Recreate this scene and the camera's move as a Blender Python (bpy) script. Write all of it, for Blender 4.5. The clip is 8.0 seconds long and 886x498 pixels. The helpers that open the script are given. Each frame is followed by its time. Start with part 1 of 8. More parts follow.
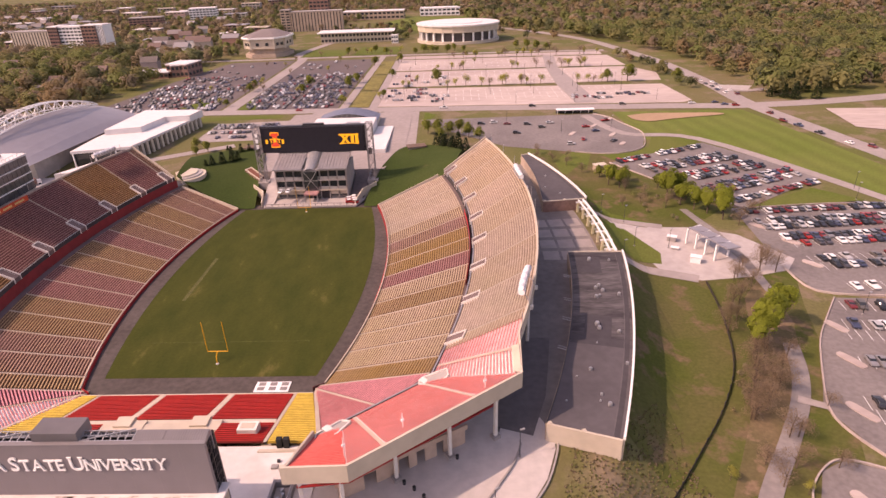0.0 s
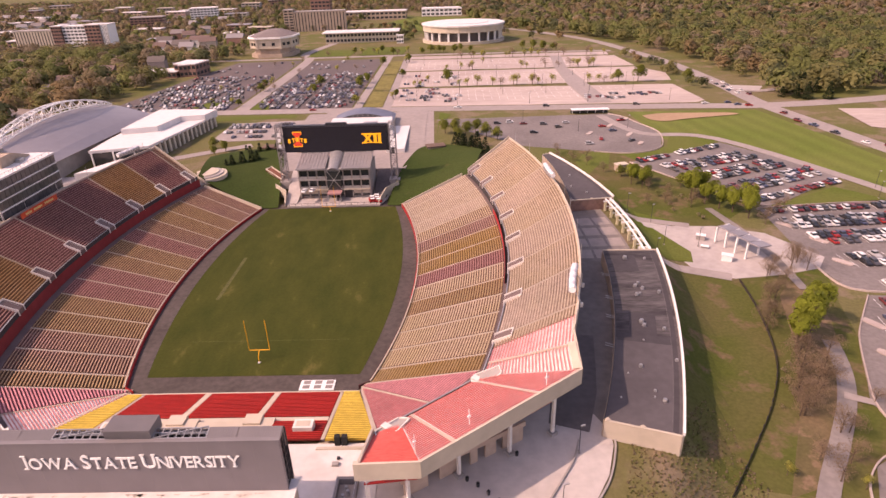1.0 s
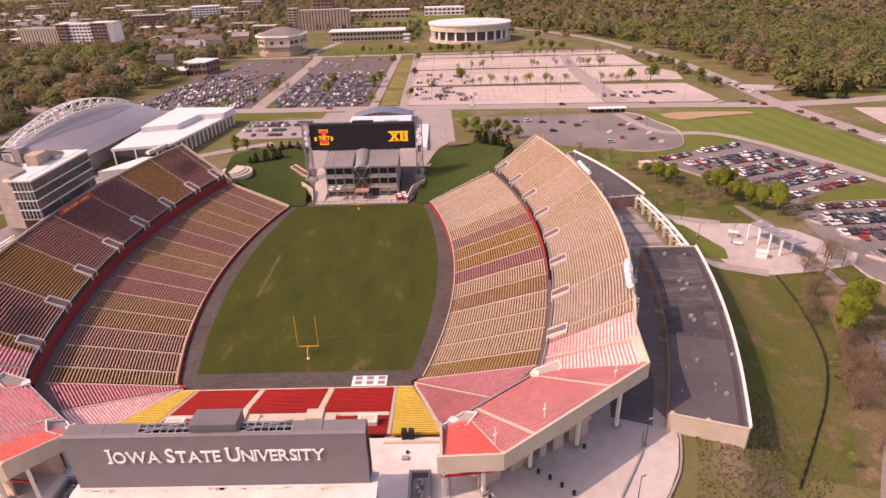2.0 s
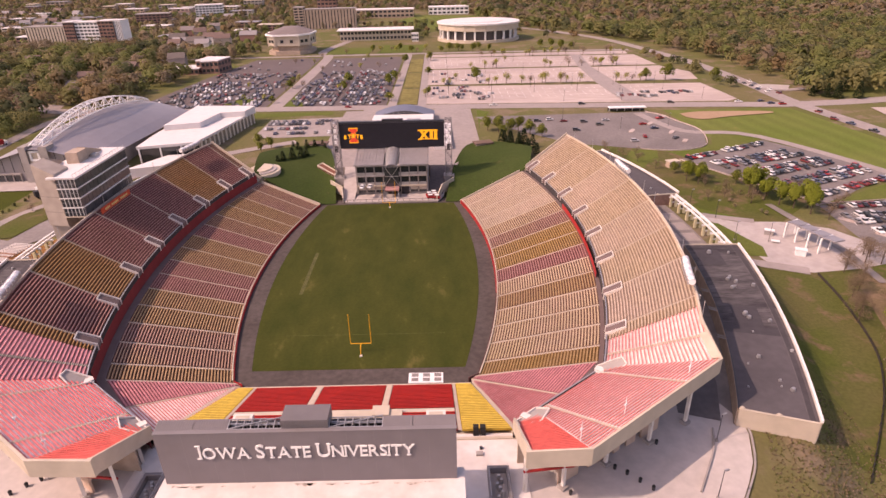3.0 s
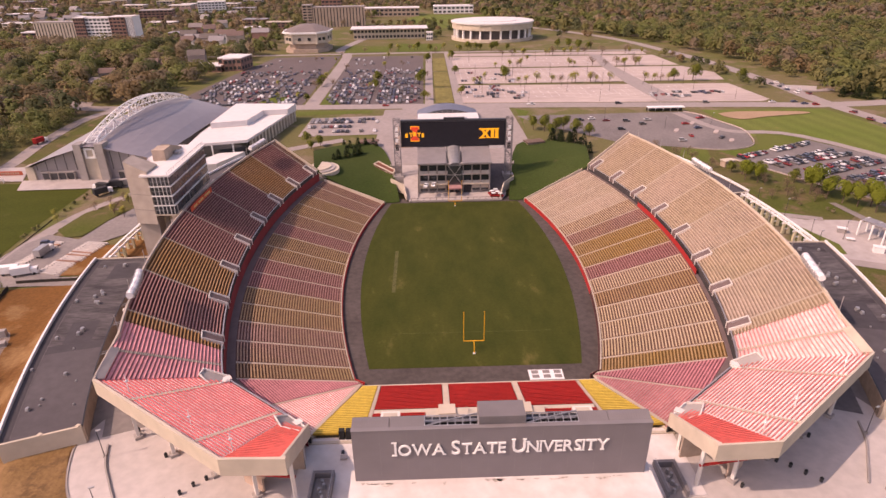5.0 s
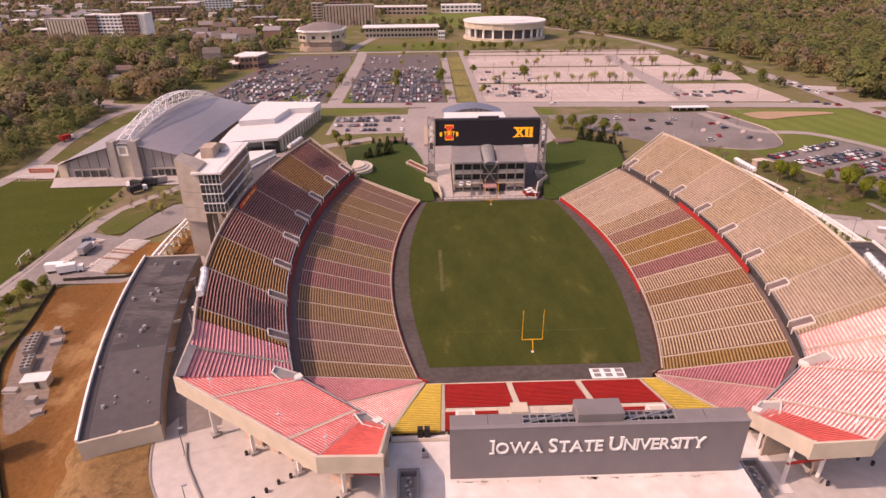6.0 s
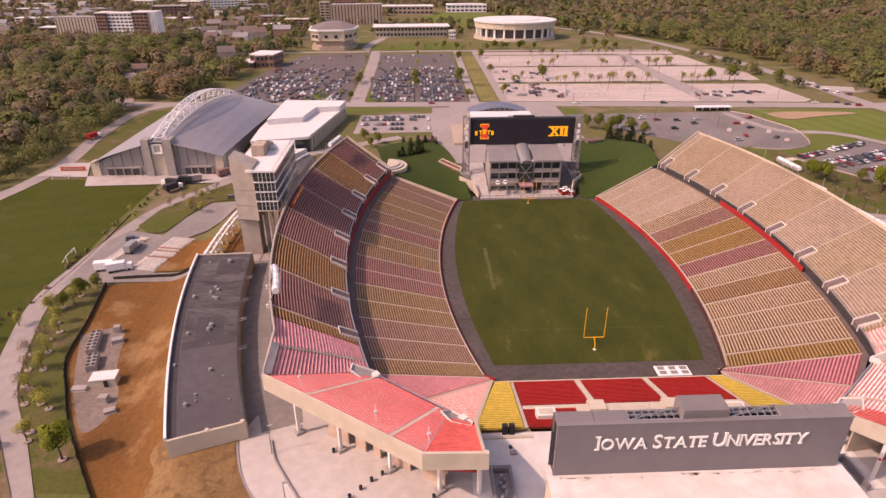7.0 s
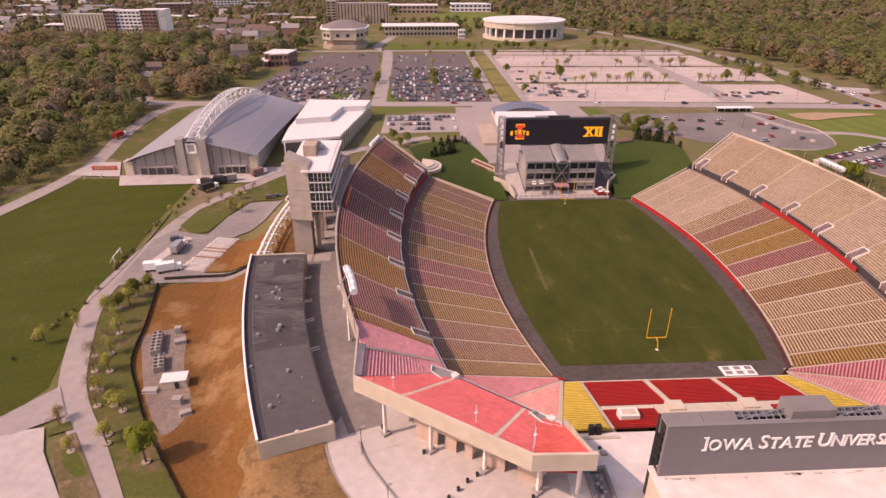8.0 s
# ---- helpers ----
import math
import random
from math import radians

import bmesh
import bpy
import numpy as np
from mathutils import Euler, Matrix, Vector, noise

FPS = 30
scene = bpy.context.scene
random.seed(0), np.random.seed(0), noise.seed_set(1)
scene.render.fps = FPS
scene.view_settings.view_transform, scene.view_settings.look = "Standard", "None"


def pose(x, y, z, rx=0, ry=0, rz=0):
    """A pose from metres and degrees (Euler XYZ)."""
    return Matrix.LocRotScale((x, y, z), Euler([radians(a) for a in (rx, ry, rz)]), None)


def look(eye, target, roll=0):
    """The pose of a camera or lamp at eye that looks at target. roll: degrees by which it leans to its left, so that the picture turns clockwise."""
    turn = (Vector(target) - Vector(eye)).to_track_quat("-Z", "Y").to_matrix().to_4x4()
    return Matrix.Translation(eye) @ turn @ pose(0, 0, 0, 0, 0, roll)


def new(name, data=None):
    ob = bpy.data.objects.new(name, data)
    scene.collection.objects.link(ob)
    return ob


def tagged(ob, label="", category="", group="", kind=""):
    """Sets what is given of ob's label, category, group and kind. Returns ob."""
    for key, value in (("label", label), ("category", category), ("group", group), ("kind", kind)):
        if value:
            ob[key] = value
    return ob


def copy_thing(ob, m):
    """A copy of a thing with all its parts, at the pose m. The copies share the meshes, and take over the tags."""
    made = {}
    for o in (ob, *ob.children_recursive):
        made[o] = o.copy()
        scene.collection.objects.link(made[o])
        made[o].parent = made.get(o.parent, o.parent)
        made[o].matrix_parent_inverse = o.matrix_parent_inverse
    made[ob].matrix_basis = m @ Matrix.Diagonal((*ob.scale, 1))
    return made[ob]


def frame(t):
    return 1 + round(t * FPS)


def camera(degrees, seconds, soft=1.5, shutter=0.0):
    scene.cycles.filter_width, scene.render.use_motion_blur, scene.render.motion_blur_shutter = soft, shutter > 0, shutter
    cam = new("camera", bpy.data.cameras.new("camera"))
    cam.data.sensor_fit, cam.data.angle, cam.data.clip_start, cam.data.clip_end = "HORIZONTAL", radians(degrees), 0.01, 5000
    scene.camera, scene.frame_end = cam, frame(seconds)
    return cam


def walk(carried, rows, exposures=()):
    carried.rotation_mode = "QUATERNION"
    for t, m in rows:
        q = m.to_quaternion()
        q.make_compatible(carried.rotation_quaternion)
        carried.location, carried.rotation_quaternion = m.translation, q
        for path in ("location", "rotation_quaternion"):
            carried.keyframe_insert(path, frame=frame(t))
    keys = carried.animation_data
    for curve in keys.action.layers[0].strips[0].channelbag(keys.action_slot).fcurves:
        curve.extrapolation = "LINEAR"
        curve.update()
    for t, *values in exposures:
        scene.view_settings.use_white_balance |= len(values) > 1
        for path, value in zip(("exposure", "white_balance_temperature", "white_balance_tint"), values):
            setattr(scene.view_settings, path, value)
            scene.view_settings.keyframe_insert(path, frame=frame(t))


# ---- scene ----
cam = camera(73.0, 8.0)
PATH = [
    (0, (70.967, -140.491, 103.012), (70.902, -138.695, 102.134), -2.1),
    (0.5, (64.427, -140.884, 103.136), (64.371, -139.088, 102.258), -2.0),
    (1, (57.346, -141.446, 103.102), (57.3, -139.649, 102.225), -1.9),
    (1.5, (49.745, -142.224, 103.125), (49.709, -140.427, 102.247), -1.8),
    (3, (24.994, -143.487, 103.132), (24.986, -141.691, 102.252), -1.4),
    (3.5, (16.376, -143.664, 103.452), (16.376, -141.868, 102.571), -1.3),
    (4, (7.377, -143.678, 103.624), (7.388, -141.882, 102.742), -1.2),
    (4.5, (-1.739, -143.743, 103.78), (-1.716, -141.949, 102.898), -1.0),
    (4.7, (-6.06, -143.72, 103.742), (-6.025, -141.925, 102.86), -0.8),
    (5.8, (-26.636, -143.161, 103.263), (-26.58, -141.369, 102.375), -0.7),
    (6, (-30.133, -143.107, 103.549), (-30.077, -141.315, 102.664), -0.4),
    (6.5, (-39.862, -143.08, 103.505), (-39.795, -141.288, 102.621), -0.2),
    (7, (-49.816, -142.761, 103.245), (-49.741, -140.969, 102.359), -0.1),
    (7.5, (-59.928, -142.238, 103.393), (-59.842, -140.448, 102.506), 0.0),
    (8, (-70.519, -141.599, 103.59), (-70.418, -139.81, 102.702), 0.3),
]
walk(cam, [(t, look(eye, target, roll)) for t, eye, target, roll in PATH],
     [(0, 0.80, 8650, 43), (1.5, 0.79, 8600, 43), (3.5, 0.69, 8450, 41), (8, 0.60, 8450, 41)])

# ---- light ----
SUN_EL, SUN_AZ = 45.5, 252.0
sun_dir = Vector((math.sin(radians(SUN_AZ)) * math.cos(radians(SUN_EL)),
                  math.cos(radians(SUN_AZ)) * math.cos(radians(SUN_EL)), math.sin(radians(SUN_EL))))
world = bpy.data.worlds.new("sky")
scene.world = world
world.use_nodes = True
wn = world.node_tree
sky = wn.nodes.new("ShaderNodeTexSky")
sky.sky_type, sky.sun_disc = "NISHITA", False
sky.sun_elevation, sky.sun_rotation = radians(SUN_EL), radians(SUN_AZ)
sky.dust_density = 2.0
wn.links.new(sky.outputs[0], wn.nodes["Background"].inputs[0])
wn.nodes["Background"].inputs[1].default_value = 0.15
sun = new("sun", bpy.data.lights.new("sun", "SUN"))
sun.data.energy, sun.data.angle, sun.data.color = 2.1, radians(0.6), (1.0, 0.93, 0.84)
sun.matrix_world = look(sun_dir * 500, (0, 0, 0))


# ---- materials ----
def mat(name, col, rough=0.85, var=0.12, scale=0.6, big=0.05, bump=0.0, metal=0.0, col2=None, rnd=0.0, isl=0.0, spec=0.3, stretch=None):
    """Base colour with grain (scale, per metre), broad patches (big, per metre), a second colour in the patches and per-object variation."""
    m = bpy.data.materials.new(name)
    m.use_nodes = True
    nt = m.node_tree
    nd, lk = nt.nodes, nt.links
    b = nd["Principled BSDF"]
    b.inputs["Roughness"].default_value = rough
    b.inputs["Metallic"].default_value = metal
    b.inputs["Specular IOR Level"].default_value = spec
    tc = nd.new("ShaderNodeNewGeometry")
    src = tc.outputs["Position"]
    if stretch:
        mp = nd.new("ShaderNodeMapping")
        mp.inputs["Scale"].default_value = stretch
        lk.new(src, mp.inputs[0])
        src = mp.outputs[0]
    n1 = nd.new("ShaderNodeTexNoise")
    n1.inputs["Scale"].default_value, n1.inputs["Detail"].default_value = scale, 4
    lk.new(src, n1.inputs["Vector"])
    n2 = nd.new("ShaderNodeTexNoise")
    n2.inputs["Scale"].default_value, n2.inputs["Detail"].default_value = big, 5
    lk.new(src, n2.inputs["Vector"])
    mr = nd.new("ShaderNodeMapRange")
    mr.inputs[1].default_value, mr.inputs[2].default_value = 0.35, 0.65
    lk.new(n2.outputs["Fac"], mr.inputs[0])
    mix = nd.new("ShaderNodeMix")
    mix.data_type = "RGBA"
    c2 = col2 or tuple(c * (1 - var) for c in col)
    mix.inputs[6].default_value, mix.inputs[7].default_value = (*col, 1), (*c2, 1)
    lk.new(mr.outputs[0], mix.inputs[0])
    hs = nd.new("ShaderNodeHueSaturation")
    lk.new(mix.outputs[2], hs.inputs["Color"])
    val = nd.new("ShaderNodeMapRange")
    val.inputs[1].default_value, val.inputs[2].default_value = 0.3, 0.7
    val.inputs[3].default_value, val.inputs[4].default_value = 1 - var, 1 + var
    lk.new(n1.outputs["Fac"], val.inputs[0])
    out = val.outputs[0]
    if rnd or isl:
        if rnd:
            oi = nd.new("ShaderNodeObjectInfo")
            r = oi.outputs["Random"]
        else:
            r = tc.outputs["Random Per Island"]
        k = rnd or isl
        m2 = nd.new("ShaderNodeMapRange")
        m2.inputs[3].default_value, m2.inputs[4].default_value = 1 - k, 1 + k
        lk.new(r, m2.inputs[0])
        mm = nd.new("ShaderNodeMath")
        mm.operation = "MULTIPLY"
        lk.new(out, mm.inputs[0])
        lk.new(m2.outputs[0], mm.inputs[1])
        out = mm.outputs[0]
    lk.new(out, hs.inputs["Value"])
    lk.new(hs.outputs[0], b.inputs["Base Color"])
    if bump:
        bp = nd.new("ShaderNodeBump")
        bp.inputs["Strength"].default_value, bp.inputs["Distance"].default_value = bump, 0.2
        lk.new(n1.outputs["Fac"], bp.inputs["Height"])
        lk.new(bp.outputs[0], b.inputs["Normal"])
    return m


def palette(name, cols, rough=0.35, island=False, metal=0.0):
    """One of several paints, picked by the object's (or the island's) random number."""
    m = bpy.data.materials.new(name)
    m.use_nodes = True
    nd, lk = m.node_tree.nodes, m.node_tree.links
    b = nd["Principled BSDF"]
    b.inputs["Roughness"].default_value, b.inputs["Metallic"].default_value = rough, metal
    rp = nd.new("ShaderNodeValToRGB")
    rp.color_ramp.interpolation = "CONSTANT"
    el = rp.color_ramp.elements
    while len(el) < len(cols):
        el.new(0.5)
    for i, c in enumerate(cols):
        el[i].position = i / len(cols)
        el[i].color = (*c, 1)
    if island:
        lk.new(nd.new("ShaderNodeNewGeometry").outputs["Random Per Island"], rp.inputs[0])
    else:
        lk.new(nd.new("ShaderNodeObjectInfo").outputs["Random"], rp.inputs[0])
    lk.new(rp.outputs[0], b.inputs["Base Color"])
    return m


def foliage(name, attr=True):
    """Leaves: the tree's own tint, broken up leaf by leaf."""
    m = bpy.data.materials.new(name)
    m.use_nodes = True
    nd, lk = m.node_tree.nodes, m.node_tree.links
    b = nd["Principled BSDF"]
    b.inputs["Roughness"].default_value = 0.7
    b.inputs["Specular IOR Level"].default_value = 0.15
    at = nd.new("ShaderNodeAttribute")
    at.attribute_name = "tint"
    ge = nd.new("ShaderNodeNewGeometry")
    mr = nd.new("ShaderNodeMapRange")
    mr.inputs[3].default_value, mr.inputs[4].default_value = 0.94, 1.08
    lk.new(ge.outputs["Random Per Island"], mr.inputs[0])
    hs = nd.new("ShaderNodeHueSaturation")
    lk.new(at.outputs["Color"], hs.inputs["Color"])
    lk.new(mr.outputs[0], hs.inputs["Value"])
    lk.new(hs.outputs[0], b.inputs["Base Color"])
    tr = nd.new("ShaderNodeBsdfTranslucent")
    lk.new(hs.outputs[0], tr.inputs[0])
    ms = nd.new("ShaderNodeMixShader")
    ms.inputs[0].default_value = 0.48
    lk.new(b.outputs[0], ms.inputs[1])
    lk.new(tr.outputs[0], ms.inputs[2])
    lk.new(ms.outputs[0], nd["Material Output"].inputs[0])
    return m


def turf(name, green, dry, earth, patch=0.05, share=0.56, bump=0.4, stripe=0.0, turn=0.0):
    """Grass: green and dry drifts, bare earth where it is worn through, and fine tufts."""
    m = mat(name, green, 0.95, 0.14, 1.1, patch, bump, col2=dry, spec=0.1)
    nd, lk = m.node_tree.nodes, m.node_tree.links
    geo = nd["Geometry"]
    n3 = nd.new("ShaderNodeTexNoise")
    n3.inputs["Scale"].default_value, n3.inputs["Detail"].default_value, n3.inputs["Roughness"].default_value = patch * 2.6, 8, 0.62
    lk.new(geo.outputs["Position"], n3.inputs["Vector"])
    mr = nd.new("ShaderNodeMapRange")
    mr.inputs[1].default_value, mr.inputs[2].default_value = share, share + 0.10
    lk.new(n3.outputs["Fac"], mr.inputs[0])
    hs = nd["Hue/Saturation/Value"]
    old = hs.inputs["Color"].links[0].from_socket
    mx = nd.new("ShaderNodeMix")
    mx.data_type = "RGBA"
    mx.inputs[7].default_value = (*earth, 1)
    lk.new(mr.outputs[0], mx.inputs[0])
    lk.new(old, mx.inputs[6])
    lk.new(mx.outputs[2], hs.inputs["Color"])
    if stripe:
        # mowing stripes
        mp = nd.new("ShaderNodeMapping")
        mp.inputs["Rotation"].default_value = (0, 0, radians(turn))
        lk.new(geo.outputs["Position"], mp.inputs[0])
        wv = nd.new("ShaderNodeTexWave")
        wv.inputs["Scale"].default_value, wv.inputs["Distortion"].default_value = 0.026, 0.6
        lk.new(mp.outputs[0], wv.inputs["Vector"])
        m3 = nd.new("ShaderNodeMapRange")
        m3.inputs[3].default_value, m3.inputs[4].default_value = 1 - stripe, 1 + stripe
        lk.new(wv.outputs["Fac"], m3.inputs[0])
        mm = nd.new("ShaderNodeMath")
        mm.operation = "MULTIPLY"
        lk.new(hs.inputs["Value"].links[0].from_socket, mm.inputs[0])
        lk.new(m3.outputs[0], mm.inputs[1])
        lk.new(mm.outputs[0], hs.inputs["Value"])
    return m


GRASS = turf("grass", (0.105, 0.115, 0.035), (0.15, 0.125, 0.06), (0.19, 0.145, 0.095), 0.02, 0.52)
LAWN = turf("lawn", (0.088, 0.118, 0.022), (0.112, 0.126, 0.033), (0.15, 0.125, 0.055), 0.03, 0.62)
MOWN = turf("mown_lawn", (0.108, 0.142, 0.030), (0.132, 0.152, 0.040), (0.16, 0.15, 0.05), 0.03, 0.66, 0.3, 0.07, -12)
DRYLAWN = turf("dry_lawn", (0.072, 0.088, 0.019), (0.105, 0.094, 0.036), (0.150, 0.105, 0.060), 0.04, 0.53)
BROWNSCRUB = turf("scrub", (0.105, 0.090, 0.040), (0.16, 0.115, 0.066), (0.20, 0.135, 0.085), 0.08, 0.50)
BERM = turf("berm_grass", (0.034, 0.056, 0.013), (0.045, 0.064, 0.017), (0.066, 0.066, 0.023), 0.04, 0.64, 0.2)
DIRT = turf("dirt", (0.192, 0.086, 0.026), (0.135, 0.064, 0.024), (0.232, 0.130, 0.058), 0.028, 0.53, 0.6)
ASPHALT = mat("asphalt", (0.20, 0.175, 0.165), 0.9, 0.12, 0.7, 0.04, 0.1, col2=(0.25, 0.22, 0.205))
LOTASPHALT = mat("lot_asphalt", (0.155, 0.134, 0.127), 0.9, 0.14, 0.8, 0.05, 0.1, col2=(0.20, 0.174, 0.163))
DARKASPHALT = mat("dark_asphalt", (0.130, 0.103, 0.098), 0.9, 0.14, 0.7, 0.04, 0.1)
TRACK = mat("track_rubber", (0.066, 0.052, 0.046), 0.9, 0.2, 0.6, 0.07, 0.1, col2=(0.088, 0.071, 0.064))
PALELOT = mat("pale_concrete_lot", (0.46, 0.375, 0.335), 0.9, 0.12, 0.25, 0.02, 0.1, col2=(0.38, 0.305, 0.275), stretch=(0.35, 1.6, 1))
CONCOURSE = mat("concourse_paving", (0.185, 0.160, 0.150), 0.9, 0.14, 0.5, 0.05, 0.1, col2=(0.225, 0.198, 0.183))
CONCRETE = mat("concrete", (0.42, 0.37, 0.345), 0.85, 0.1, 0.4, 0.05, 0.1)
PATHC = mat("path_concrete", (0.315, 0.268, 0.248), 0.85, 0.1, 0.4, 0.05, 0.1)
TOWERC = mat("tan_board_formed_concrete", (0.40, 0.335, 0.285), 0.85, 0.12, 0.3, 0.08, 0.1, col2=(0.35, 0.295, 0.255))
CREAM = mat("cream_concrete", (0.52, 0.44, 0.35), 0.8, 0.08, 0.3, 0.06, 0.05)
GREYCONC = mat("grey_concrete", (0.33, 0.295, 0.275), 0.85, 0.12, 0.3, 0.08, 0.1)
ROOFMEM = mat("dark_roof_membrane", (0.080, 0.070, 0.074), 0.9, 0.10, 0.5, 0.06, 0.05, col2=(0.094, 0.083, 0.087))
PLAZAC = mat("plaza_concrete", (0.485, 0.436, 0.41), 0.85, 0.08, 0.5, 0.05, 0.1, col2=(0.44, 0.39, 0.362))
WALKWAY = mat("walkway_concrete", (0.16, 0.112, 0.104), 0.85, 0.12, 0.4, 0.1)
WHITEROOF = mat("white_roof_membrane", (0.65, 0.612, 0.594), 0.7, 0.04, 0.3, 0.06)
STAINED = mat("stained_white_roof", (0.66, 0.61, 0.58), 0.75, 0.06, 0.5, 0.16, col2=(0.56, 0.50, 0.46))
WHITE = mat("white_paint", (0.78, 0.76, 0.74), 0.5, 0.04, 0.4, 0.1)
YELLOW = mat("goal_yellow", (0.85, 0.42, 0.02), 0.4, 0.03)
REDWALL = mat("red_wall_pad", (0.38, 0.024, 0.022), 0.6, 0.1, 0.4, 0.1)
DULLWALL = mat("dull_maroon_wall", (0.11, 0.045, 0.042), 0.8, 0.3, 0.8, 0.15)
DARKWALL = mat("dark_wall", (0.05, 0.043, 0.044), 0.8, 0.15, 0.4, 0.1)
STEEL = mat("galvanised_steel", (0.42, 0.41, 0.41), 0.45, 0.08, metal=0.6)
DARKSTEEL = mat("dark_steel", (0.05, 0.05, 0.055), 0.5, 0.1, metal=0.4)
BOARDGREY = mat("sign_grey_panel", (0.175, 0.155, 0.162), 0.55, 0.05, 0.3, 0.05)
BOARDTOP = mat("ribbed_grey_cladding", (0.20, 0.18, 0.18), 0.6, 0.06, 0.3, 0.05)
SCREEN = mat("dark_screen", (0.022, 0.021, 0.028), 0.35, 0.1)
GLASS = mat("tinted_window", (0.035, 0.04, 0.045), 0.08, 0.2, 0.3, 0.15, spec=0.8)
ZINC = mat("standing_seam_metal", (0.33, 0.30, 0.308), 0.45, 0.04, 0.2, 0.03, metal=0.35)
BRICK = mat("brick_wall", (0.27, 0.155, 0.125), 0.9, 0.2, 0.7, 0.1)
TANBRICK = mat("tan_wall", (0.42, 0.32, 0.25), 0.9, 0.12, 0.5, 0.1)
HOUSEPAL = palette("house_walls", [(0.5, 0.46, 0.42), (0.26, 0.14, 0.11), (0.4, 0.33, 0.27), (0.6, 0.57, 0.54), (0.3, 0.24, 0.22)], 0.8)
ROOFPAL = palette("house_roofs", [(0.12, 0.10, 0.09), (0.2, 0.17, 0.16), (0.15, 0.10, 0.085), (0.24, 0.22, 0.22)], 0.9)
CARPAL = palette("car_paint", [(0.72, 0.71, 0.7), (0.03, 0.03, 0.035), (0.35, 0.35, 0.37), (0.03, 0.045, 0.09), (0.6, 0.59, 0.58), (0.38, 0.02, 0.02),
                               (0.02, 0.02, 0.022), (0.14, 0.14, 0.15), (0.72, 0.71, 0.7), (0.08, 0.075, 0.07), (0.2, 0.02, 0.02), (0.06, 0.09, 0.16)], 0.3)
CARPAL_FAR = palette("far_car_paint", [(0.62, 0.6, 0.6), (0.04, 0.04, 0.045), (0.28, 0.27, 0.28), (0.05, 0.055, 0.09), (0.4, 0.39, 0.39), (0.2, 0.05, 0.05),
                                       (0.03, 0.03, 0.032), (0.14, 0.135, 0.14), (0.07, 0.07, 0.11), (0.1, 0.095, 0.09), (0.06, 0.055, 0.06), (0.2, 0.19, 0.19)], 0.35, island=True)
RUBBER = mat("rubber", (0.02, 0.02, 0.02), 0.8)
BARK = mat("bark", (0.12, 0.085, 0.06), 0.95, 0.2, 2.0, 0.3)
LEAF = foliage("leaves")
# seat paints: bench, deck between
def seat_pair(name, bench, floor, kind="bench", worn=None):
    """worn: the colour to which the bench paint has weathered in drifts."""
    return (mat(name + "_" + kind, bench, 0.6, 0.14, 0.7, 0.075, col2=worn), mat(name + "_deck", floor, 0.85, 0.2, 0.6, 0.07))


SEATS = {
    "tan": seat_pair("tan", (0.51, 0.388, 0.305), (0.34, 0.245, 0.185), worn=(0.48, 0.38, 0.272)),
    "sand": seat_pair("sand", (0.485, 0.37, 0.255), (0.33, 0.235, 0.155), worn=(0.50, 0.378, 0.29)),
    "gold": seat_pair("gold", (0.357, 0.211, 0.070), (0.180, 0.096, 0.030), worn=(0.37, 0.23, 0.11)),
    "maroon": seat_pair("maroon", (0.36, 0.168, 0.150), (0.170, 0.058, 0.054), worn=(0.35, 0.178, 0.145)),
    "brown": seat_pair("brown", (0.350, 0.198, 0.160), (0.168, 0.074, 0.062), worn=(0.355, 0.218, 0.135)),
    # Gold and brown darkened for the west stand, which faces from the sun.
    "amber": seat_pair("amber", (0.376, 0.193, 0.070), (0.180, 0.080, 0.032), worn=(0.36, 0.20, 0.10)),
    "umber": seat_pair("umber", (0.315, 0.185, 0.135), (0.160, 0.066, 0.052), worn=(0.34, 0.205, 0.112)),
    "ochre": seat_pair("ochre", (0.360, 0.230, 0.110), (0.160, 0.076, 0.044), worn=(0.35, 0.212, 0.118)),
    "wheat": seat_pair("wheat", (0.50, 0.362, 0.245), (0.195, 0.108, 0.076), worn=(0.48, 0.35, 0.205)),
    "pink": seat_pair("faded_pink", (0.62, 0.17, 0.145), (0.90, 0.77, 0.73)),
    "blush": seat_pair("blush_pink", (0.66, 0.22, 0.20), (0.78, 0.57, 0.54)),
    "rose": seat_pair("faded_rose", (0.57, 0.185, 0.18), (0.62, 0.36, 0.35)),
    "cerise": seat_pair("weathered_pink", (0.67, 0.145, 0.14), (0.92, 0.80, 0.77)),
    # West kink block: deck pink darkened for the shadows of the risers.
    "fuchsia": seat_pair("deep_pink", (0.75, 0.31, 0.31), (0.56, 0.25, 0.25)),
    # Striped pink wedge; its dark purple deck also carries the wall's shadow.
    "plum": seat_pair("plum_pink", (0.62, 0.24, 0.25), (0.30, 0.10, 0.115)),
    "coral": seat_pair("coral", (0.70, 0.125, 0.10), (0.74, 0.30, 0.26)),
    "red": seat_pair("red", (0.42, 0.022, 0.014), (0.16, 0.016, 0.012), "seat"),
    "yellow": seat_pair("yellow", (0.72, 0.50, 0.085), (0.46, 0.29, 0.045)),
}


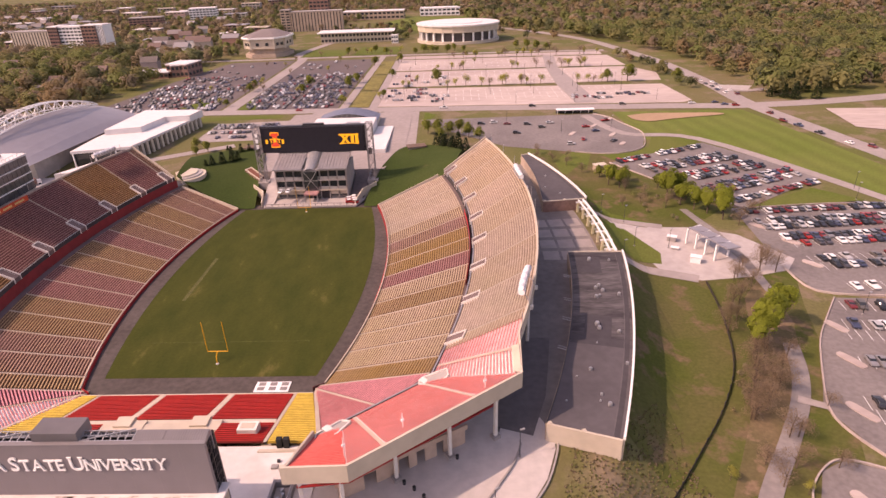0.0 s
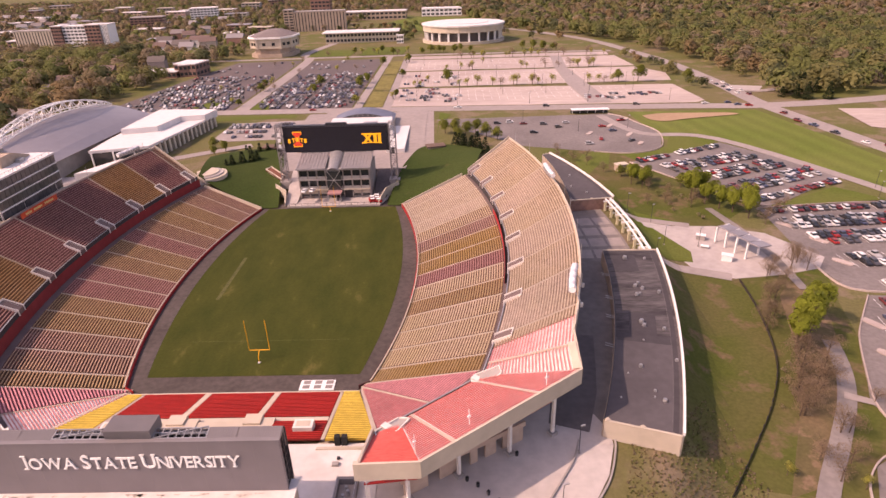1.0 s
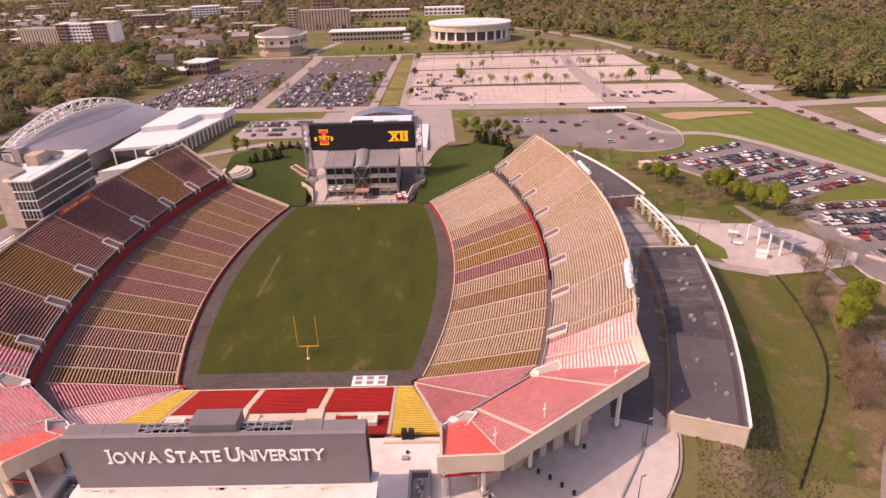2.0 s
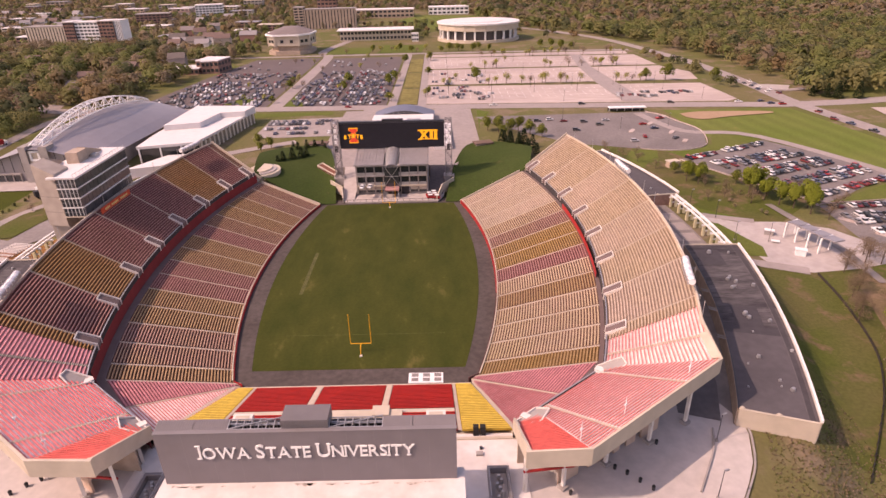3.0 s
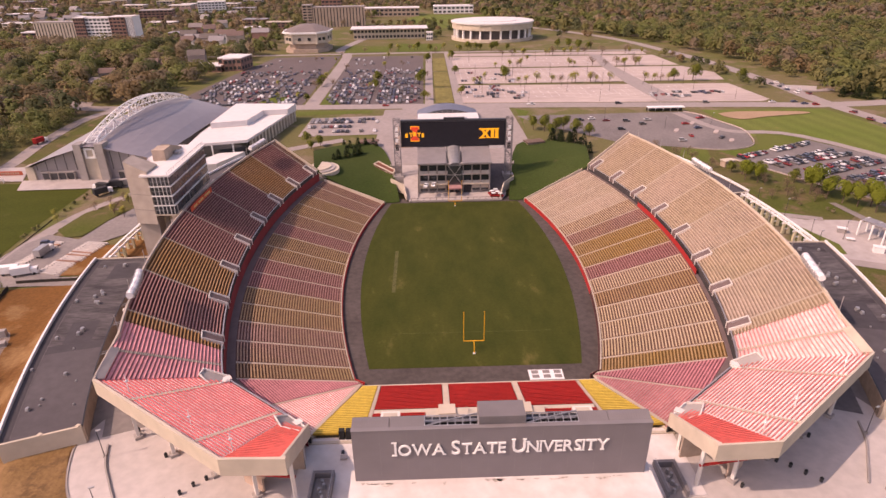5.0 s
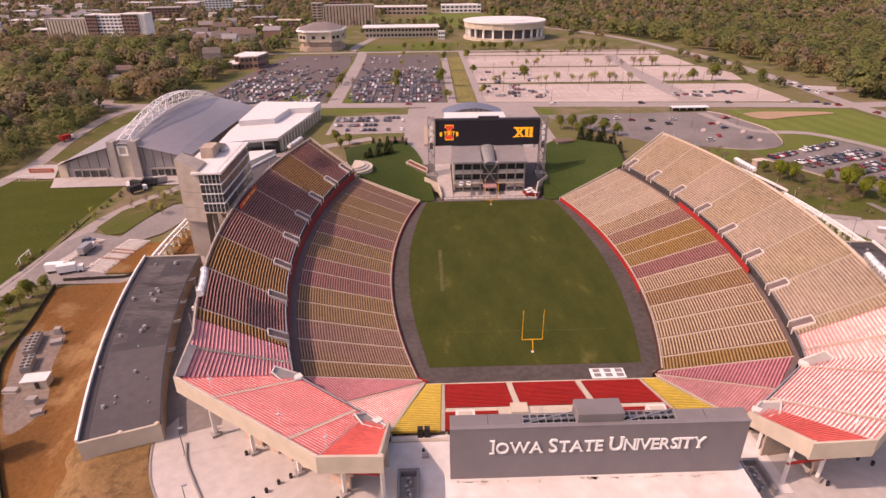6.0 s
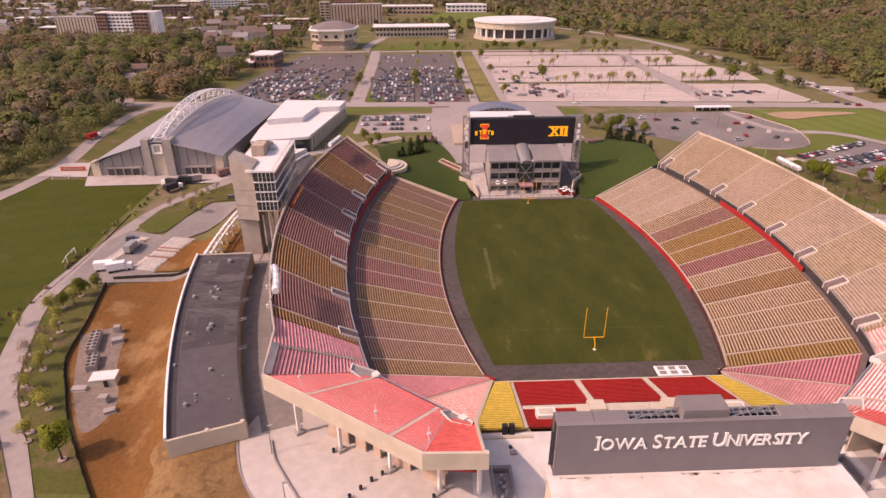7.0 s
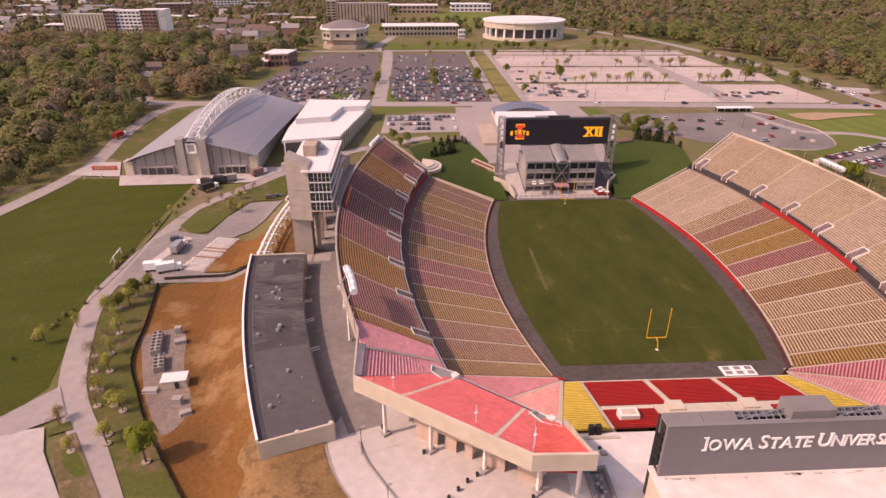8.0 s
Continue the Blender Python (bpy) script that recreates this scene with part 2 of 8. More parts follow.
# ---- mesh helpers ----
class Mesh:
    """Collects faces, then becomes one object."""

    def __init__(self):
        self.v, self.f = [], []

    def quad(self, *p):
        n = len(self.v)
        self.v += [tuple(q) for q in p]
        self.f.append(tuple(range(n, n + len(p))))
        return self

    def grid(self, rows):
        """Faces between rows of points of equal length."""
        n, w = len(self.v), len(rows[0])
        for r in rows:
            self.v += [tuple(q) for q in r]
        for i in range(len(rows) - 1):
            for j in range(w - 1):
                a = n + i * w + j
                self.f.append((a, a + 1, a + w + 1, a + w))
        return self

    def box(self, x0, x1, y0, y1, z0, z1):
        return self.prism([(x0, y0), (x1, y0), (x1, y1), (x0, y1)], z0, z1)

    def obox(self, cx, cy, w, d, z0, z1, ang=0.0):
        c, s = math.cos(radians(ang)), math.sin(radians(ang))
        return self.prism([(cx + c * u - s * v, cy + s * u + c * v) for u, v in ((-w / 2, -d / 2), (w / 2, -d / 2), (w / 2, d / 2), (-w / 2, d / 2))], z0, z1)

    def prism(self, poly, z0, z1):
        """z0 and z1: numbers, or one height for each corner."""
        n, k = len(self.v), len(poly)
        a = z0 if isinstance(z0, (list, tuple)) else [z0] * k
        b = z1 if isinstance(z1, (list, tuple)) else [z1] * k
        self.v += [(p[0], p[1], z) for p, z in zip(poly, a)] + [(p[0], p[1], z) for p, z in zip(poly, b)]
        self.f.append(tuple(range(n + k - 1, n - 1, -1)))
        self.f.append(tuple(range(n + k, n + 2 * k)))
        for i in range(k):
            j = (i + 1) % k
            self.f.append((n + i, n + j, n + k + j, n + k + i))
        return self

    def tube(self, a, b, r0, r1=None, k=6):
        a, b = Vector(a), Vector(b)
        r1 = r0 if r1 is None else r1
        d = (b - a).normalized()
        u = d.orthogonal().normalized()
        w = d.cross(u)
        n = len(self.v)
        for p, r in ((a, r0), (b, r1)):
            for i in range(k):
                t = 2 * math.pi * i / k
                self.v.append(tuple(p + u * (r * math.cos(t)) + w * (r * math.sin(t))))
        for i in range(k):
            j = (i + 1) % k
            self.f.append((n + i, n + j, n + k + j, n + k + i))
        self.f.append(tuple(range(n + k - 1, n - 1, -1)))
        self.f.append(tuple(range(n + k, n + 2 * k)))
        return self

    def wall(self, line, z0, z1, t=0.3):
        """An upright wall of thickness t along a line of (x, y) points; z0, z1 numbers or lists."""
        k = len(line)
        a = z0 if isinstance(z0, (list, tuple)) else [z0] * k
        b = z1 if isinstance(z1, (list, tuple)) else [z1] * k
        off = []
        for i in range(k):
            p, q = Vector(line[max(i - 1, 0)]), Vector(line[min(i + 1, k - 1)])
            d = (q - p).normalized()
            off.append(Vector((-d.y, d.x)) * t)
        n = [(line[i][0] + off[i].x, line[i][1] + off[i].y) for i in range(k)]
        sec = [[(*line[i], a[i]) for i in range(k)], [(*line[i], b[i]) for i in range(k)], [(*n[i], b[i]) for i in range(k)], [(*n[i], a[i]) for i in range(k)]]
        self.grid(sec + [sec[0]])
        for i in (0, k - 1):
            self.quad(*[s[i] for s in sec])
        return self

    def data(self, name):
        me = bpy.data.meshes.new(name)
        me.from_pydata(self.v, [], self.f)
        me.update()
        return me


def part(name, m, material, parent=None, label="", kind=""):
    """A mesh object, built in world metres, under a thing or a part."""
    ob = new(name, m.data(name) if isinstance(m, Mesh) else m)
    if material and not ob.data.materials:
        ob.data.materials.append(material)
    if parent:
        ob.parent = parent
        ob.matrix_parent_inverse = Matrix.Translation(-parent.location)
    return tagged(ob, label, kind=kind)


def thing(name, label, category, at=(0, 0, 0), group="", kind=""):
    ob = new(name)
    ob.empty_display_size = 0.5
    ob.location = at
    return tagged(ob, label, category, group, kind)


def setting(name, m, material, label, category="ground"):
    return tagged(part(name, m, material), label, category, kind="structure")


CX, CY = -172.0, 50.0


def sstep(t):
    t = min(max(t, 0.0), 1.0)
    return t * t * (3 - 2 * t)


def base_z(y):
    return 2.5 + 7.5 * sstep(y / 300)


def ground_z(x, y):
    """The open ground, with the raised concourse platform round the bowl and the bank that falls away from it."""
    r = math.hypot(abs(x) - CX, y - CY)
    w = 1 - sstep((r - 289.0 - 4.0 * sstep((y + 40) / 60)) / 15.0)
    w *= 1 - sstep((y - 135) / 30.0)
    return base_z(y) * (1 - w) + 8.4 * w


def drape(poly, off=0.06, step=12.0):
    """A flat patch cut into pieces that follow the ground."""
    bm = bmesh.new()
    bm.faces.new([bm.verts.new((p[0], p[1], 0)) for p in poly])

    def cut(co, no):
        bmesh.ops.bisect_plane(bm, geom=bm.verts[:] + bm.edges[:] + bm.faces[:], plane_co=co, plane_no=no)
    lo, hi = min(p[1] for p in poly), max(p[1] for p in poly)
    xs = [abs(p[0]) for p in poly]
    near = min(xs) < 140 and lo < 150
    y = math.ceil(max(lo, -66) / step) * step
    while y < min(hi, 300):
        cut((0, y, 0), (0, 1, 0))
        y += 3.0 if near and y < 165 else step
    if near:
        for x in range(-138, 139, 3):
            if abs(x) > 87 and min(p[0] for p in poly) < x < max(p[0] for p in poly):
                cut((x, 0, 0), (1, 0, 0))
    for v in bm.verts:
        v.co.z = ground_z(v.co.x, v.co.y) + off
    if bm.faces:
        bmesh.ops.recalc_face_normals(bm, faces=bm.faces[:])
        for f in bm.faces:
            if f.normal.z < 0:
                f.normal_flip()
    me = bpy.data.meshes.new("patch")
    bm.to_mesh(me)
    bm.free()
    return me


def ribbon(line, w):
    """The outline of a band of width w along a line."""
    a, b = [], []
    for i, p in enumerate(line):
        q0, q1 = Vector(line[max(i - 1, 0)]), Vector(line[min(i + 1, len(line) - 1)])
        d = (q1 - q0).normalized()
        n = Vector((-d.y, d.x)) * (w / 2)
        a.append((p[0] + n.x, p[1] + n.y))
        b.append((p[0] - n.x, p[1] - n.y))
    return a + b[::-1]


def smooth_line(pts, k=6):
    """Catmull-Rom through the points."""
    out = []
    P = [Vector(p) for p in pts]
    for i in range(len(P) - 1):
        p0, p1, p2, p3 = P[max(i - 1, 0)], P[i], P[i + 1], P[min(i + 2, len(P) - 1)]
        for j in range(k):
            t = j / k
            out.append(tuple(0.5 * ((2 * p1) + (p2 - p0) * t + (2 * p0 - 5 * p1 + 4 * p2 - p3) * t * t + (3 * p1 - p0 - 3 * p2 + p3) * t ** 3)))
    out.append(tuple(P[-1]))
    return out


# The bowl's two sides share one centre each; side +1 is the east, -1 the west.


def ring(r, deg, side=1):
    return (side * (CX + r * math.cos(radians(deg))), CY + r * math.sin(radians(deg)))


def ring_line(r, d0, d1, side=1, step=1.0):
    n = max(2, int(abs(d1 - d0) / step) + 1)
    return [ring(r, d0 + (d1 - d0) * i / (n - 1), side) for i in range(n)]


# ---- ground ----
def terrain():
    xs = [-6000, -3000, -1500, -800, -500, -300, -200, -160] + list(range(-138, 139, 3)) + [160, 200, 300, 500, 800, 1500, 3000, 6000]
    ys = [-3000, -1000, -400, -260, -220] + list(range(-192, -66, 6)) + list(range(-66, 165, 3)) + list(range(168, 300, 12)) + [300, 340, 400, 500, 700, 1000, 1500, 2500, 4500, 9000]
    m = Mesh()

    def z(x, y):
        r = math.hypot(abs(x) - CX, y - CY)
        if -43 < y < 163 and r < 243 and not (y > 118 and abs(x) > 68):
            return -2.0
        return ground_z(x, y)
    m.grid([[(x, y, z(x, y)) for x in xs] for y in ys])
    return setting("ground", m, GRASS, "grass ground of campus with worn brown patches")


terrain()
ARC = dict(r_wall=213.3, r_div=244.0, r_front=246.0, r_rim=267.8)


def field():
    def edge(y):
        return 36.7 - (y - 53) ** 2 / 540.0
    ys = [-8 + i * 3.1 for i in range(41)]
    me = Mesh().grid([[(-edge(y) + 2 * edge(y) * i / 12, y, 0.0) for i in range(13)] for y in ys])
    f = bpy.data.materials.new("playing_turf")
    f.use_nodes = True
    nd, lk = f.node_tree.nodes, f.node_tree.links
    b = nd["Principled BSDF"]
    b.inputs["Roughness"].default_value = 0.95
    b.inputs["Specular IOR Level"].default_value = 0.1
    ge = nd.new("ShaderNodeNewGeometry")
    n1 = nd.new("ShaderNodeTexNoise")
    n1.inputs["Scale"].default_value, n1.inputs["Detail"].default_value = 0.06, 6
    n1.inputs["Roughness"].default_value = 0.65
    mp = nd.new("ShaderNodeMapping")
    mp.inputs["Scale"].default_value = (1.6, 0.7, 1)
    lk.new(ge.outputs["Position"], mp.inputs[0])
    lk.new(mp.outputs[0], n1.inputs["Vector"])
    rp = nd.new("ShaderNodeValToRGB")
    rp.color_ramp.elements[0].position, rp.color_ramp.elements[0].color = 0.33, (0.034, 0.045, 0.009, 1)
    rp.color_ramp.elements[1].position, rp.color_ramp.elements[1].color = 0.76, (0.130, 0.112, 0.036, 1)
    e = rp.color_ramp.elements.new(0.6)
    e.color = (0.054, 0.060, 0.013, 1)
    lk.new(n1.outputs["Fac"], rp.inputs[0])
    n2 = nd.new("ShaderNodeTexNoise")
    n2.inputs["Scale"].default_value = 1.2
    hs = nd.new("ShaderNodeHueSaturation")
    mr = nd.new("ShaderNodeMapRange")
    mr.inputs[3].default_value, mr.inputs[4].default_value = 0.8, 1.2
    lk.new(ge.outputs["Position"], n2.inputs["Vector"])
    lk.new(n2.outputs["Fac"], mr.inputs[0])
    lk.new(mr.outputs[0], hs.inputs["Value"])
    lk.new(rp.outputs[0], hs.inputs["Color"])
    lk.new(hs.outputs[0], b.inputs["Base Color"])
    setting("playing_field", me, f, "dark green playing turf with worn pale streaks", "field")
    rows = []
    for y in [-18 + i * 3.5 for i in range(41)]:
        x = CX + math.sqrt(ARC["r_wall"] ** 2 - (min(max(y, -12), 116) - CY) ** 2)
        rows.append([(-x - 1.5, y, -0.06), (x + 1.5, y, -0.06)])
    setting("sideline_surface", Mesh().grid(rows), TRACK, "dark rubber surface round the playing turf", "track")
    # faint worn lines on the turf
    m = Mesh()
    for x0, x1, y0, y1 in ((-25.5, -24.2, 34, 66), (-24.4, 24.4, 9.0, 9.15)):
        m.quad((x0, y0, 0.012), (x1, y0, 0.012), (x1, y1, 0.012), (x0, y1, 0.012))
    setting("worn_line", m, mat("worn_turf", (0.095, 0.095, 0.03), 0.95, 0.35, 1.5, 0.2), "faint worn line on the turf", "marking")


field()


def goal_post(y, side):
    g = thing("goal_post", "yellow gooseneck football goal post on the turf", "goal post", (0, y, 0), "goal posts")
    m = Mesh()
    pts = [(0, y - 1.9 * side, 0), (0, y - 1.9 * side, 1.3), (0, y - 1.6 * side, 2.3), (0, y - 0.8 * side, 2.9), (0, y, 3.05)]
    for a, b in zip(pts, pts[1:]):
        m.tube(a, b, 0.13)
    part("gooseneck", m, YELLOW, g)
    part("crossbar", Mesh().tube((-2.95, y, 3.05), (2.95, y, 3.05), 0.13), YELLOW, g)
    for s in (-1, 1):
        part("upright", Mesh().tube((s * 2.95, y, 3.05), (s * 2.95, y, 13.0), 0.10), YELLOW, g)
    part("base_pad", Mesh().obox(0, y - 1.9 * side, 0.7, 0.7, 0, 0.25), WHITE, g)


goal_post(0.0, 1)
goal_post(109.73, -1)


# ---- stands ----
def lerp(a, b, t):
    return tuple(p + (q - p) * t for p, q in zip(a, b))


def deck(front, rear, zf, zr, rows):
    """Edge lines of the treads: for each row 0..rows a list of (x, y, z)."""
    out = []
    for k in range(rows + 1):
        t = k / rows
        out.append([(*lerp(f, r, t), a + (b - a) * t) for f, r, a, b in zip(front, rear, zf, zr)])
    return out


def terrace_mesh(lines):
    rows = []
    for k in range(len(lines) - 1):
        a, b = lines[k], lines[k + 1]
        rows += [a, [(p[0], p[1], q[2]) for p, q in zip(b, a)]]
    return Mesh().grid(rows + [lines[-1]])


def bench_mesh(lines, k, h=0.34, d0=0.14, d1=0.60, th=0.09):
    a, b = lines[k], lines[k + 1]
    s0 = [(*lerp(p[:2], q[:2], d0), p[2] + h) for p, q in zip(a, b)]
    s1 = [(*lerp(p[:2], q[:2], d1), p[2] + h) for p, q in zip(a, b)]
    f0 = [(x, y, z - th) for x, y, z in s0]
    f1 = [(x, y, z - th) for x, y, z in s1]
    return Mesh().grid([f0, s0, s1, f1, f0])


def join(ms):
    m = Mesh()
    for o in ms:
        n = len(m.v)
        m.v += o.v
        m.f += [tuple(i + n for i in f) for f in o.f]
    return m


def trim_lines(lines, u0, u1):
    """Moves the two ends of each row line inwards by metres, to leave an aisle."""
    out = []
    for ln in lines:
        P = [Vector(p) for p in ln]
        L = sum((q - p).length for p, q in zip(P, P[1:]))
        if L <= u0 + u1 + 0.2:
            out.append([tuple(lerp(ln[0], ln[-1], 0.5))] * len(ln))
            continue
        if len(P) == 2:
            d = (P[1] - P[0]).normalized()
            out.append([tuple(P[0] + d * u0), tuple(P[1] - d * u1)])
        else:
            q = [p.copy() for p in P]
            q[0] = P[0] + (P[1] - P[0]).normalized() * min(u0, (P[1] - P[0]).length * 0.9)
            q[-1] = P[-1] + (P[-2] - P[-1]).normalized() * min(u1, (P[-2] - P[-1]).length * 0.9)
            out.append([tuple(p) for p in q])
    return out


# the benches of the corner wings are narrow planks set forward on their treads
BENCH = {"pink": dict(h=0.26, d0=0.08, d1=0.36), "blush": dict(h=0.28, d0=0.08, d1=0.36), "cerise": dict(h=0.24, d0=0.08, d1=0.48), "fuchsia": dict(h=0.20, d0=0.06, d1=0.84), "plum": dict(h=0.30, d0=0.10, d1=0.56), "coral": dict(h=0.22, d0=0.06, d1=0.46), "rose": dict(h=0.28, d0=0.08, d1=0.40),
         "red": dict(h=0.26, d0=0.06, d1=0.42), "yellow": dict(h=0.26, d0=0.06, d1=0.44)}


def build_stand(stand, secs, rows, aisle, budget=290):
    """secs: (front line, rear line, front z list, rear z list, paint, aisle after). Terraces, aisles and benches as parts."""
    far = {}
    made = 0
    for i, (fl, rl, zf, zr, paint, gap) in enumerate(secs):
        lines = deck(fl, rl, zf, zr, rows)
        bench_mat, deck_mat = SEATS[paint]
        part("terrace", terrace_mesh(lines), deck_mat, stand)
        tr = trim_lines(lines, 0.12, aisle if gap else 0.12)
        if gap:
            rows_ = []
            for k in range(rows):
                a, b = lines[k], lines[k + 1]
                pa, pb = Vector(a[-1]), Vector(b[-1])
                da = (Vector(a[-2]) - pa).normalized() * aisle
                db = (Vector(b[-2]) - pb).normalized() * aisle
                for j in range(2):
                    p0, e0 = pa.lerp(pb, j / 2), da.lerp(db, j / 2)
                    p1, e1 = pa.lerp(pb, (j + 1) / 2), da.lerp(db, (j + 1) / 2)
                    z = a[-1][2] + (b[-1][2] - a[-1][2]) * j / 2 + 0.10
                    rows_ += [[(p0.x, p0.y, z), (p0.x + e0.x, p0.y + e0.y, z)], [(p1.x, p1.y, z), (p1.x + e1.x, p1.y + e1.y, z)]]
            am = Mesh().grid(rows_)
            part("aisle_stair", am, AISLE, stand, "pale concrete aisle stair")
        for k in range(rows):
            a = tr[k]
            if (Vector(a[0]) - Vector(a[-1])).length < 0.6:
                continue
            bm_ = bench_mesh(tr, k, **BENCH.get(paint, {}))
            if made < budget:
                part("bench", bm_, bench_mat, stand)
                made += 1
            else:
                far.setdefault(paint, []).append(bm_)
    for paint, ms in far.items():
        part("bench", join(ms), SEATS[paint][0], stand, kind="stuff")


AISLE = mat("aisle_concrete", (0.50, 0.405, 0.32), 0.8, 0.08, 0.4, 0.08)
LOWER_DEG = [-17.1, -15.4] + [-13.0 + 2.4 * i for i in range(13)] + [17.6]
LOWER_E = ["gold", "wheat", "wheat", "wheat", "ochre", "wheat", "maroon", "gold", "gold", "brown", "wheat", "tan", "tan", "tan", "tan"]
# West blocks take darker paints; part of the stand's shade sits in them.
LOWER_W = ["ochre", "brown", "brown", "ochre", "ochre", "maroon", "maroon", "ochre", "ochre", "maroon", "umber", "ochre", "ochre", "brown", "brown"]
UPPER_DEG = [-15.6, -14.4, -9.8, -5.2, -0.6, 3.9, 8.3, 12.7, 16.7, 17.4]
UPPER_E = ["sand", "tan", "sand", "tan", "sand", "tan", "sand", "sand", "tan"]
# Likewise darker than the east deck, with its shade in the bench colour.
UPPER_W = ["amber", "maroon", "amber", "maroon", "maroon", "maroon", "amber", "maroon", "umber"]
Z_LOW1, Z_UP0, Z_UP1 = 11.9, 13.7, 27.0
VOM_DEG = [-14.7, -10.0, -5.4, -0.8, 3.7, 8.2, 12.6, 16.6]


def arc_sec(r0, r1, d0, d1, side, n=3):
    ds = [d0 + (d1 - d0) * i / (n - 1) for i in range(n)]
    return [ring(r0, d, side) for d in ds], [ring(r1, d, side) for d in ds]


def mir(p, side):
    return (side * p[0], p[1])


def stand_lower(side):
    word = "sunlit" if side > 0 else "shaded"
    st = thing("lower_stand", "%s lower stadium stand with tan, gold and maroon bench rows" % word, "grandstand", (side * 50, 50, 0), "stadium stands")
    secs = []
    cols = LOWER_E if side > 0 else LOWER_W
    r0, r1 = ARC["r_wall"] + 1.2, ARC["r_div"] + (1.3 if side > 0 else 0.2)
    z0, z1 = (0.9, 11.6) if side > 0 else (0.1, 9.0)
    zw = z0 + 0.75
    # corner wedges first: they are nearest
    f0 = mir((31.2, -13.2), side)
    f1 = mir((31.0, -14.2), side)
    f2 = mir((31.3, -15.4), side)
    b0 = ring(r1, -17.1, side)
    b1 = mir((52.7, -33.5) if side > 0 else (51.5, -32.5), side)
    b2 = mir((38.9, -44.8) if side > 0 else (38.6, -44.0), side)
    secs.append(([f2, f1], [b2, b1], [z0] * 2, [9.6, z1 - 0.9 if side > 0 else z1], "rose" if side > 0 else "pink", True))
    secs.append(([f1, f0], [b1, b0], [z0] * 2, [z1 - 0.9 if side > 0 else z1, z1], "plum", True))
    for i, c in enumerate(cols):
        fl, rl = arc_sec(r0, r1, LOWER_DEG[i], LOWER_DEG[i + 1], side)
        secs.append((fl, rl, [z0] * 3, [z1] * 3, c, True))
    build_stand(st, secs, 38, 0.75)
    part("end_wall", Mesh().wall([f2, b2], -0.3, [z0 + 0.25, 9.85], 0.35 * side), CREAM, st)
    # front wall with red pads, rear walkway
    wl = ring_line(r0, 17.6, -17.1, side) + [mir((30.4, -14.6), side)]
    if side > 0:
        part("front_wall", Mesh().wall(ring_line(r0, 17.6, -5.5, side), -0.1, zw, 0.25), REDWALL, st, "red padded field wall")
        wl = ring_line(r0, -5.5, -17.1, side) + [(30.4, -14.6)]
        part("front_wall", Mesh().wall(wl, -0.1, zw, 0.25), DULLWALL, st, "dull maroon field wall")
    else:
        part("front_wall", Mesh().wall(wl, -0.1, zw, -0.25), REDWALL, st, "red padded field wall")
    part("front_rail", Mesh().wall(ring_line(r0 + 0.35, 17.6, -17.1, side), zw, zw + 0.3, 0.3 * side), CREAM, st)
    back = ring_line(r1, 17.6, -17.1, side) + [b1, b2]
    back2 = ring_line(ARC["r_front"] + 0.5, 17.6, -17.3, side) + [mir((53.4, -34.2), side), mir((39.2, -46.0), side)]
    if side > 0:
        part("walkway", Mesh().grid([[(*p, z1) for p in back], [(*p, z1) for p in back2]]), WALKWAY, st)
        part("red_barrier", Mesh().wall(ring_line(r1 + 0.25, 6.6, -6.9, side), z1, z1 + 1.9, 0.1 * side), REDWALL, st, "bright red barrier panel")
    else:
        part("walkway", Mesh().grid([[(*p, z1) for p in back], [(*p, z1) for p in back2]]), WALKWAY, st)
        # tall red wall behind the walk, below the front of the upper deck
        part("rear_wall", Mesh().wall(back2, 1.0, [12.6] * (len(back2) - 2) + [11.7, 11.2], -0.12), SHADEREDWALL, st, "tall red wall behind the last row, darkened for shade")
    # end wall to the north
    p0, p1 = ring(r0, 17.62, side), ring(ARC["r_div"], 17.62, side)
    part("end_wall", Mesh().wall([p0, p1], -0.1, [1.6, z1 + 0.9], 0.35), CREAM, st)
    return st


# Wall red darkened to hold the shade below the upper deck.
SHADEREDWALL = mat("dull_red_wall", (0.26, 0.030, 0.030), 0.75, 0.12, 0.4, 0.1)
TICKET = mat("salmon_wall", (0.50, 0.36, 0.28), 0.85, 0.1, 0.5, 0.1)


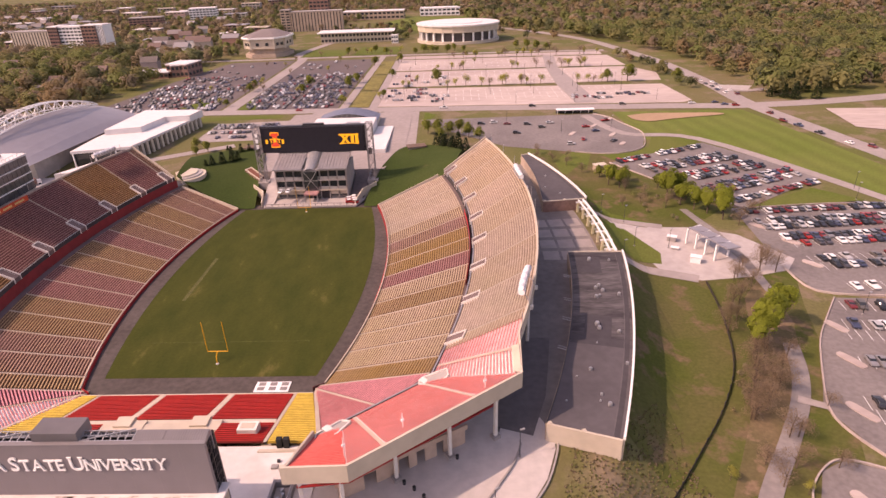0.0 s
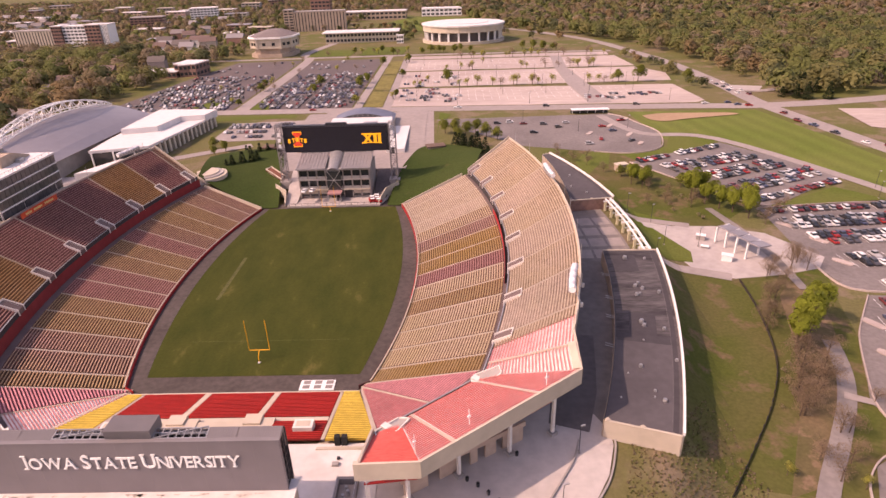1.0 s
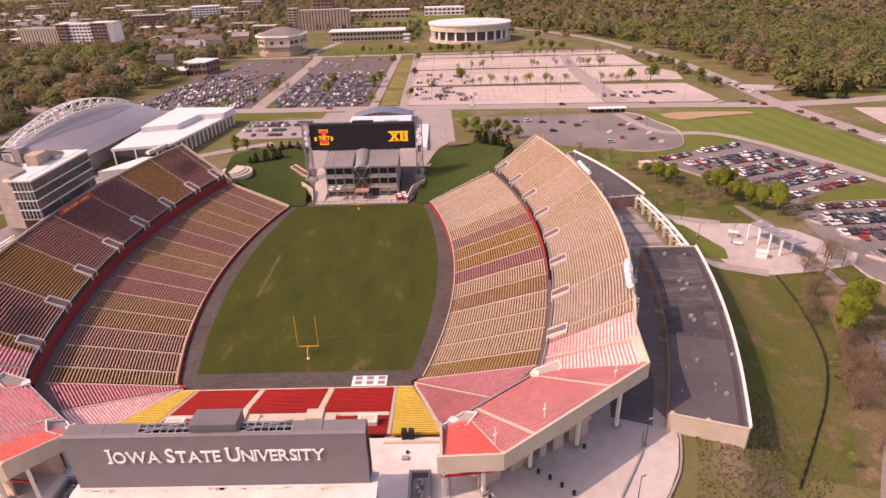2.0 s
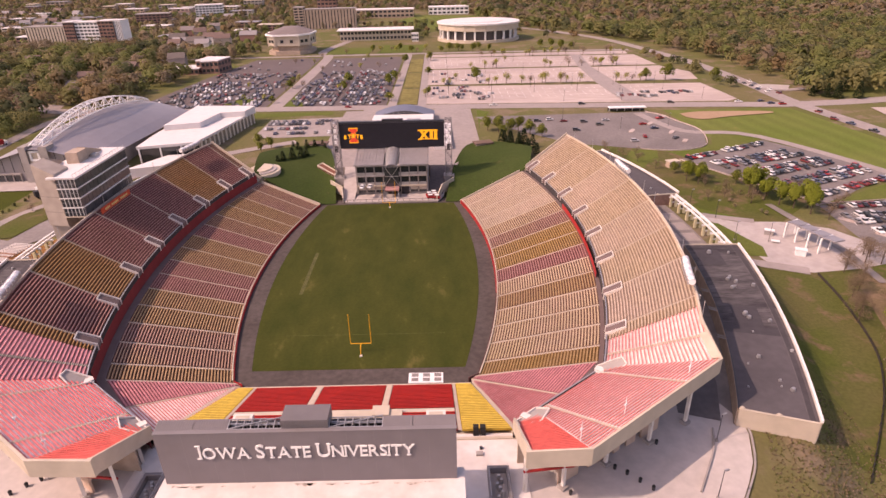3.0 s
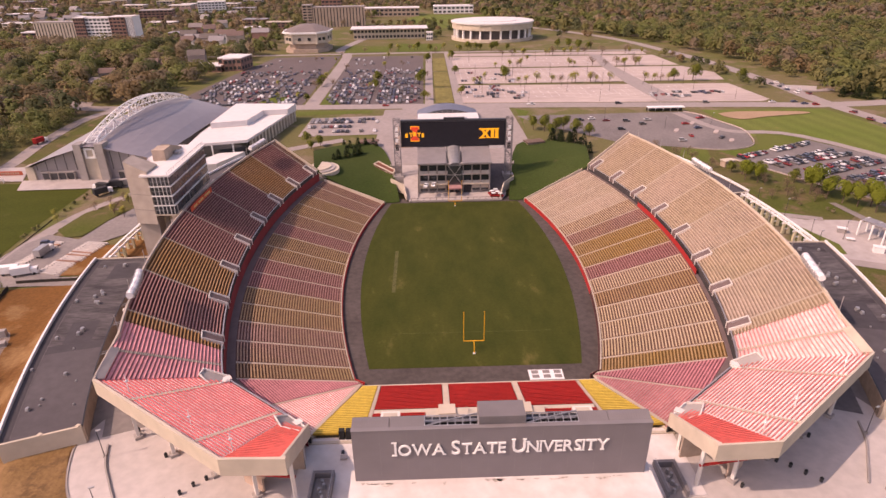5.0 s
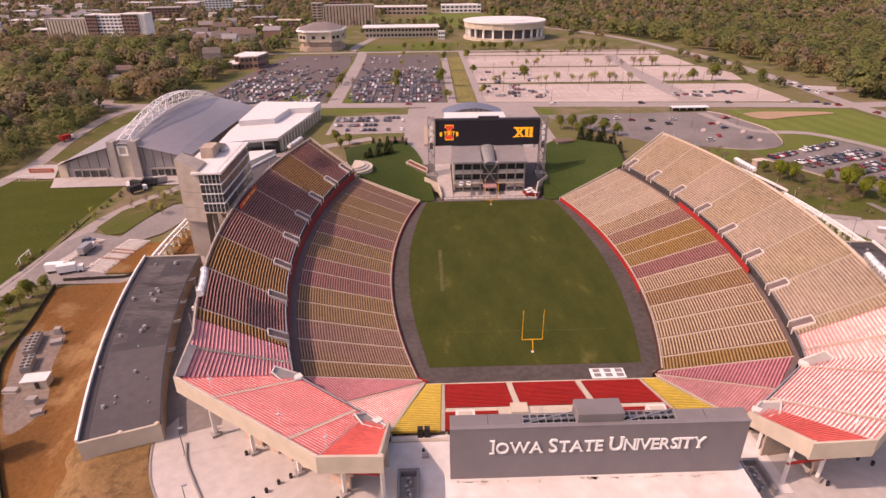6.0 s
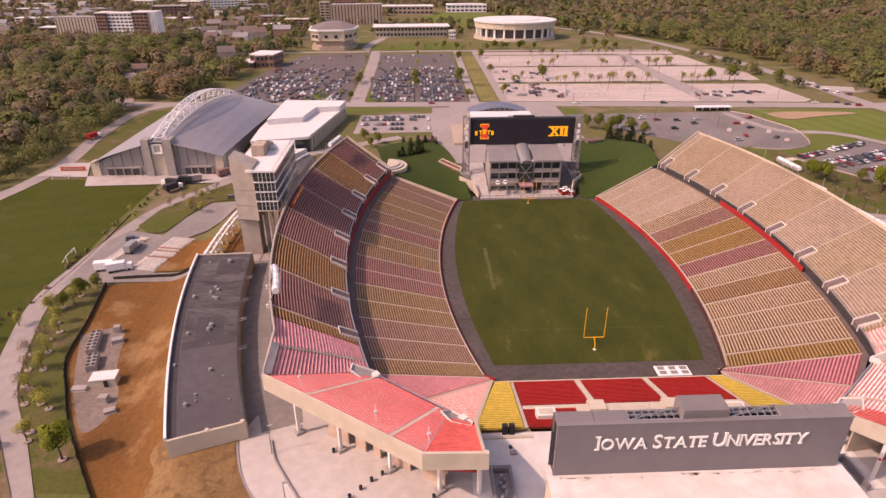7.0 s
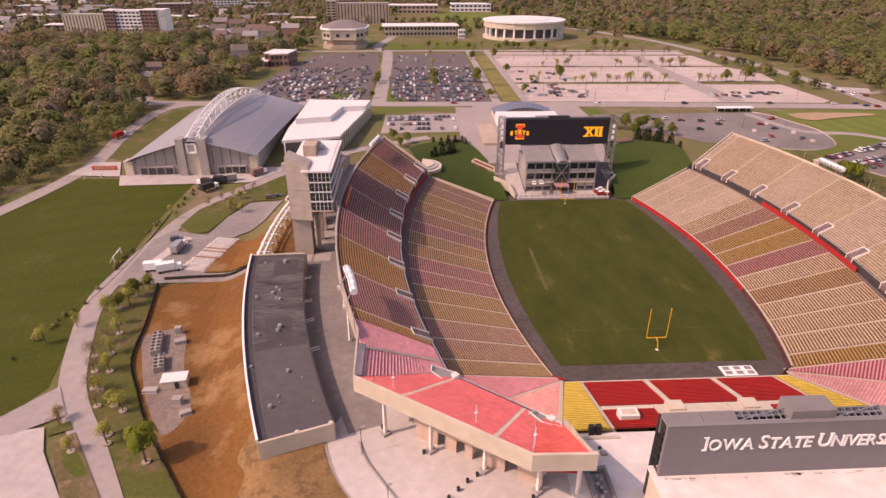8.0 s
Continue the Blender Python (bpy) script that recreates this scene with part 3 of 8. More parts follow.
def stand_upper(side):
    word = "sunlit" if side > 0 else "shaded"
    st = thing("upper_stand", "%s upper stadium stand on concrete columns with coral corner wing" % word, "grandstand", (side * 80, 45, 3), "stadium stands")
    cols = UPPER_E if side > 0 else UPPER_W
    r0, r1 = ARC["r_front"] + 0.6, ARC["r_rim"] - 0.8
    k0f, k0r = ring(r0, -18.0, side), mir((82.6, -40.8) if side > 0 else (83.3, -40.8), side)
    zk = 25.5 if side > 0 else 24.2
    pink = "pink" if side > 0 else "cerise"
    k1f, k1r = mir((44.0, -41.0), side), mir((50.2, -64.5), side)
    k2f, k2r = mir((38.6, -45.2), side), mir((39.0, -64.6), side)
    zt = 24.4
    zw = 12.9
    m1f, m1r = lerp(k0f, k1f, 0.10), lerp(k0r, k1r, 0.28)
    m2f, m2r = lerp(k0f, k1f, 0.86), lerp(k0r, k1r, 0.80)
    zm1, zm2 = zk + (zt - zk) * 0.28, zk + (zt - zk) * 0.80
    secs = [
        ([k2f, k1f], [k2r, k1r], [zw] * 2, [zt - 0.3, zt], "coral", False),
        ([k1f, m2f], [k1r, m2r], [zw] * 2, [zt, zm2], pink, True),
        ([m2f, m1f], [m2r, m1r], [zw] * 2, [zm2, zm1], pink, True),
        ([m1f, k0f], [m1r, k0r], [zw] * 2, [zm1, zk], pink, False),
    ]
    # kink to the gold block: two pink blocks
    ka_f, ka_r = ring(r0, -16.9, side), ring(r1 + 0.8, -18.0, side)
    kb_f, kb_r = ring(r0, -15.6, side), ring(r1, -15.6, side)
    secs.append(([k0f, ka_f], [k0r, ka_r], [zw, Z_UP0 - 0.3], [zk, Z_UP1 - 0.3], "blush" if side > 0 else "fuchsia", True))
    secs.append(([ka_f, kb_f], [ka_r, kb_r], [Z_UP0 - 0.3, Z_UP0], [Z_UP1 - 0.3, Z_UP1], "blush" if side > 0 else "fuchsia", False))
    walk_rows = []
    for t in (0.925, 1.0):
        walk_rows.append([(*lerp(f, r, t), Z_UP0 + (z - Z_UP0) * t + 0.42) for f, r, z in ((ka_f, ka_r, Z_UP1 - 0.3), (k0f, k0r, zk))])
    # Darker concrete on the west walk than on the east.
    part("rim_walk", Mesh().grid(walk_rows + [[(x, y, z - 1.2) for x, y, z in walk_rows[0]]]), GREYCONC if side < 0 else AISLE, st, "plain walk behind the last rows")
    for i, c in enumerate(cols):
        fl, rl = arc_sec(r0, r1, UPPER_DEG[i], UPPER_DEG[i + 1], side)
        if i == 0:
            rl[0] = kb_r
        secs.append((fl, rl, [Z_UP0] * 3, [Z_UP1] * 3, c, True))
    build_stand(st, secs, 28, 0.8)
    front = ring_line(r0, 17.4, -18.0, side) + [k1f, k2f]
    zf = [Z_UP0 + 0.45] * (len(front) - 4) + [Z_UP0 + 0.2, zw + 0.45, zw + 0.45, zw + 0.45]
    part("front_wall", Mesh().wall(front, 8.0, zf, 0.3 * side), DARKWALL, st, "dark wall at the foot of the upper deck")
    part("front_rail", Mesh().wall(front, zf, [z + 0.15 for z in zf], 0.32 * side), STEEL, st)
    rim = ring_line(r1 + 0.1, 17.4, -17.0, side) + [mir(p, side) for p in ((82.8 if side > 0 else 83.5, -41.0), (50.25, -64.74), (39.0, -64.82))]
    zr = [Z_UP1] * (len(rim) - 3) + [zk, zt, zt - 0.3]
    # The west rim takes darker concrete than its east mirror.
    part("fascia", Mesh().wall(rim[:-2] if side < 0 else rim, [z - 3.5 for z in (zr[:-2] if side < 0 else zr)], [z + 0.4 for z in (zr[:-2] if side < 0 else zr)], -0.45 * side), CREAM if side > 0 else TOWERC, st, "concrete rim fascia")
    if side < 0:
        part("fascia", Mesh().wall(rim[-3:], [z - 3.5 for z in zr[-3:]], [z + 0.41 for z in zr[-3:]], 0.6), CREAM, st, "cream concrete wing fascia")
    part("side_wall", Mesh().wall([k2r, k2f], [zt - 3.8, Z_UP0 - 2.6], [zt + 0.1, Z_UP0 + 1.0], -0.5 * side), CREAM, st)
    part("corner_post", Mesh().obox(k2r[0] - 0.1 * side, k2r[1] + 0.2, 0.9, 0.9, zt - 3.8, zt + 0.1), CREAM, st)
    p0, p1 = ring(r0, 17.45, side), ring(r1, 17.45, side)
    part("end_wall", Mesh().wall([p0, p1], [11.5, 24.5], [Z_UP0 + 1, Z_UP1 + 0.9], 0.4), CREAM, st)
    # soffit below the deck
    ff = ring_line(r0 + 0.4, 17.4, -17.0, side) + [k0f, k1f, k2f]
    part("soffit", Mesh().grid([[(*p, Z_LOW1 - 0.5) for p in ff], [(*p, z - 3.3) for p, z in zip(rim, zr)]]), GREYCONC, st)
    # columns along the wing and the arc
    cols_at = [mir(p, side) for p in ((77.3, -41.3), (67.5, -46.9), (56.8, -52.8), (47.0, -58.6), (39.4, -59.5), (39.4, -50.0))]
    for d in range(-16, 18, 4):
        cols_at.append(ring(r1 - 1.2, d, side))
    for i, c in enumerate(cols_at):
        q = c
        top = 20.6 if i < 4 else 22.6 if i > 5 else (20.0, 14.0)[i - 4]
        part("column", Mesh().obox(q[0], q[1], 0.66, 0.66, 8.6, top, 35), VOMC, st)
        if i < 4:
            part("column_foot", Mesh().obox(q[0], q[1], 1.7, 1.7, 8.6, 9.4, 35), GREYCONC, st)
    # back enclosure under the deck: concourse wall with a red beam
    bw = ring_line(255.0, 17.0, -17.2, side) + [lerp(k0f, k0r, 0.42), lerp(k1f, k1r, 0.42), lerp(k2f, k2r, 0.35)]
    part("concourse_wall", Mesh().wall(bw, 8.4, 14.5, 0.4 * side), TANBRICK, st)
    rb = [lerp(k0f, k0r, 0.74), lerp(k1f, k1r, 0.74), lerp(k2f, k2r, 0.74)]
    part("red_beam", Mesh().wall(rb, 14.2, 14.6, 0.4), REDWALL, st)
    # ticket walls with doorways between them under the wing
    for a, c in (((70.5, -42.6), (66.0, -45.3)), ((64.5, -46.2), (62.2, -47.6)), ((60.5, -48.6), (59.0, -49.6)), ((57.0, -50.7), (52.8, -53.3)), ((50.5, -54.8), (46.0, -57.6))):
        part("ticket_wall", Mesh().wall([mir(a, side), mir(c, side)], 8.6, 12.4, 0.4), TICKET, st, "salmon wall panel between doorways")
    part("ticket_lintel", Mesh().wall([mir((71.0, -42.3), side), mir((45.5, -57.9), side)], 12.4, 13.6, 0.5), TICKET, st)
    for d in [17.2 - 1.25 * i for i in range(28)]:
        x, y = ring(r1 + 0.2, d, side)
        if int(d * 4) % 3 == 0:
            part("rim_light", Mesh().tube((x, y, Z_UP1), (x, y, Z_UP1 + 4.0), 0.09, k=5), STEEL, st)
    return st


def vomitory(side, deg, w=3.6, dep=4.6):
    r = ARC["r_front"] + 0.5
    a = radians(deg)
    x, y = ring(r + dep / 2 + 0.4, deg, side)
    v = thing("vomitory", "pale concrete stair opening in the upper seating", "stadium entrance", (x, y, Z_UP0), "vomitories")
    er = Vector((side * math.cos(a), math.sin(a)))
    et = Vector((-side * math.sin(a), math.cos(a)))

    def pt(u, s):
        p = Vector(ring(r, deg, side)) + er * u + et * s
        return (p.x, p.y)
    k = (Z_UP1 - Z_UP0) / (ARC["r_rim"] - ARC["r_front"] - 1.4)

    def deck_z(u):
        return Z_UP0 + max(u - 0.1, 0) * k
    t, o = 0.24, 0.6
    for s in (-1, 1):
        part("side_wall", Mesh().prism([pt(-0.2, s * w / 2), pt(dep, s * w / 2), pt(dep, s * (w / 2 - t)), pt(-0.2, s * (w / 2 - t))], Z_UP0 - 1,
                                       [Z_UP0 + 0.9, deck_z(dep) + o, deck_z(dep) + o, Z_UP0 + 0.9]), VOMC, v)
    part("back_wall", Mesh().prism([pt(dep, -w / 2), pt(dep, w / 2), pt(dep + t, w / 2), pt(dep + t, -w / 2)], Z_UP0, deck_z(dep) + o + 0.05), VOMC, v)
    part("landing", Mesh().prism([pt(0, -w / 2 + t), pt(dep, -w / 2 + t), pt(dep, w / 2 - t), pt(0, w / 2 - t)], Z_UP0 - 1, [Z_UP0 + 0.55, deck_z(dep) + 0.30, deck_z(dep) + 0.30, Z_UP0 + 0.55]), WALKWAY, v, "worn brown stair landing")
    part("hand_rail", Mesh().tube((*pt(0.2, 0), Z_UP0 + 1.5), (*pt(dep - 0.3, 0), deck_z(dep) + 1.2), 0.05, k=4), STEEL, v)


VOMC = mat("vomitory_paint", (0.68, 0.63, 0.58), 0.7, 0.06, 0.5, 0.1)
for sd in (1, -1):
    stand_lower(sd)
    stand_upper(sd)
    for dg in VOM_DEG:
        vomitory(sd, dg)


def corner_landing(side, pts, front, far):
    """A landing between the blocks: its outline from the front edge inwards, with a low parapet on each side."""
    pts = [mir(p, side) for p in pts]
    cx, cy = sum(p[0] for p in pts) / len(pts), sum(p[1] for p in pts) / len(pts)
    v = thing("vomitory", "pale concrete corner landing between seating blocks", "stadium entrance", (cx, cy, Z_UP0), "vomitories")
    zs = [front, front] + [far] * (len(pts) - 3) + [(front + far) / 2]
    part("landing", Mesh().prism(pts, Z_UP0 - 1.0, zs), GREYCONC, v)
    for i in range(len(pts)):
        a, b = pts[i], pts[(i + 1) % len(pts)]
        za, zb = zs[i], zs[(i + 1) % len(pts)]
        part("parapet", Mesh().wall([a, b], [za - 0.6, zb - 0.6], [za + 0.35, zb + 0.35], 0.28), VOMC, v)
    m = lerp(pts[0], pts[1], 0.4)
    part("ramp", Mesh().obox(m[0] * 0.7 + cx * 0.3, m[1] * 0.7 + cy * 0.3, 2.6, 1.6, front - 0.2, front + 0.5, -38 * side), VOMC, v)


for sd in (1, -1):
    corner_landing(sd, [(60.2, -28.6), (60.9, -26.6), (66.6, -26.6), (67.0, -29.0), (63.6, -31.6)], 13.3, 15.8)
    corner_landing(sd, [(39.4, -44.9), (44.0, -40.9), (46.4, -43.4), (44.2, -46.9), (40.0, -47.4)], 13.3, 15.3)


# ---- south end ----
def south_end():
    st = thing("end_zone_seating", "bright red and yellow end zone seating blocks", "grandstand", (0, -30, 0), "stadium stands")
    zf, zm, zb = 1.0, 6.2, 9.6
    secs = []
    for x0, x1, u0, u1 in ((-25.9, -9.8, -26.4, -9.8), (-8.1, 8.6, -8.1, 8.6), (10.3, 25.9, 10.3, 26.4)):
        secs.append(([(x0, -16.8), (x1, -16.8)], [(u0, -32.0), (u1, -32.0)], [zf] * 2, [zm] * 2, "red", False))
    build_stand(st, secs, 18, 0.5, 100)
    for s in (-1, 1):
        secs2 = [([(s * 26.5, -34.0), (s * 14.0, -34.0)], [(s * 26.8, -43.0), (s * 14.0, -43.0)], [zm + 0.6] * 2, [zb] * 2, "red", False)]
        build_stand(st, secs2, 10, 0.5, 40)
        secs3 = [([(s * 31.0, -16.6), (s * 26.8, -16.6)], [(s * 39.0, -43.4), (s * 27.8, -43.4)], [zf] * 2, [zb + 0.3] * 2, "yellow", False)]
        build_stand(st, secs3, 28, 0.5, 40)
        part("infill", Mesh().prism([(s * 26.2, -16.9), (s * 31.2, -16.9), (s * 40.6, -45.5), (s * 26.2, -45.5)], -0.5, [0.75, 0.75, 9.3, 9.3]), CREAM, st)
        part("aisle_stair", Mesh().quad((s * 26.0, -16.8, zf + 0.1), (s * 26.7, -16.8, zf + 0.1), (s * 27.7, -43.4, zb + 0.4), (s * 26.9, -43.4, zb + 0.4)), AISLE, st)
        part("aisle_stair", Mesh().quad((s * 31.1, -16.0, zf + 0.3), (s * 32.0, -16.0, zf + 0.3), (s * 40.2, -45.0, zb + 1.0), (s * 39.1, -45.0, zb + 1.0)), AISLE, st)
    for x0, x1 in ((-9.7, -8.2), (8.7, 10.2)):
        rows = []
        for k in range(19):
            y, z = -16.8 - 15.2 * k / 18, zf + (zm - zf) * k / 18
            rows += [[(x0, y, z - 0.04), (x1, y, z - 0.04)], [(x0, y, z + 0.25), (x1, y, z + 0.25)]]
        m = Mesh().grid(rows)
        part("aisle_stair", m, AISLE, st)
    part("front_wall", Mesh().box(-31.0, 31.0, -16.8, -16.4, -0.1, 1.25), CREAM, st)
    part("cross_aisle", Mesh().box(-26.3, 26.3, -34.0, -32.0, 0, zm + 0.1), CREAM, st)
    part("base", Mesh().prism([(-26, -16.9), (26, -16.9), (26.2, -32.4), (-26.2, -32.4)], -0.5, [0.6, 0.6, 5.6, 5.6]), GREYCONC, st)
    # landing structures behind the middle block
    for x in (-9, 9):
        part("landing", Mesh().box(x - 5, x + 5, -36.5, -33, 0, zm + 1.0), CREAM, st)
        part("landing", Mesh().box(x - 2.0, x + 2.0, -35.5, -32.2, 0, zm + 1.5), CREAM, st)
    part("middle_terrace", Mesh().box(-14, 14, -43.0, -34.0, 0, zm + 0.8), CREAM, st)
    for s in (-1, 1):
        part("entry", Mesh().box(s * 22 - 2.2, s * 22 + 2.2, -39.5, -36.6, zm, zb + 0.2), VOMC, st)
        part("entry_gap", Mesh().box(s * 22 - 1.6, s * 22 + 1.6, -38.9, -37.2, zm, zb + 0.26), CREAM, st)
    b = thing("south_building", "white flat-roofed building behind the end zone seating", "building", (0, -52, 2.5))
    part("deck", Mesh().prism([(-40, -43.6), (40, -43.6), (40.5, -62), (-40.5, -62)], 8.3, 9.0), STAINED, b, "white roof deck behind the seating")
    part("upper_wall", Mesh().box(-27, 27, -83, -61.9, 8, 17.4), CREAM, b)
    rg = random.Random(77)
    st_ = Mesh()
    for i in range(22):
        x, w = rg.uniform(-26, 25), rg.uniform(0.5, 2.6)
        d = rg.uniform(0.2, 0.7)
        y1 = -64.5 - rg.uniform(0, 0.5)
        st_.quad(*[(x + w * u, y1 - d * v, 17.906) for u, v in ((0, 0), (0.1, 0.7), (0.35, 1 * rg.uniform(.7, 1.3)), (0.7, rg.uniform(.6, 1.2)), (0.95, 0.5), (1, 0))])
    part("roof_stain", st_, mat("roof_grime", (0.40, 0.345, 0.30), 0.9, 0.3, 2.0, 0.5, col2=(0.52, 0.47, 0.43)), b, kind="stuff")
    part("upper_roof", Mesh().box(-27.6, 27.6, -83.4, -61.6, 17.4, 17.9), STAINED, b, "stained white upper roof")
    for s in (-1, 1):
        cx = s * 34.6
        part("stair_pit", Mesh().box(cx - 1.6, cx + 1.6, -62.6, -55.0, 9.0, 9.06), GREYCONC, b, "grey stair landing")
        for a, c, p, q in ((cx - 2.2, cx - 1.6, -62.4, -54.2), (cx + 1.6, cx + 2.2, -62.4, -54.2), (cx - 1.6, cx + 1.6, -54.9, -54.2)):
            part("pit_wall", Mesh().box(a, c, p, q, 9.0, 10.5), BOARDTOP, b, "grey wall round the stair pit")
        for k in range(6):
            part("stair_unit", Mesh().tube((cx + 0.5 * math.sin(k * 2.1), -56.4 - k * 1.0, 9.0), (cx + 0.5 * math.sin(k * 2.1), -56.4 - k * 1.0, 10.2), 0.46, 0.30, 8), STEEL, b)
        part("pit_rail", Mesh().tube((cx - 1.9, -62.3, 11.2), (cx - 1.9, -54.5, 11.2), 0.06, k=4).tube((cx + 1.9, -62.3, 11.2), (cx + 1.9, -54.5, 11.2), 0.06, k=4), STEEL, b)
        part("deck_vent", Mesh().box(s * 31.2 - 0.7, s * 31.2 + 0.7, -50.2, -49.2, 9.0, 9.5), GREYCONC, b)
        part("deck_vent", Mesh().box(s * 31.6 - 0.3, s * 31.6 + 0.3, -48.4, -47.8, 9.0, 9.5), DARKSTEEL, b)
        bx = thing("loudspeaker", "black loudspeaker box on the white roof edge", "loudspeaker", (s * 31.5, -43.2, 10))
        for dx in (-0.75, 0.75):
            part("cabinet", Mesh().box(s * 31.5 + dx - 0.6, s * 31.5 + dx + 0.6, -44.3, -43.2, 9.0, 11.4), RUBBER, bx)
    mt = thing("mat", "white equipment mats on the dark end zone surface", "mat", (19, -12.5, 0))
    part("sheet", Mesh().box(14.2, 23.6, -14.6, -10.4, -0.05, 0.12), WHITE, mt)
    for i in range(3):
        for j in range(2):
            part("panel", Mesh().box(15.0 + i * 3.1, 16.9 + i * 3.1, -14.0 + j * 1.9, -12.6 + j * 1.9, 0.12, 0.17), ASPHALT, mt)


south_end()


def caps_text(words, width, big, small, gap):
    """Letters as one flat mesh: the first letter of each word is larger. Starts at 0 along x, upright in z."""
    out = Mesh()
    x = 0.0
    for w in words:
        for i, ch in enumerate(w):
            cu = bpy.data.curves.new("letter", "FONT")
            cu.body, cu.size, cu.resolution_u, cu.extrude, cu.offset = ch, 1.0, 3, 0.05, 0.005
            tmp = bpy.data.objects.new("letter", cu)
            scene.collection.objects.link(tmp)
            me = bpy.data.meshes.new_from_object(tmp)
            bpy.data.objects.remove(tmp)
            co = [v.co.copy() for v in me.vertices]
            lo, hi = min(c.x for c in co), max(c.x for c in co)
            top, bot = max(c.y for c in co), min(c.y for c in co)
            h = big if i == 0 else small
            k = h / (top - bot)
            kx = k * (1.0 if ch != "I" else 0.9)
            n = len(out.v)
            out.v += [(x + (c.x - lo) * kx, c.z * 2.4, (c.y - bot) * k) for c in co]
            out.f += [tuple(n + j for j in p.vertices) for p in me.polygons]
            wl = (hi - lo) * kx
            # serifs
            if ch in "ITSYVUNWAREO":
                t = h * 0.06
                ends = {"I": [(0, 0, 1), (0, 1, 1)], "T": [(0.5, 0, 1)], "Y": [(0.5, 0, 1), (0.1, 1, .7), (.9, 1, .7)], "V": [(.08, 1, .8), (.92, 1, .8)], "U": [(.08, 1, .8), (.92, 1, .8)],
                        "N": [(.08, 0, .8), (.08, 1, .8), (.92, 1, .8)], "W": [(.05, 1, .7), (.95, 1, .7)], "A": [(.06, 0, .8), (.94, 0, .8)], "R": [(.1, 0, .8), (.05, 1, .4)], "E": [(0.05, 0, .4), (.05, 1, .4)]}.get(ch, [])
                for u, v, s in ends:
                    cx, ww = x + wl * u, h * 0.17 * s
                    z0 = 0 if v == 0 else h - t
                    out.box(cx - ww, cx + ww, -0.105, 0.105, z0 - 0.004, z0 + t + 0.004)
            x += wl + gap * h
        x += 0.34 * big
    k = width / (x - 0.34 * big - gap * small)
    out.v = [(px * k, py, pz) for px, py, pz in out.v]
    return out


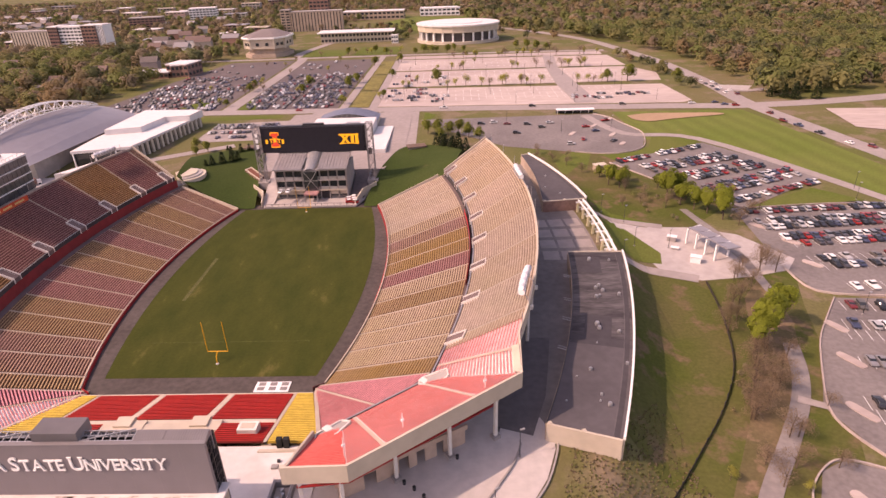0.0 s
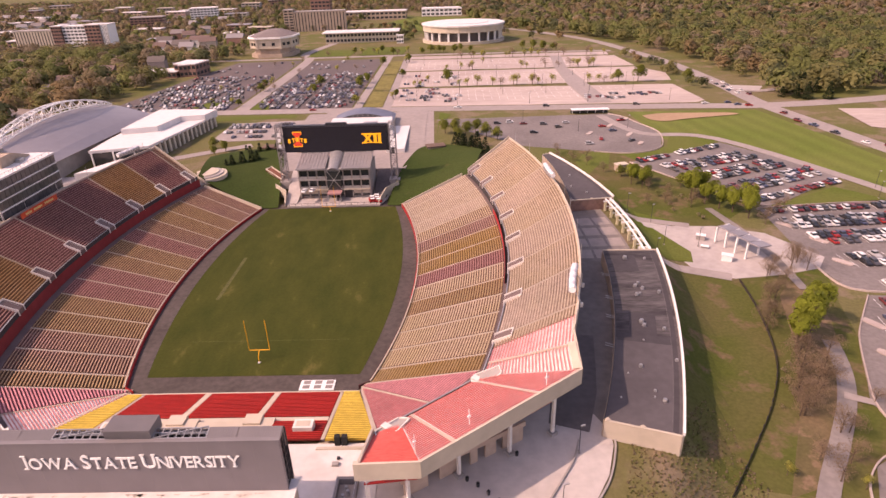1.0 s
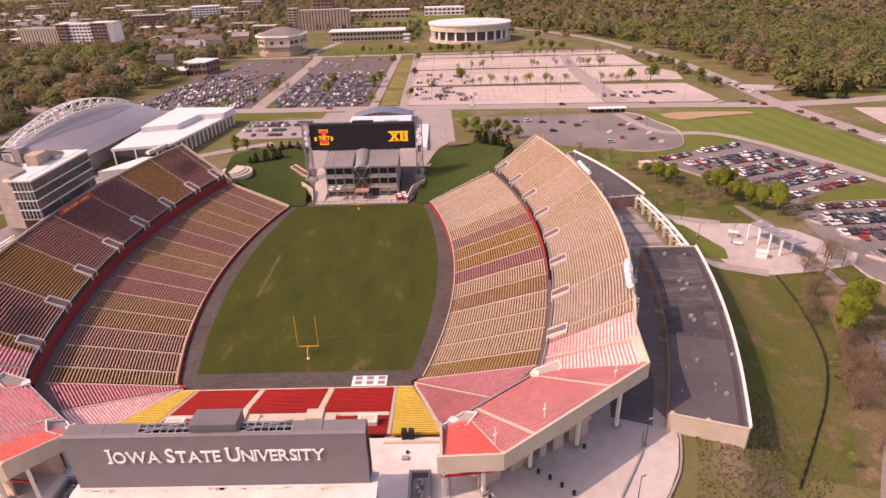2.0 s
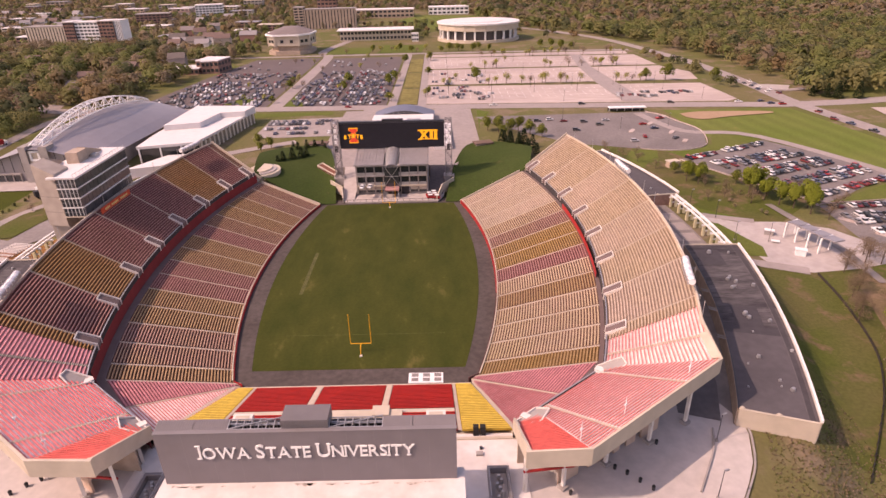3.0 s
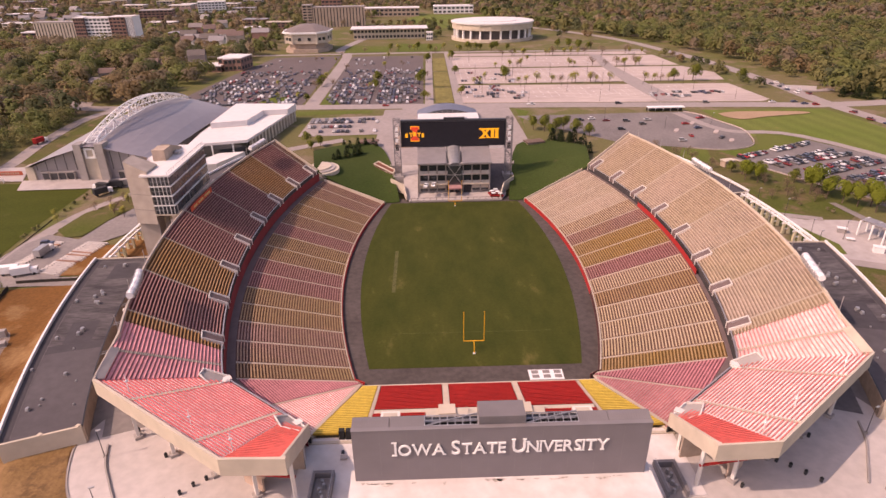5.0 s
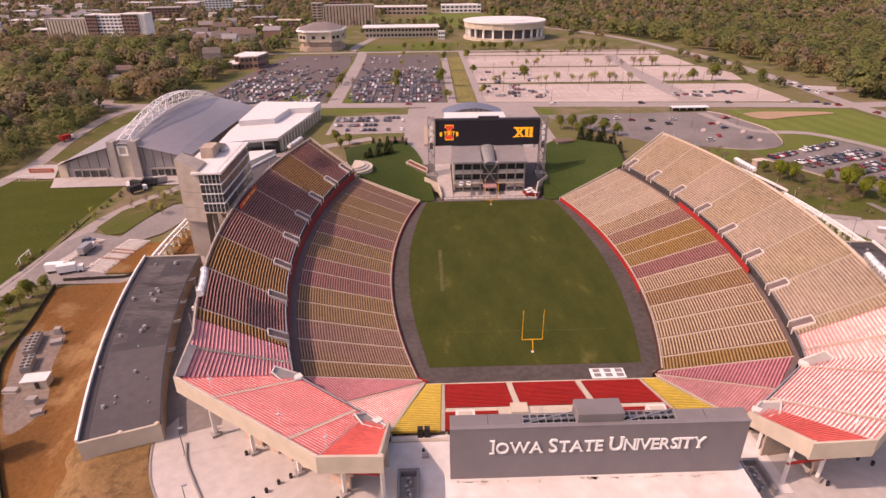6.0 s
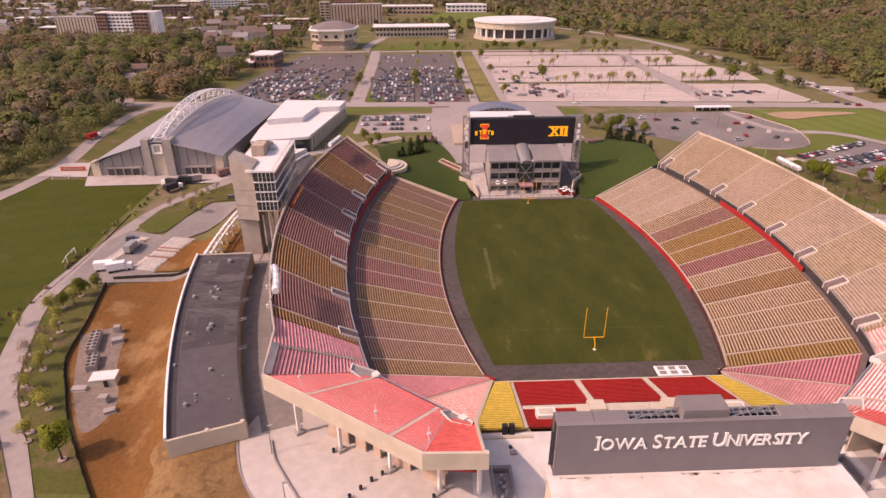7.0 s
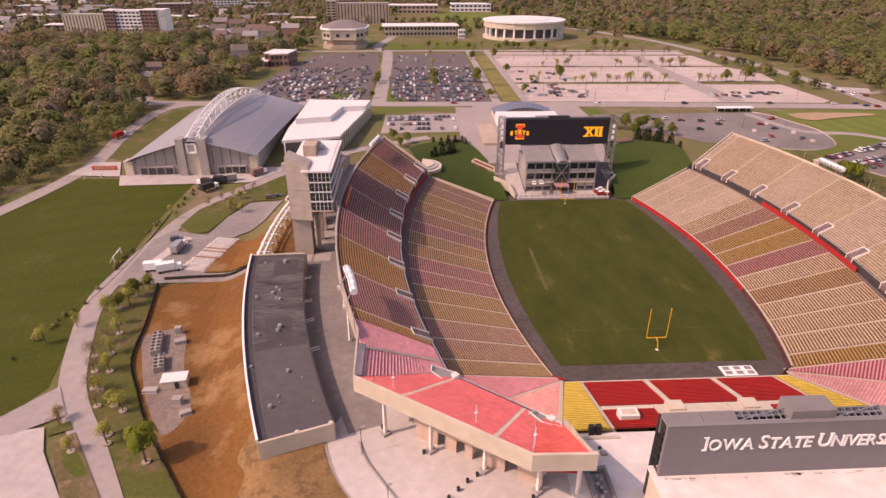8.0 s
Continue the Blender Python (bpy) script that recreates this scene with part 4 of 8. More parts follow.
def south_board():
    b = thing("end_zone_board", "grey back of the end zone board with white lettering", "scoreboard", (0, -63, 18.0))
    x0, x1, yf, yr, zb, zt = -26.6, 26.2, -64.2, -61.3, 17.9, 29.65
    part("face", Mesh().box(x0, x1, yf, yf + 0.7, zb, zt), BOARDGREY, b)
    seam = Mesh()
    for i in range(1, 11):
        x = x0 + (x1 - x0) * i / 11
        seam.box(x - 0.03, x + 0.03, yf - 0.012, yf, zb, zt)
    part("panel_joint", seam, BOARDTOP, b, kind="stuff")
    part("coping", Mesh().box(x0 - 0.08, x1 + 0.08, yf - 0.08, yf + 0.8, zt, zt + 0.14), BOARDTOP, b)
    for a, c in ((x0, -20.0), (-19.9, -13.9), (13.4, 18.6), (18.7, x1)):
        part("top_panel", Mesh().prism([(a, yf + 0.8), (c, yf + 0.8), (c, yr), (a, yr)], zt - 0.5, [zt + 0.1, zt + 0.1, zt + 0.55, zt + 0.55]), BOARDTOP, b, "ribbed grey top panel")
        m = Mesh()
        n = int((c - a) / 0.42)
        for i in range(n):
            x = a + (c - a) * (i + 0.5) / n
            m.prism([(x - 0.05, yf + 0.8), (x + 0.05, yf + 0.8), (x + 0.05, yr), (x - 0.05, yr)], zt, [zt + 0.17, zt + 0.17, zt + 0.62, zt + 0.62])
        part("rib", m, BOARDTOP, b, kind="stuff")
        part("rear_panel", Mesh().box(a, c, yr, yr + 0.3, zt - 4, zt + 0.4), BOARDTOP, b)
    part("housing", Mesh().box(-4.3, 3.9, yf + 0.75, -59.4, zt - 0.6, zt + 1.9), BOARDTOP, b, "ribbed grey plant housing")
    m = Mesh()
    for i in range(26):
        x = -4.2 + i * 0.32
        m.box(x, x + 0.08, yf + 0.69, yf + 0.75, zt + 0.15, zt + 1.9)
        m.box(x, x + 0.08, yf + 0.75, -59.4, zt + 1.9, zt + 1.96)
    part("rib", m, BOARDTOP, b, kind="stuff")
    part("screen_back", Mesh().box(x0 + 0.2, x1 - 0.2, -60.4, -59.7, 8.9, zt - 1.2), DARKSTEEL, b)
    # open steel bays with plant below
    for a, c in ((-13.8, -4.4), (4.0, 13.3)):
        part("bay_floor", Mesh().box(a, c, yf + 0.8, -60.4, zt - 3.4, zt - 3.2), DARKWALL, b)
        n = 7
        for i in range(n + 1):
            x = a + (c - a) * i / n
            part("truss_bar", Mesh().tube((x, yf + 0.8, zt + 0.1), (x, yr, zt + 0.5), 0.10, k=4), STEEL, b)
            part("truss_post", Mesh().tube((x, yr, zt - 3.2), (x, yr, zt + 0.5), 0.09, k=4), STEEL, b)
        for y, z in ((yf + 0.85, zt + 0.1), ((yf + yr) / 2 + 0.5, zt + 0.3), (yr, zt + 0.5), (yr, zt - 0.9)):
            part("truss_chord", Mesh().tube((a, y, z), (c, y, z), 0.12, k=4), STEEL, b)
        part("truss_brace", Mesh().tube((a, yf + 0.8, zt + 0.2), (c, yr, zt + 0.9), 0.11, k=4), STEEL, b)
        for i in range(4):
            x = a + 0.9 + (c - a - 1.6) * i / 4
            part("plant_unit", Mesh().box(x, x + 1.25, yf + 1.3, yr - 0.3, zt - 3.2, zt - 1.3), DARKSTEEL, b)
    for x in (x0 + 0.15, x1 - 0.15):
        t = Mesh()
        for z in range(18, 29, 2):
            t.tube((x, yf + 0.6, z), (x, -60.2, z), 0.1, k=4)
            t.tube((x, yf + 0.6, z), (x, -60.2, min(z + 2, 29)), 0.08, k=4)
            t.tube((x, -62.3, z), (x, -60.2, z + 1.0), 0.07, k=4)
        for y in (yf + 0.6, -62.3, -60.3):
            t.tube((x, y, 17.9), (x, y, zt - 0.4), 0.14, k=4)
        part("end_truss", t, DARKSTEEL, b)
    tx = caps_text(["IOWA", "STATE", "UNIVERSITY"], 38.0, 3.1, 2.5, 0.10)
    o = Mesh()
    o.v, o.f = [(x - 19.25, y + yf - 0.16, z + 23.95) for x, y, z in tx.v], tx.f
    part("lettering", o, WHITE, b, "raised white capital lettering")


south_board()
# ---- concourse and low roofed buildings ----
# East apron asphalt, darkened by the stand's shade in its colour.
SHADEAPRON = mat("apron_asphalt", (0.150, 0.130, 0.128), 0.9, 0.12, 0.6, 0.07)


def concourse():
    for sd in (1, -1):
        m = Mesh().grid([[(*ring(r, d, sd), 8.62) for d in [-19.4 + i * 1.5 for i in range(27)]] for r in (247.5, 268, 290.5)])
        setting("concourse_floor", m, CONCOURSE, "paved concourse floor behind the stands", "pavement")
        m = Mesh()
        for d0, d1, r0, r1 in [(-1.6 + 1.9 * i, -0.2 + 1.9 * i, 271 + 6.5 * j, 276.6 + 6.5 * j) for i in range(4) for j in range(3)]:
            m.quad(*[(*ring(r, d, sd), 8.66) for r, d in ((r0, d0), (r1, d0), (r1, d1), (r0, d1))])
        setting("paving_band", m, PATHC, "pale paving bands in the concourse", "pavement")
    half = [(0, -43.8), (41, -43.8), (46, -39), (64, -27), (80, -22), (88, -36), (90, -41), (89.8, -45), (87, -53), (83.6, -58.5), (76, -69), (60, -79), (40, -84), (0, -86)]
    poly = half + [(-x, y) for x, y in half[::-1]][1:-1]
    m = Mesh()
    m.v = [(x, y, 8.70) for x, y in poly]
    me = bpy.data.meshes.new("plaza")
    bm = bmesh.new()
    fc = bm.faces.new([bm.verts.new(v) for v in m.v])
    bmesh.ops.triangulate(bm, faces=[fc])
    bm.to_mesh(me)
    bm.free()
    setting("plaza", me, PLAZAC, "pale concrete plaza below the stand wings", "pavement")
    for sd in (1, -1):
        apron = [(77, -38), (85.5, -41), (89.9, -28), (91.8, -18), (94.2, -4), (88, -4), (80, -24)]
        # Only the east apron gets the shade-darkened asphalt.
        setting("asphalt_apron", Mesh().prism([(sd * x, y) for x, y in apron], 8.5, 8.75), SHADEAPRON if sd > 0 else CONCOURSE, "asphalt apron below the stand corner", "pavement")
        ln = smooth_line([(sd * 73.6, -60.5), (sd * 77.6, -54.3), (sd * 80.8, -49), (sd * 82.8, -43.5)], 4)
        setting("retaining_wall", Mesh().wall(ln, 8.6, 9.2, 0.35), GREYCONC, "curved low concrete wall on the plaza", "wall")
        rim = smooth_line([(sd * 90.2, -41), (sd * 90, -45), (sd * 87.2, -53), (sd * 83.8, -58.5), (sd * 76.2, -69)], 4)
        setting("kerb", Mesh().wall(rim, 7.5, 8.9, 0.4), GREYCONC, "concrete kerb round the plaza", "kerb")


concourse()


def cap_vent(x, y, z, s, group):
    v = thing("roof_vent", "small metal vent on the dark flat roof", "roof vent", (x, y, z), group)
    part("curb", Mesh().obox(x, y, 1.1 * s, 1.1 * s, z, z + 0.5 * s), STEEL, v)
    part("cap", Mesh().tube((x, y, z + 0.5 * s), (x, y, z + 1.1 * s), 0.7 * s, 0.55 * s, 8), STEEL, v)


ROOFDARK = mat("new_roof_membrane", (0.062, 0.055, 0.06), 0.9, 0.1, 0.5, 0.1)
ROOFWORN = mat("streaked_roof_membrane", (0.046, 0.040, 0.043), 0.9, 0.34, 1.1, 0.16, 0.05, col2=(0.105, 0.094, 0.094), stretch=(0.35, 1.5, 1))
ROOFPALE = mat("scuffed_roof_membrane", (0.125, 0.112, 0.112), 0.9, 0.2, 0.9, 0.25, col2=(0.092, 0.082, 0.084))


def low_building(side, d0, d1, r0, r1, taper=0.0, flare=0.0, long=True):
    z0, z1 = 3.0, 13.2
    b = thing("concourse_building", "curved low building with dark flat roof and white parapet", "building", (*ring((r0 + r1) / 2, (d0 + d1) / 2, side), 8.6), "concourse buildings")
    n = 24
    ds = [d0 + (d1 - d0) * i / n for i in range(n + 1)]
    inner = [ring(r0 + taper * i / n, d, side) for i, d in enumerate(ds)]
    outer = [ring(r1 + flare * (i / n) ** 1.5, d, side) for i, d in enumerate(ds)]

    def sheet(name, k0, k1, u0, u1, dz, material, label=""):
        """A piece of roofing between two stations along and two shares across."""
        rows = [[(*lerp(inner[k], outer[k], u), z1 + dz) for k in range(k0, k1 + 1)] for u in (u0, u1)]
        part(name, Mesh().grid(rows), material, b, label)
    k = 9 if long else n
    sheet("roof", 0, k, 0, 1, 0, ROOFMEM, "smooth dark grey roof membrane")
    if long:
        sheet("roof", k, n, 0, 1, 0, ROOFWORN, "streaked and weathered roof membrane")
        sheet("roof_joint", k, k + 1, 0.02, 0.9, 0.012, ROOFDARK, "dark lap between two membranes")
        sheet("roof_sheet", 10, 13, 0.22, 0.66, 0.024, ROOFDARK, "dark patch of newer membrane")
        sheet("roof_sheet", 20, 23, 0.10, 0.55, 0.024, ROOFDARK, "dark patch of newer membrane")
    sheet("roof_gutter", 0, n, 0.88, 0.955, 0.034, ROOFDARK, "dark ponding strip inside the parapet")
    sheet("roof_seam", 0, n, 0.862, 0.872, 0.03, ROOFPALE)
    part("outer_wall", Mesh().wall(outer, z0, z1 + 0.2, -0.35 * side), CREAM, b)
    part("inner_wall", Mesh().wall(inner, z0, z1 - 0.05, 0.35 * side), TANBRICK, b)
    part("parapet", Mesh().wall(outer, z1 + 0.2, z1 + 0.95, -0.5 * side), WHITE, b, "white parapet coping")
    part("edge_trim", Mesh().wall(inner, z1 - 0.35, z1 + 0.12, 0.2 * side), DARKSTEEL, b)
    for i in (0, -1):
        mid = lerp(inner[i], outer[i], 0.5)
        for j, (p, q) in enumerate(((inner[i], mid), (mid, outer[i]))):
            part("end_wall", Mesh().wall([p, q], z0, z1 - 0.06 + 0.02 * j, 0.4 * (1 if i else -1) * side), (CREAM if long else BRICK) if i == 0 else TANBRICK, b)
            part("end_trim", Mesh().wall([p, q], z1 - 0.04, z1 + 0.25 + 0.08 * j, 0.5 * (1 if i else -1) * side), CREAM, b)
    for u in (0.04, 0.5):
        part("coping_block", Mesh().obox(*lerp(inner[0], outer[0], u), 0.8, 0.8, z1 - 0.1, z1 + 0.45, 20 * side), CREAM, b)
    # light frames on the side towards the stand
    if long:
        for i in (8, 12, 15, 19):
            p, q = inner[i], lerp(inner[i], outer[i], -0.16)
            part("wall_frame", Mesh().tube((*p, z1 - 0.2), (*q, z1 + 0.3), 0.1, k=4).tube((*lerp(inner[i], inner[i + 1], 0.3), z1 - 0.2), (*lerp(lerp(inner[i], inner[i + 1], 0.3), lerp(outer[i], outer[i + 1], 0.3), -0.16), z1 + 0.3), 0.1, k=4), STEEL, b)
    return b


for sd in (1, -1):
    low_building(sd, -19.5, -2.3, 276, 291.6, 2.5, 4.2)
    low_building(sd, 7.2, 19.6, 278, 295.5, 12, -2.0, False)
    # along the roof from the south, across it from the stand, size
    for f, u, k in ((0.93, 0.35, 0.95), (0.93, 0.72, 0.6), (0.735, 0.46, 0.7), (0.715, 0.40, 0.8), (0.70, 0.52, 0.8), (0.665, 0.46, 0.6), (0.655, 0.40, 0.8), (0.68, 0.80, 0.75), (0.485, 0.42, 0.95), (0.465, 0.46, 0.8), (0.455, 0.78, 0.7), (0.385, 0.44, 0.35), (0.30, 0.93, 0.6), (0.25, 0.40, 0.7), (0.21, 0.22, 0.35), (0.15, 0.62, 0.5), (0.125, 0.62, 0.35), (0.115, 0.76, 0.75), (0.10, 0.16, 0.35)):
        ra, rb = 276 + 2.5 * f, 291.6 + 4.2 * f ** 1.5
        cap_vent(*ring(ra + (rb - ra) * u, -19.5 + 17.2 * f, sd), 13.2, k, "roof vents")
    for dd, rr in ((8.6, 287), (10.2, 283), (13.0, 288)):
        cap_vent(*ring(rr, dd, sd), 13.2, 0.6, "roof vents")


PRESSGLASS = mat("grey_reflecting_glass", (0.085, 0.085, 0.092), 0.12, 0.25, 0.3, 0.12, spec=0.9)
PIER = mat("pier_cream", (0.62, 0.55, 0.36), 0.7)


def arcade(side):
    a = thing("arcade", "curved white arcade with cream piers over the concourse edge", "arcade", (*ring(292, 2.4, side), 8.6))
    part("beam", Mesh().wall(ring_line(294.6, -2.3, 7.2, side, 0.5), 12.6, 13.3, 0.7 * side), WHITE, a)
    part("inner_beam", Mesh().wall(ring_line(292.6, -2.3, 7.2, side, 0.5), 12.6, 13.2, 0.5 * side), WHITE, a)
    for i in range(7):
        d = -1.6 + 1.4 * i
        x, y = ring(294.0, d, side)
        part("pier", Mesh().obox(x, y, 1.0, 0.9, 8.5, 12.5, d * side), PIER, a)
        x2, y2 = ring(291.8, d, side)
        part("pier", Mesh().obox(x2, y2, 0.8, 0.9, 8.5, 12.4, d * side), PIER, a)
        x3, y3 = ring(293.0, d, side)
        part("bracket", Mesh().obox(x3, y3, 4.2, 0.4, 12.3, 12.9, d * side), WHITE, a)
        part("cross_rail", Mesh().obox(*ring(292.8, d, side), 1.6, 0.3, 10.2, 10.6, d * side), WHITE, a)


for sd in (1, -1):
    arcade(sd)


def speaker_cluster(side, deg):
    x, y = ring(ARC["r_rim"] - 2.8, deg, side)
    s = thing("loudspeaker_cluster", "white curved loudspeaker array on a rim mast", "loudspeaker", (x, y, 27), "loudspeakers")
    c, sn = math.cos(radians(deg)) * side, math.sin(radians(deg))
    R = ARC["r_rim"]
    for i in range(8):
        u = (i - 3.5) / 3.5
        xx, yy = ring(R - 2.8 + 0.3 * u * u, deg + u * 1.22, side)
        tx, ty = -sn * side * 0.72, c * side * 0.72
        h = part("horn", Mesh().tube((xx - tx, yy - ty, 30.6), (xx + tx, yy + ty, 30.6), 0.86, 0.94, 10), SPEAKERW if i % 2 else WHITE, s, "white rounded loudspeaker cabinet")
        part("grille", Mesh().obox(xx - c * 0.55, yy - sn * 0.55, 0.9, 0.9, 29.7, 31.0, deg * side), STEEL, h)
        part("gap_band", Mesh().tube((xx + tx, yy + ty, 30.6), (xx + tx * 1.3, yy + ty * 1.3, 30.6), 0.7, k=8), DARKSTEEL, h)
    for dd in (-0.95, 0.95):
        xa, ya = ring(R - 0.1, deg + dd * 1.1, side)
        xb, yb = ring(R - 2.6, deg + dd * 1.0, side)
        part("strut", Mesh().tube((xa, ya, 26.2), (xb, yb, 30.4), 0.12, k=6), STEEL, s)
        part("strut_foot", Mesh().obox(xa, ya, 0.7, 0.7, 25.4, 26.4, deg * side), VOMC, s)
    xa, ya = ring(R - 2.0, deg - 1.4, side)
    xb, yb = ring(R - 2.0, deg + 1.4, side)
    part("yoke", Mesh().tube((xa, ya, 31.3), (xb, yb, 31.3), 0.12, k=6), STEEL, s)


SPEAKERW = mat("speaker_white", (0.62, 0.60, 0.62), 0.45, 0.1, 1.2, 0.3)

for sd in (1, -1):
    speaker_cluster(sd, -13.2)
    speaker_cluster(sd, 4.8 if sd > 0 else 13.5)


# ---- press box ----
def press_box():
    b = thing("press_box", "glass-fronted press box above the shaded stand", "building", (-101, 61, 26))
    x0, x1, y0, y1, z0, z1 = -103.9, -96.6, 44.5, 79.5, 26.0, 39.8
    part("core", Mesh().box(x0 + 0.5, x1 - 0.4, y0 + 0.4, y1 - 0.4, z0, z1 - 0.2), DARKWALL, b)
    part("roof", Mesh().box(x0 - 2.2, x1 + 0.3, y0 - 0.3, y1 + 0.3, z1 - 0.2, z1 + 0.4), WHITEROOF, b)
    floors = 4
    fh = (z1 - z0 - 0.4) / floors
    for f in range(floors):
        za = z0 + f * fh
        part("slab_edge", Mesh().box(x0 + 0.2, x1 + 0.05, y0 - 0.05, y1 + 0.05, za, za + 0.32), CREAM if f == 0 else WHITE, b)
        n = 14
        for i in range(n):
            ya, yb = y0 + (y1 - y0) * i / n + 0.12, y0 + (y1 - y0) * (i + 1) / n - 0.12
            part("window", Mesh().box(x1 - 0.4, x1 - 0.25, ya, yb, za + 0.45, za + fh), PRESSGLASS, b)
            part("mullion", Mesh().box(x1 - 0.3, x1 - 0.2, yb, yb + 0.1, za + 0.45, za + fh), DARKSTEEL, b)
        for i in range(5):
            xa, xb = x0 + 0.5 + (x1 - x0 - 0.9) * i / 5 + 0.1, x0 + 0.5 + (x1 - x0 - 0.9) * (i + 1) / 5 - 0.1
            part("window", Mesh().box(xa, xb, y0 + 0.1, y0 + 0.3, za + 0.55, za + fh), GLASS, b)
            part("mullion", Mesh().box(xb, xb + 0.12, y0 + 0.0, y0 + 0.3, za + 0.45, za + fh), WHITE, b)
        part("transom", Mesh().box(x0 + 0.5, x1 - 0.1, y0 + 0.02, y0 + 0.2, za + fh * 0.55, za + fh * 0.55 + 0.08), STEEL, b)
    for i in range(18):
        y = y0 + (y1 - y0) * i / 17
        part("roof_rail_post", Mesh().box(x1 - 0.5, x1 - 0.4, y - 0.05, y + 0.05, z1 + 0.4, z1 + 1.4), STEEL, b)
    part("roof_rail", Mesh().box(x1 - 0.5, x1 - 0.4, y0, y1, z1 + 1.35, z1 + 1.45), STEEL, b)
    part("penthouse", Mesh().box(-107.5, -103.2, 60, 66, z1 - 2, z1 + 4.2), TANBRICK, b)
    part("penthouse", Mesh().prism([(-106.5, 66), (-103.5, 66), (-103.5, 76), (-106.5, 76)], z1, [z1 + 4.5, z1 + 4.5, z1 + 1, z1 + 1]), TANBRICK, b)
    part("roof_unit", Mesh().box(-103, -101.2, 67, 70, z1 + 0.4, z1 + 1.5), STEEL, b)
    # concrete stair tower
    part("tower", Mesh().box(-111.2, -105.0, 47.5, 53.0, 8, 26.0), TOWERC, b, "plain concrete stair tower")
    part("tower_head", Mesh().prism([(-111.4, 46.8), (-103.9, 45.2), (-103.9, 54.0), (-111.4, 54.0)], 22.5, [44.3, 41.0, 41.0, 44.3]), TOWERC, b)
    for z in (27.5, 33.0):
        part("tower_joint", Mesh().prism([(-111.45, 46.74), (-103.85, 45.12), (-103.85, 54.05), (-111.45, 54.05)], z, z + 0.14), ASPHALT, b)
    part("tower_wall", Mesh().prism([(-111.4, 54), (-110.6, 54), (-110.6, 62), (-111.4, 62)], 30, [44.3, 44.3, 41, 41]), TOWERC, b)
    part("tower", Mesh().box(-111.0, -105.0, 72, 79, 8, 26.0), TOWERC, b)
    part("stair_core", Mesh().box(-110.6, -104.0, 54, 79, 26.0, 39.6), TOWERC, b)
    part("roof_deck", Mesh().box(-110.8, -106.2, 54, 79.4, 39.6, 40.1), WHITEROOF, b)
    for y in (52, 60, 68):
        part("column", Mesh().obox(-103.5, y, 1.2, 1.2, 8, 26), TOWERC, b)
    def at(y):
        return (-(CX + math.sqrt(264.9 ** 2 - (y - CY) ** 2)), y)
    s = part("banner", Mesh().wall([at(y) for y in (47.8, 52.8, 57.8, 62.8, 67.6)], 25.6, 27.6, 0.12), mat("orange_red_banner", (0.66, 0.085, 0.03), 0.6), b, "orange-red banner with pale lettering bars")
    for a, c in ((50, 53.2), (54.4, 59.0), (60.4, 65.2)):
        (xa, _), (xc, _) = at(a), at(c)
        part("lettering_bar", Mesh().prism([(xa + 0.16, a), (xa + 0.22, a), (xc + 0.22, c), (xc + 0.16, c)], 26.3, 27.0), mat("banner_gold", (0.75, 0.5, 0.2), 0.6), s)


press_box()


# ---- north end ----
def lattice(m, x, y, w, z0, z1, step, r=0.13):
    for dx in (-w / 2, w / 2):
        for dy in (-w / 2, w / 2):
            m.tube((x + dx, y + dy, z0), (x + dx, y + dy, z1), r, k=4)
    z, flip = z0, 1
    while z < z1 - 0.1:
        zn = min(z + step, z1)
        for s in (-1, 1):
            m.tube((x - flip * w / 2, y + s * w / 2, z), (x + flip * w / 2, y + s * w / 2, zn), r * 0.7, k=4)
            m.tube((x + s * w / 2, y - flip * w / 2, z), (x + s * w / 2, y + flip * w / 2, zn), r * 0.7, k=4)
            m.tube((x - w / 2, y + s * w / 2, zn), (x + w / 2, y + s * w / 2, zn), r * 0.6, k=4)
        z, flip = zn, -flip
    return m


def flat_shape(poly, y, z0, dy=0.06):
    """An upright flat plate from an outline in (x, z)."""
    m = Mesh()
    n = len(poly)
    m.v = [(x, y, z + z0) for x, z in poly] + [(x, y + dy, z + z0) for x, z in poly]
    m.f = [tuple(range(n)), tuple(range(2 * n - 1, n - 1, -1))] + [(i, (i + 1) % n, n + (i + 1) % n, n + i) for i in range(n)]
    return m


TOWERSTEEL = mat("weathered_tower_steel", (0.24, 0.22, 0.22), 0.6, 0.1)


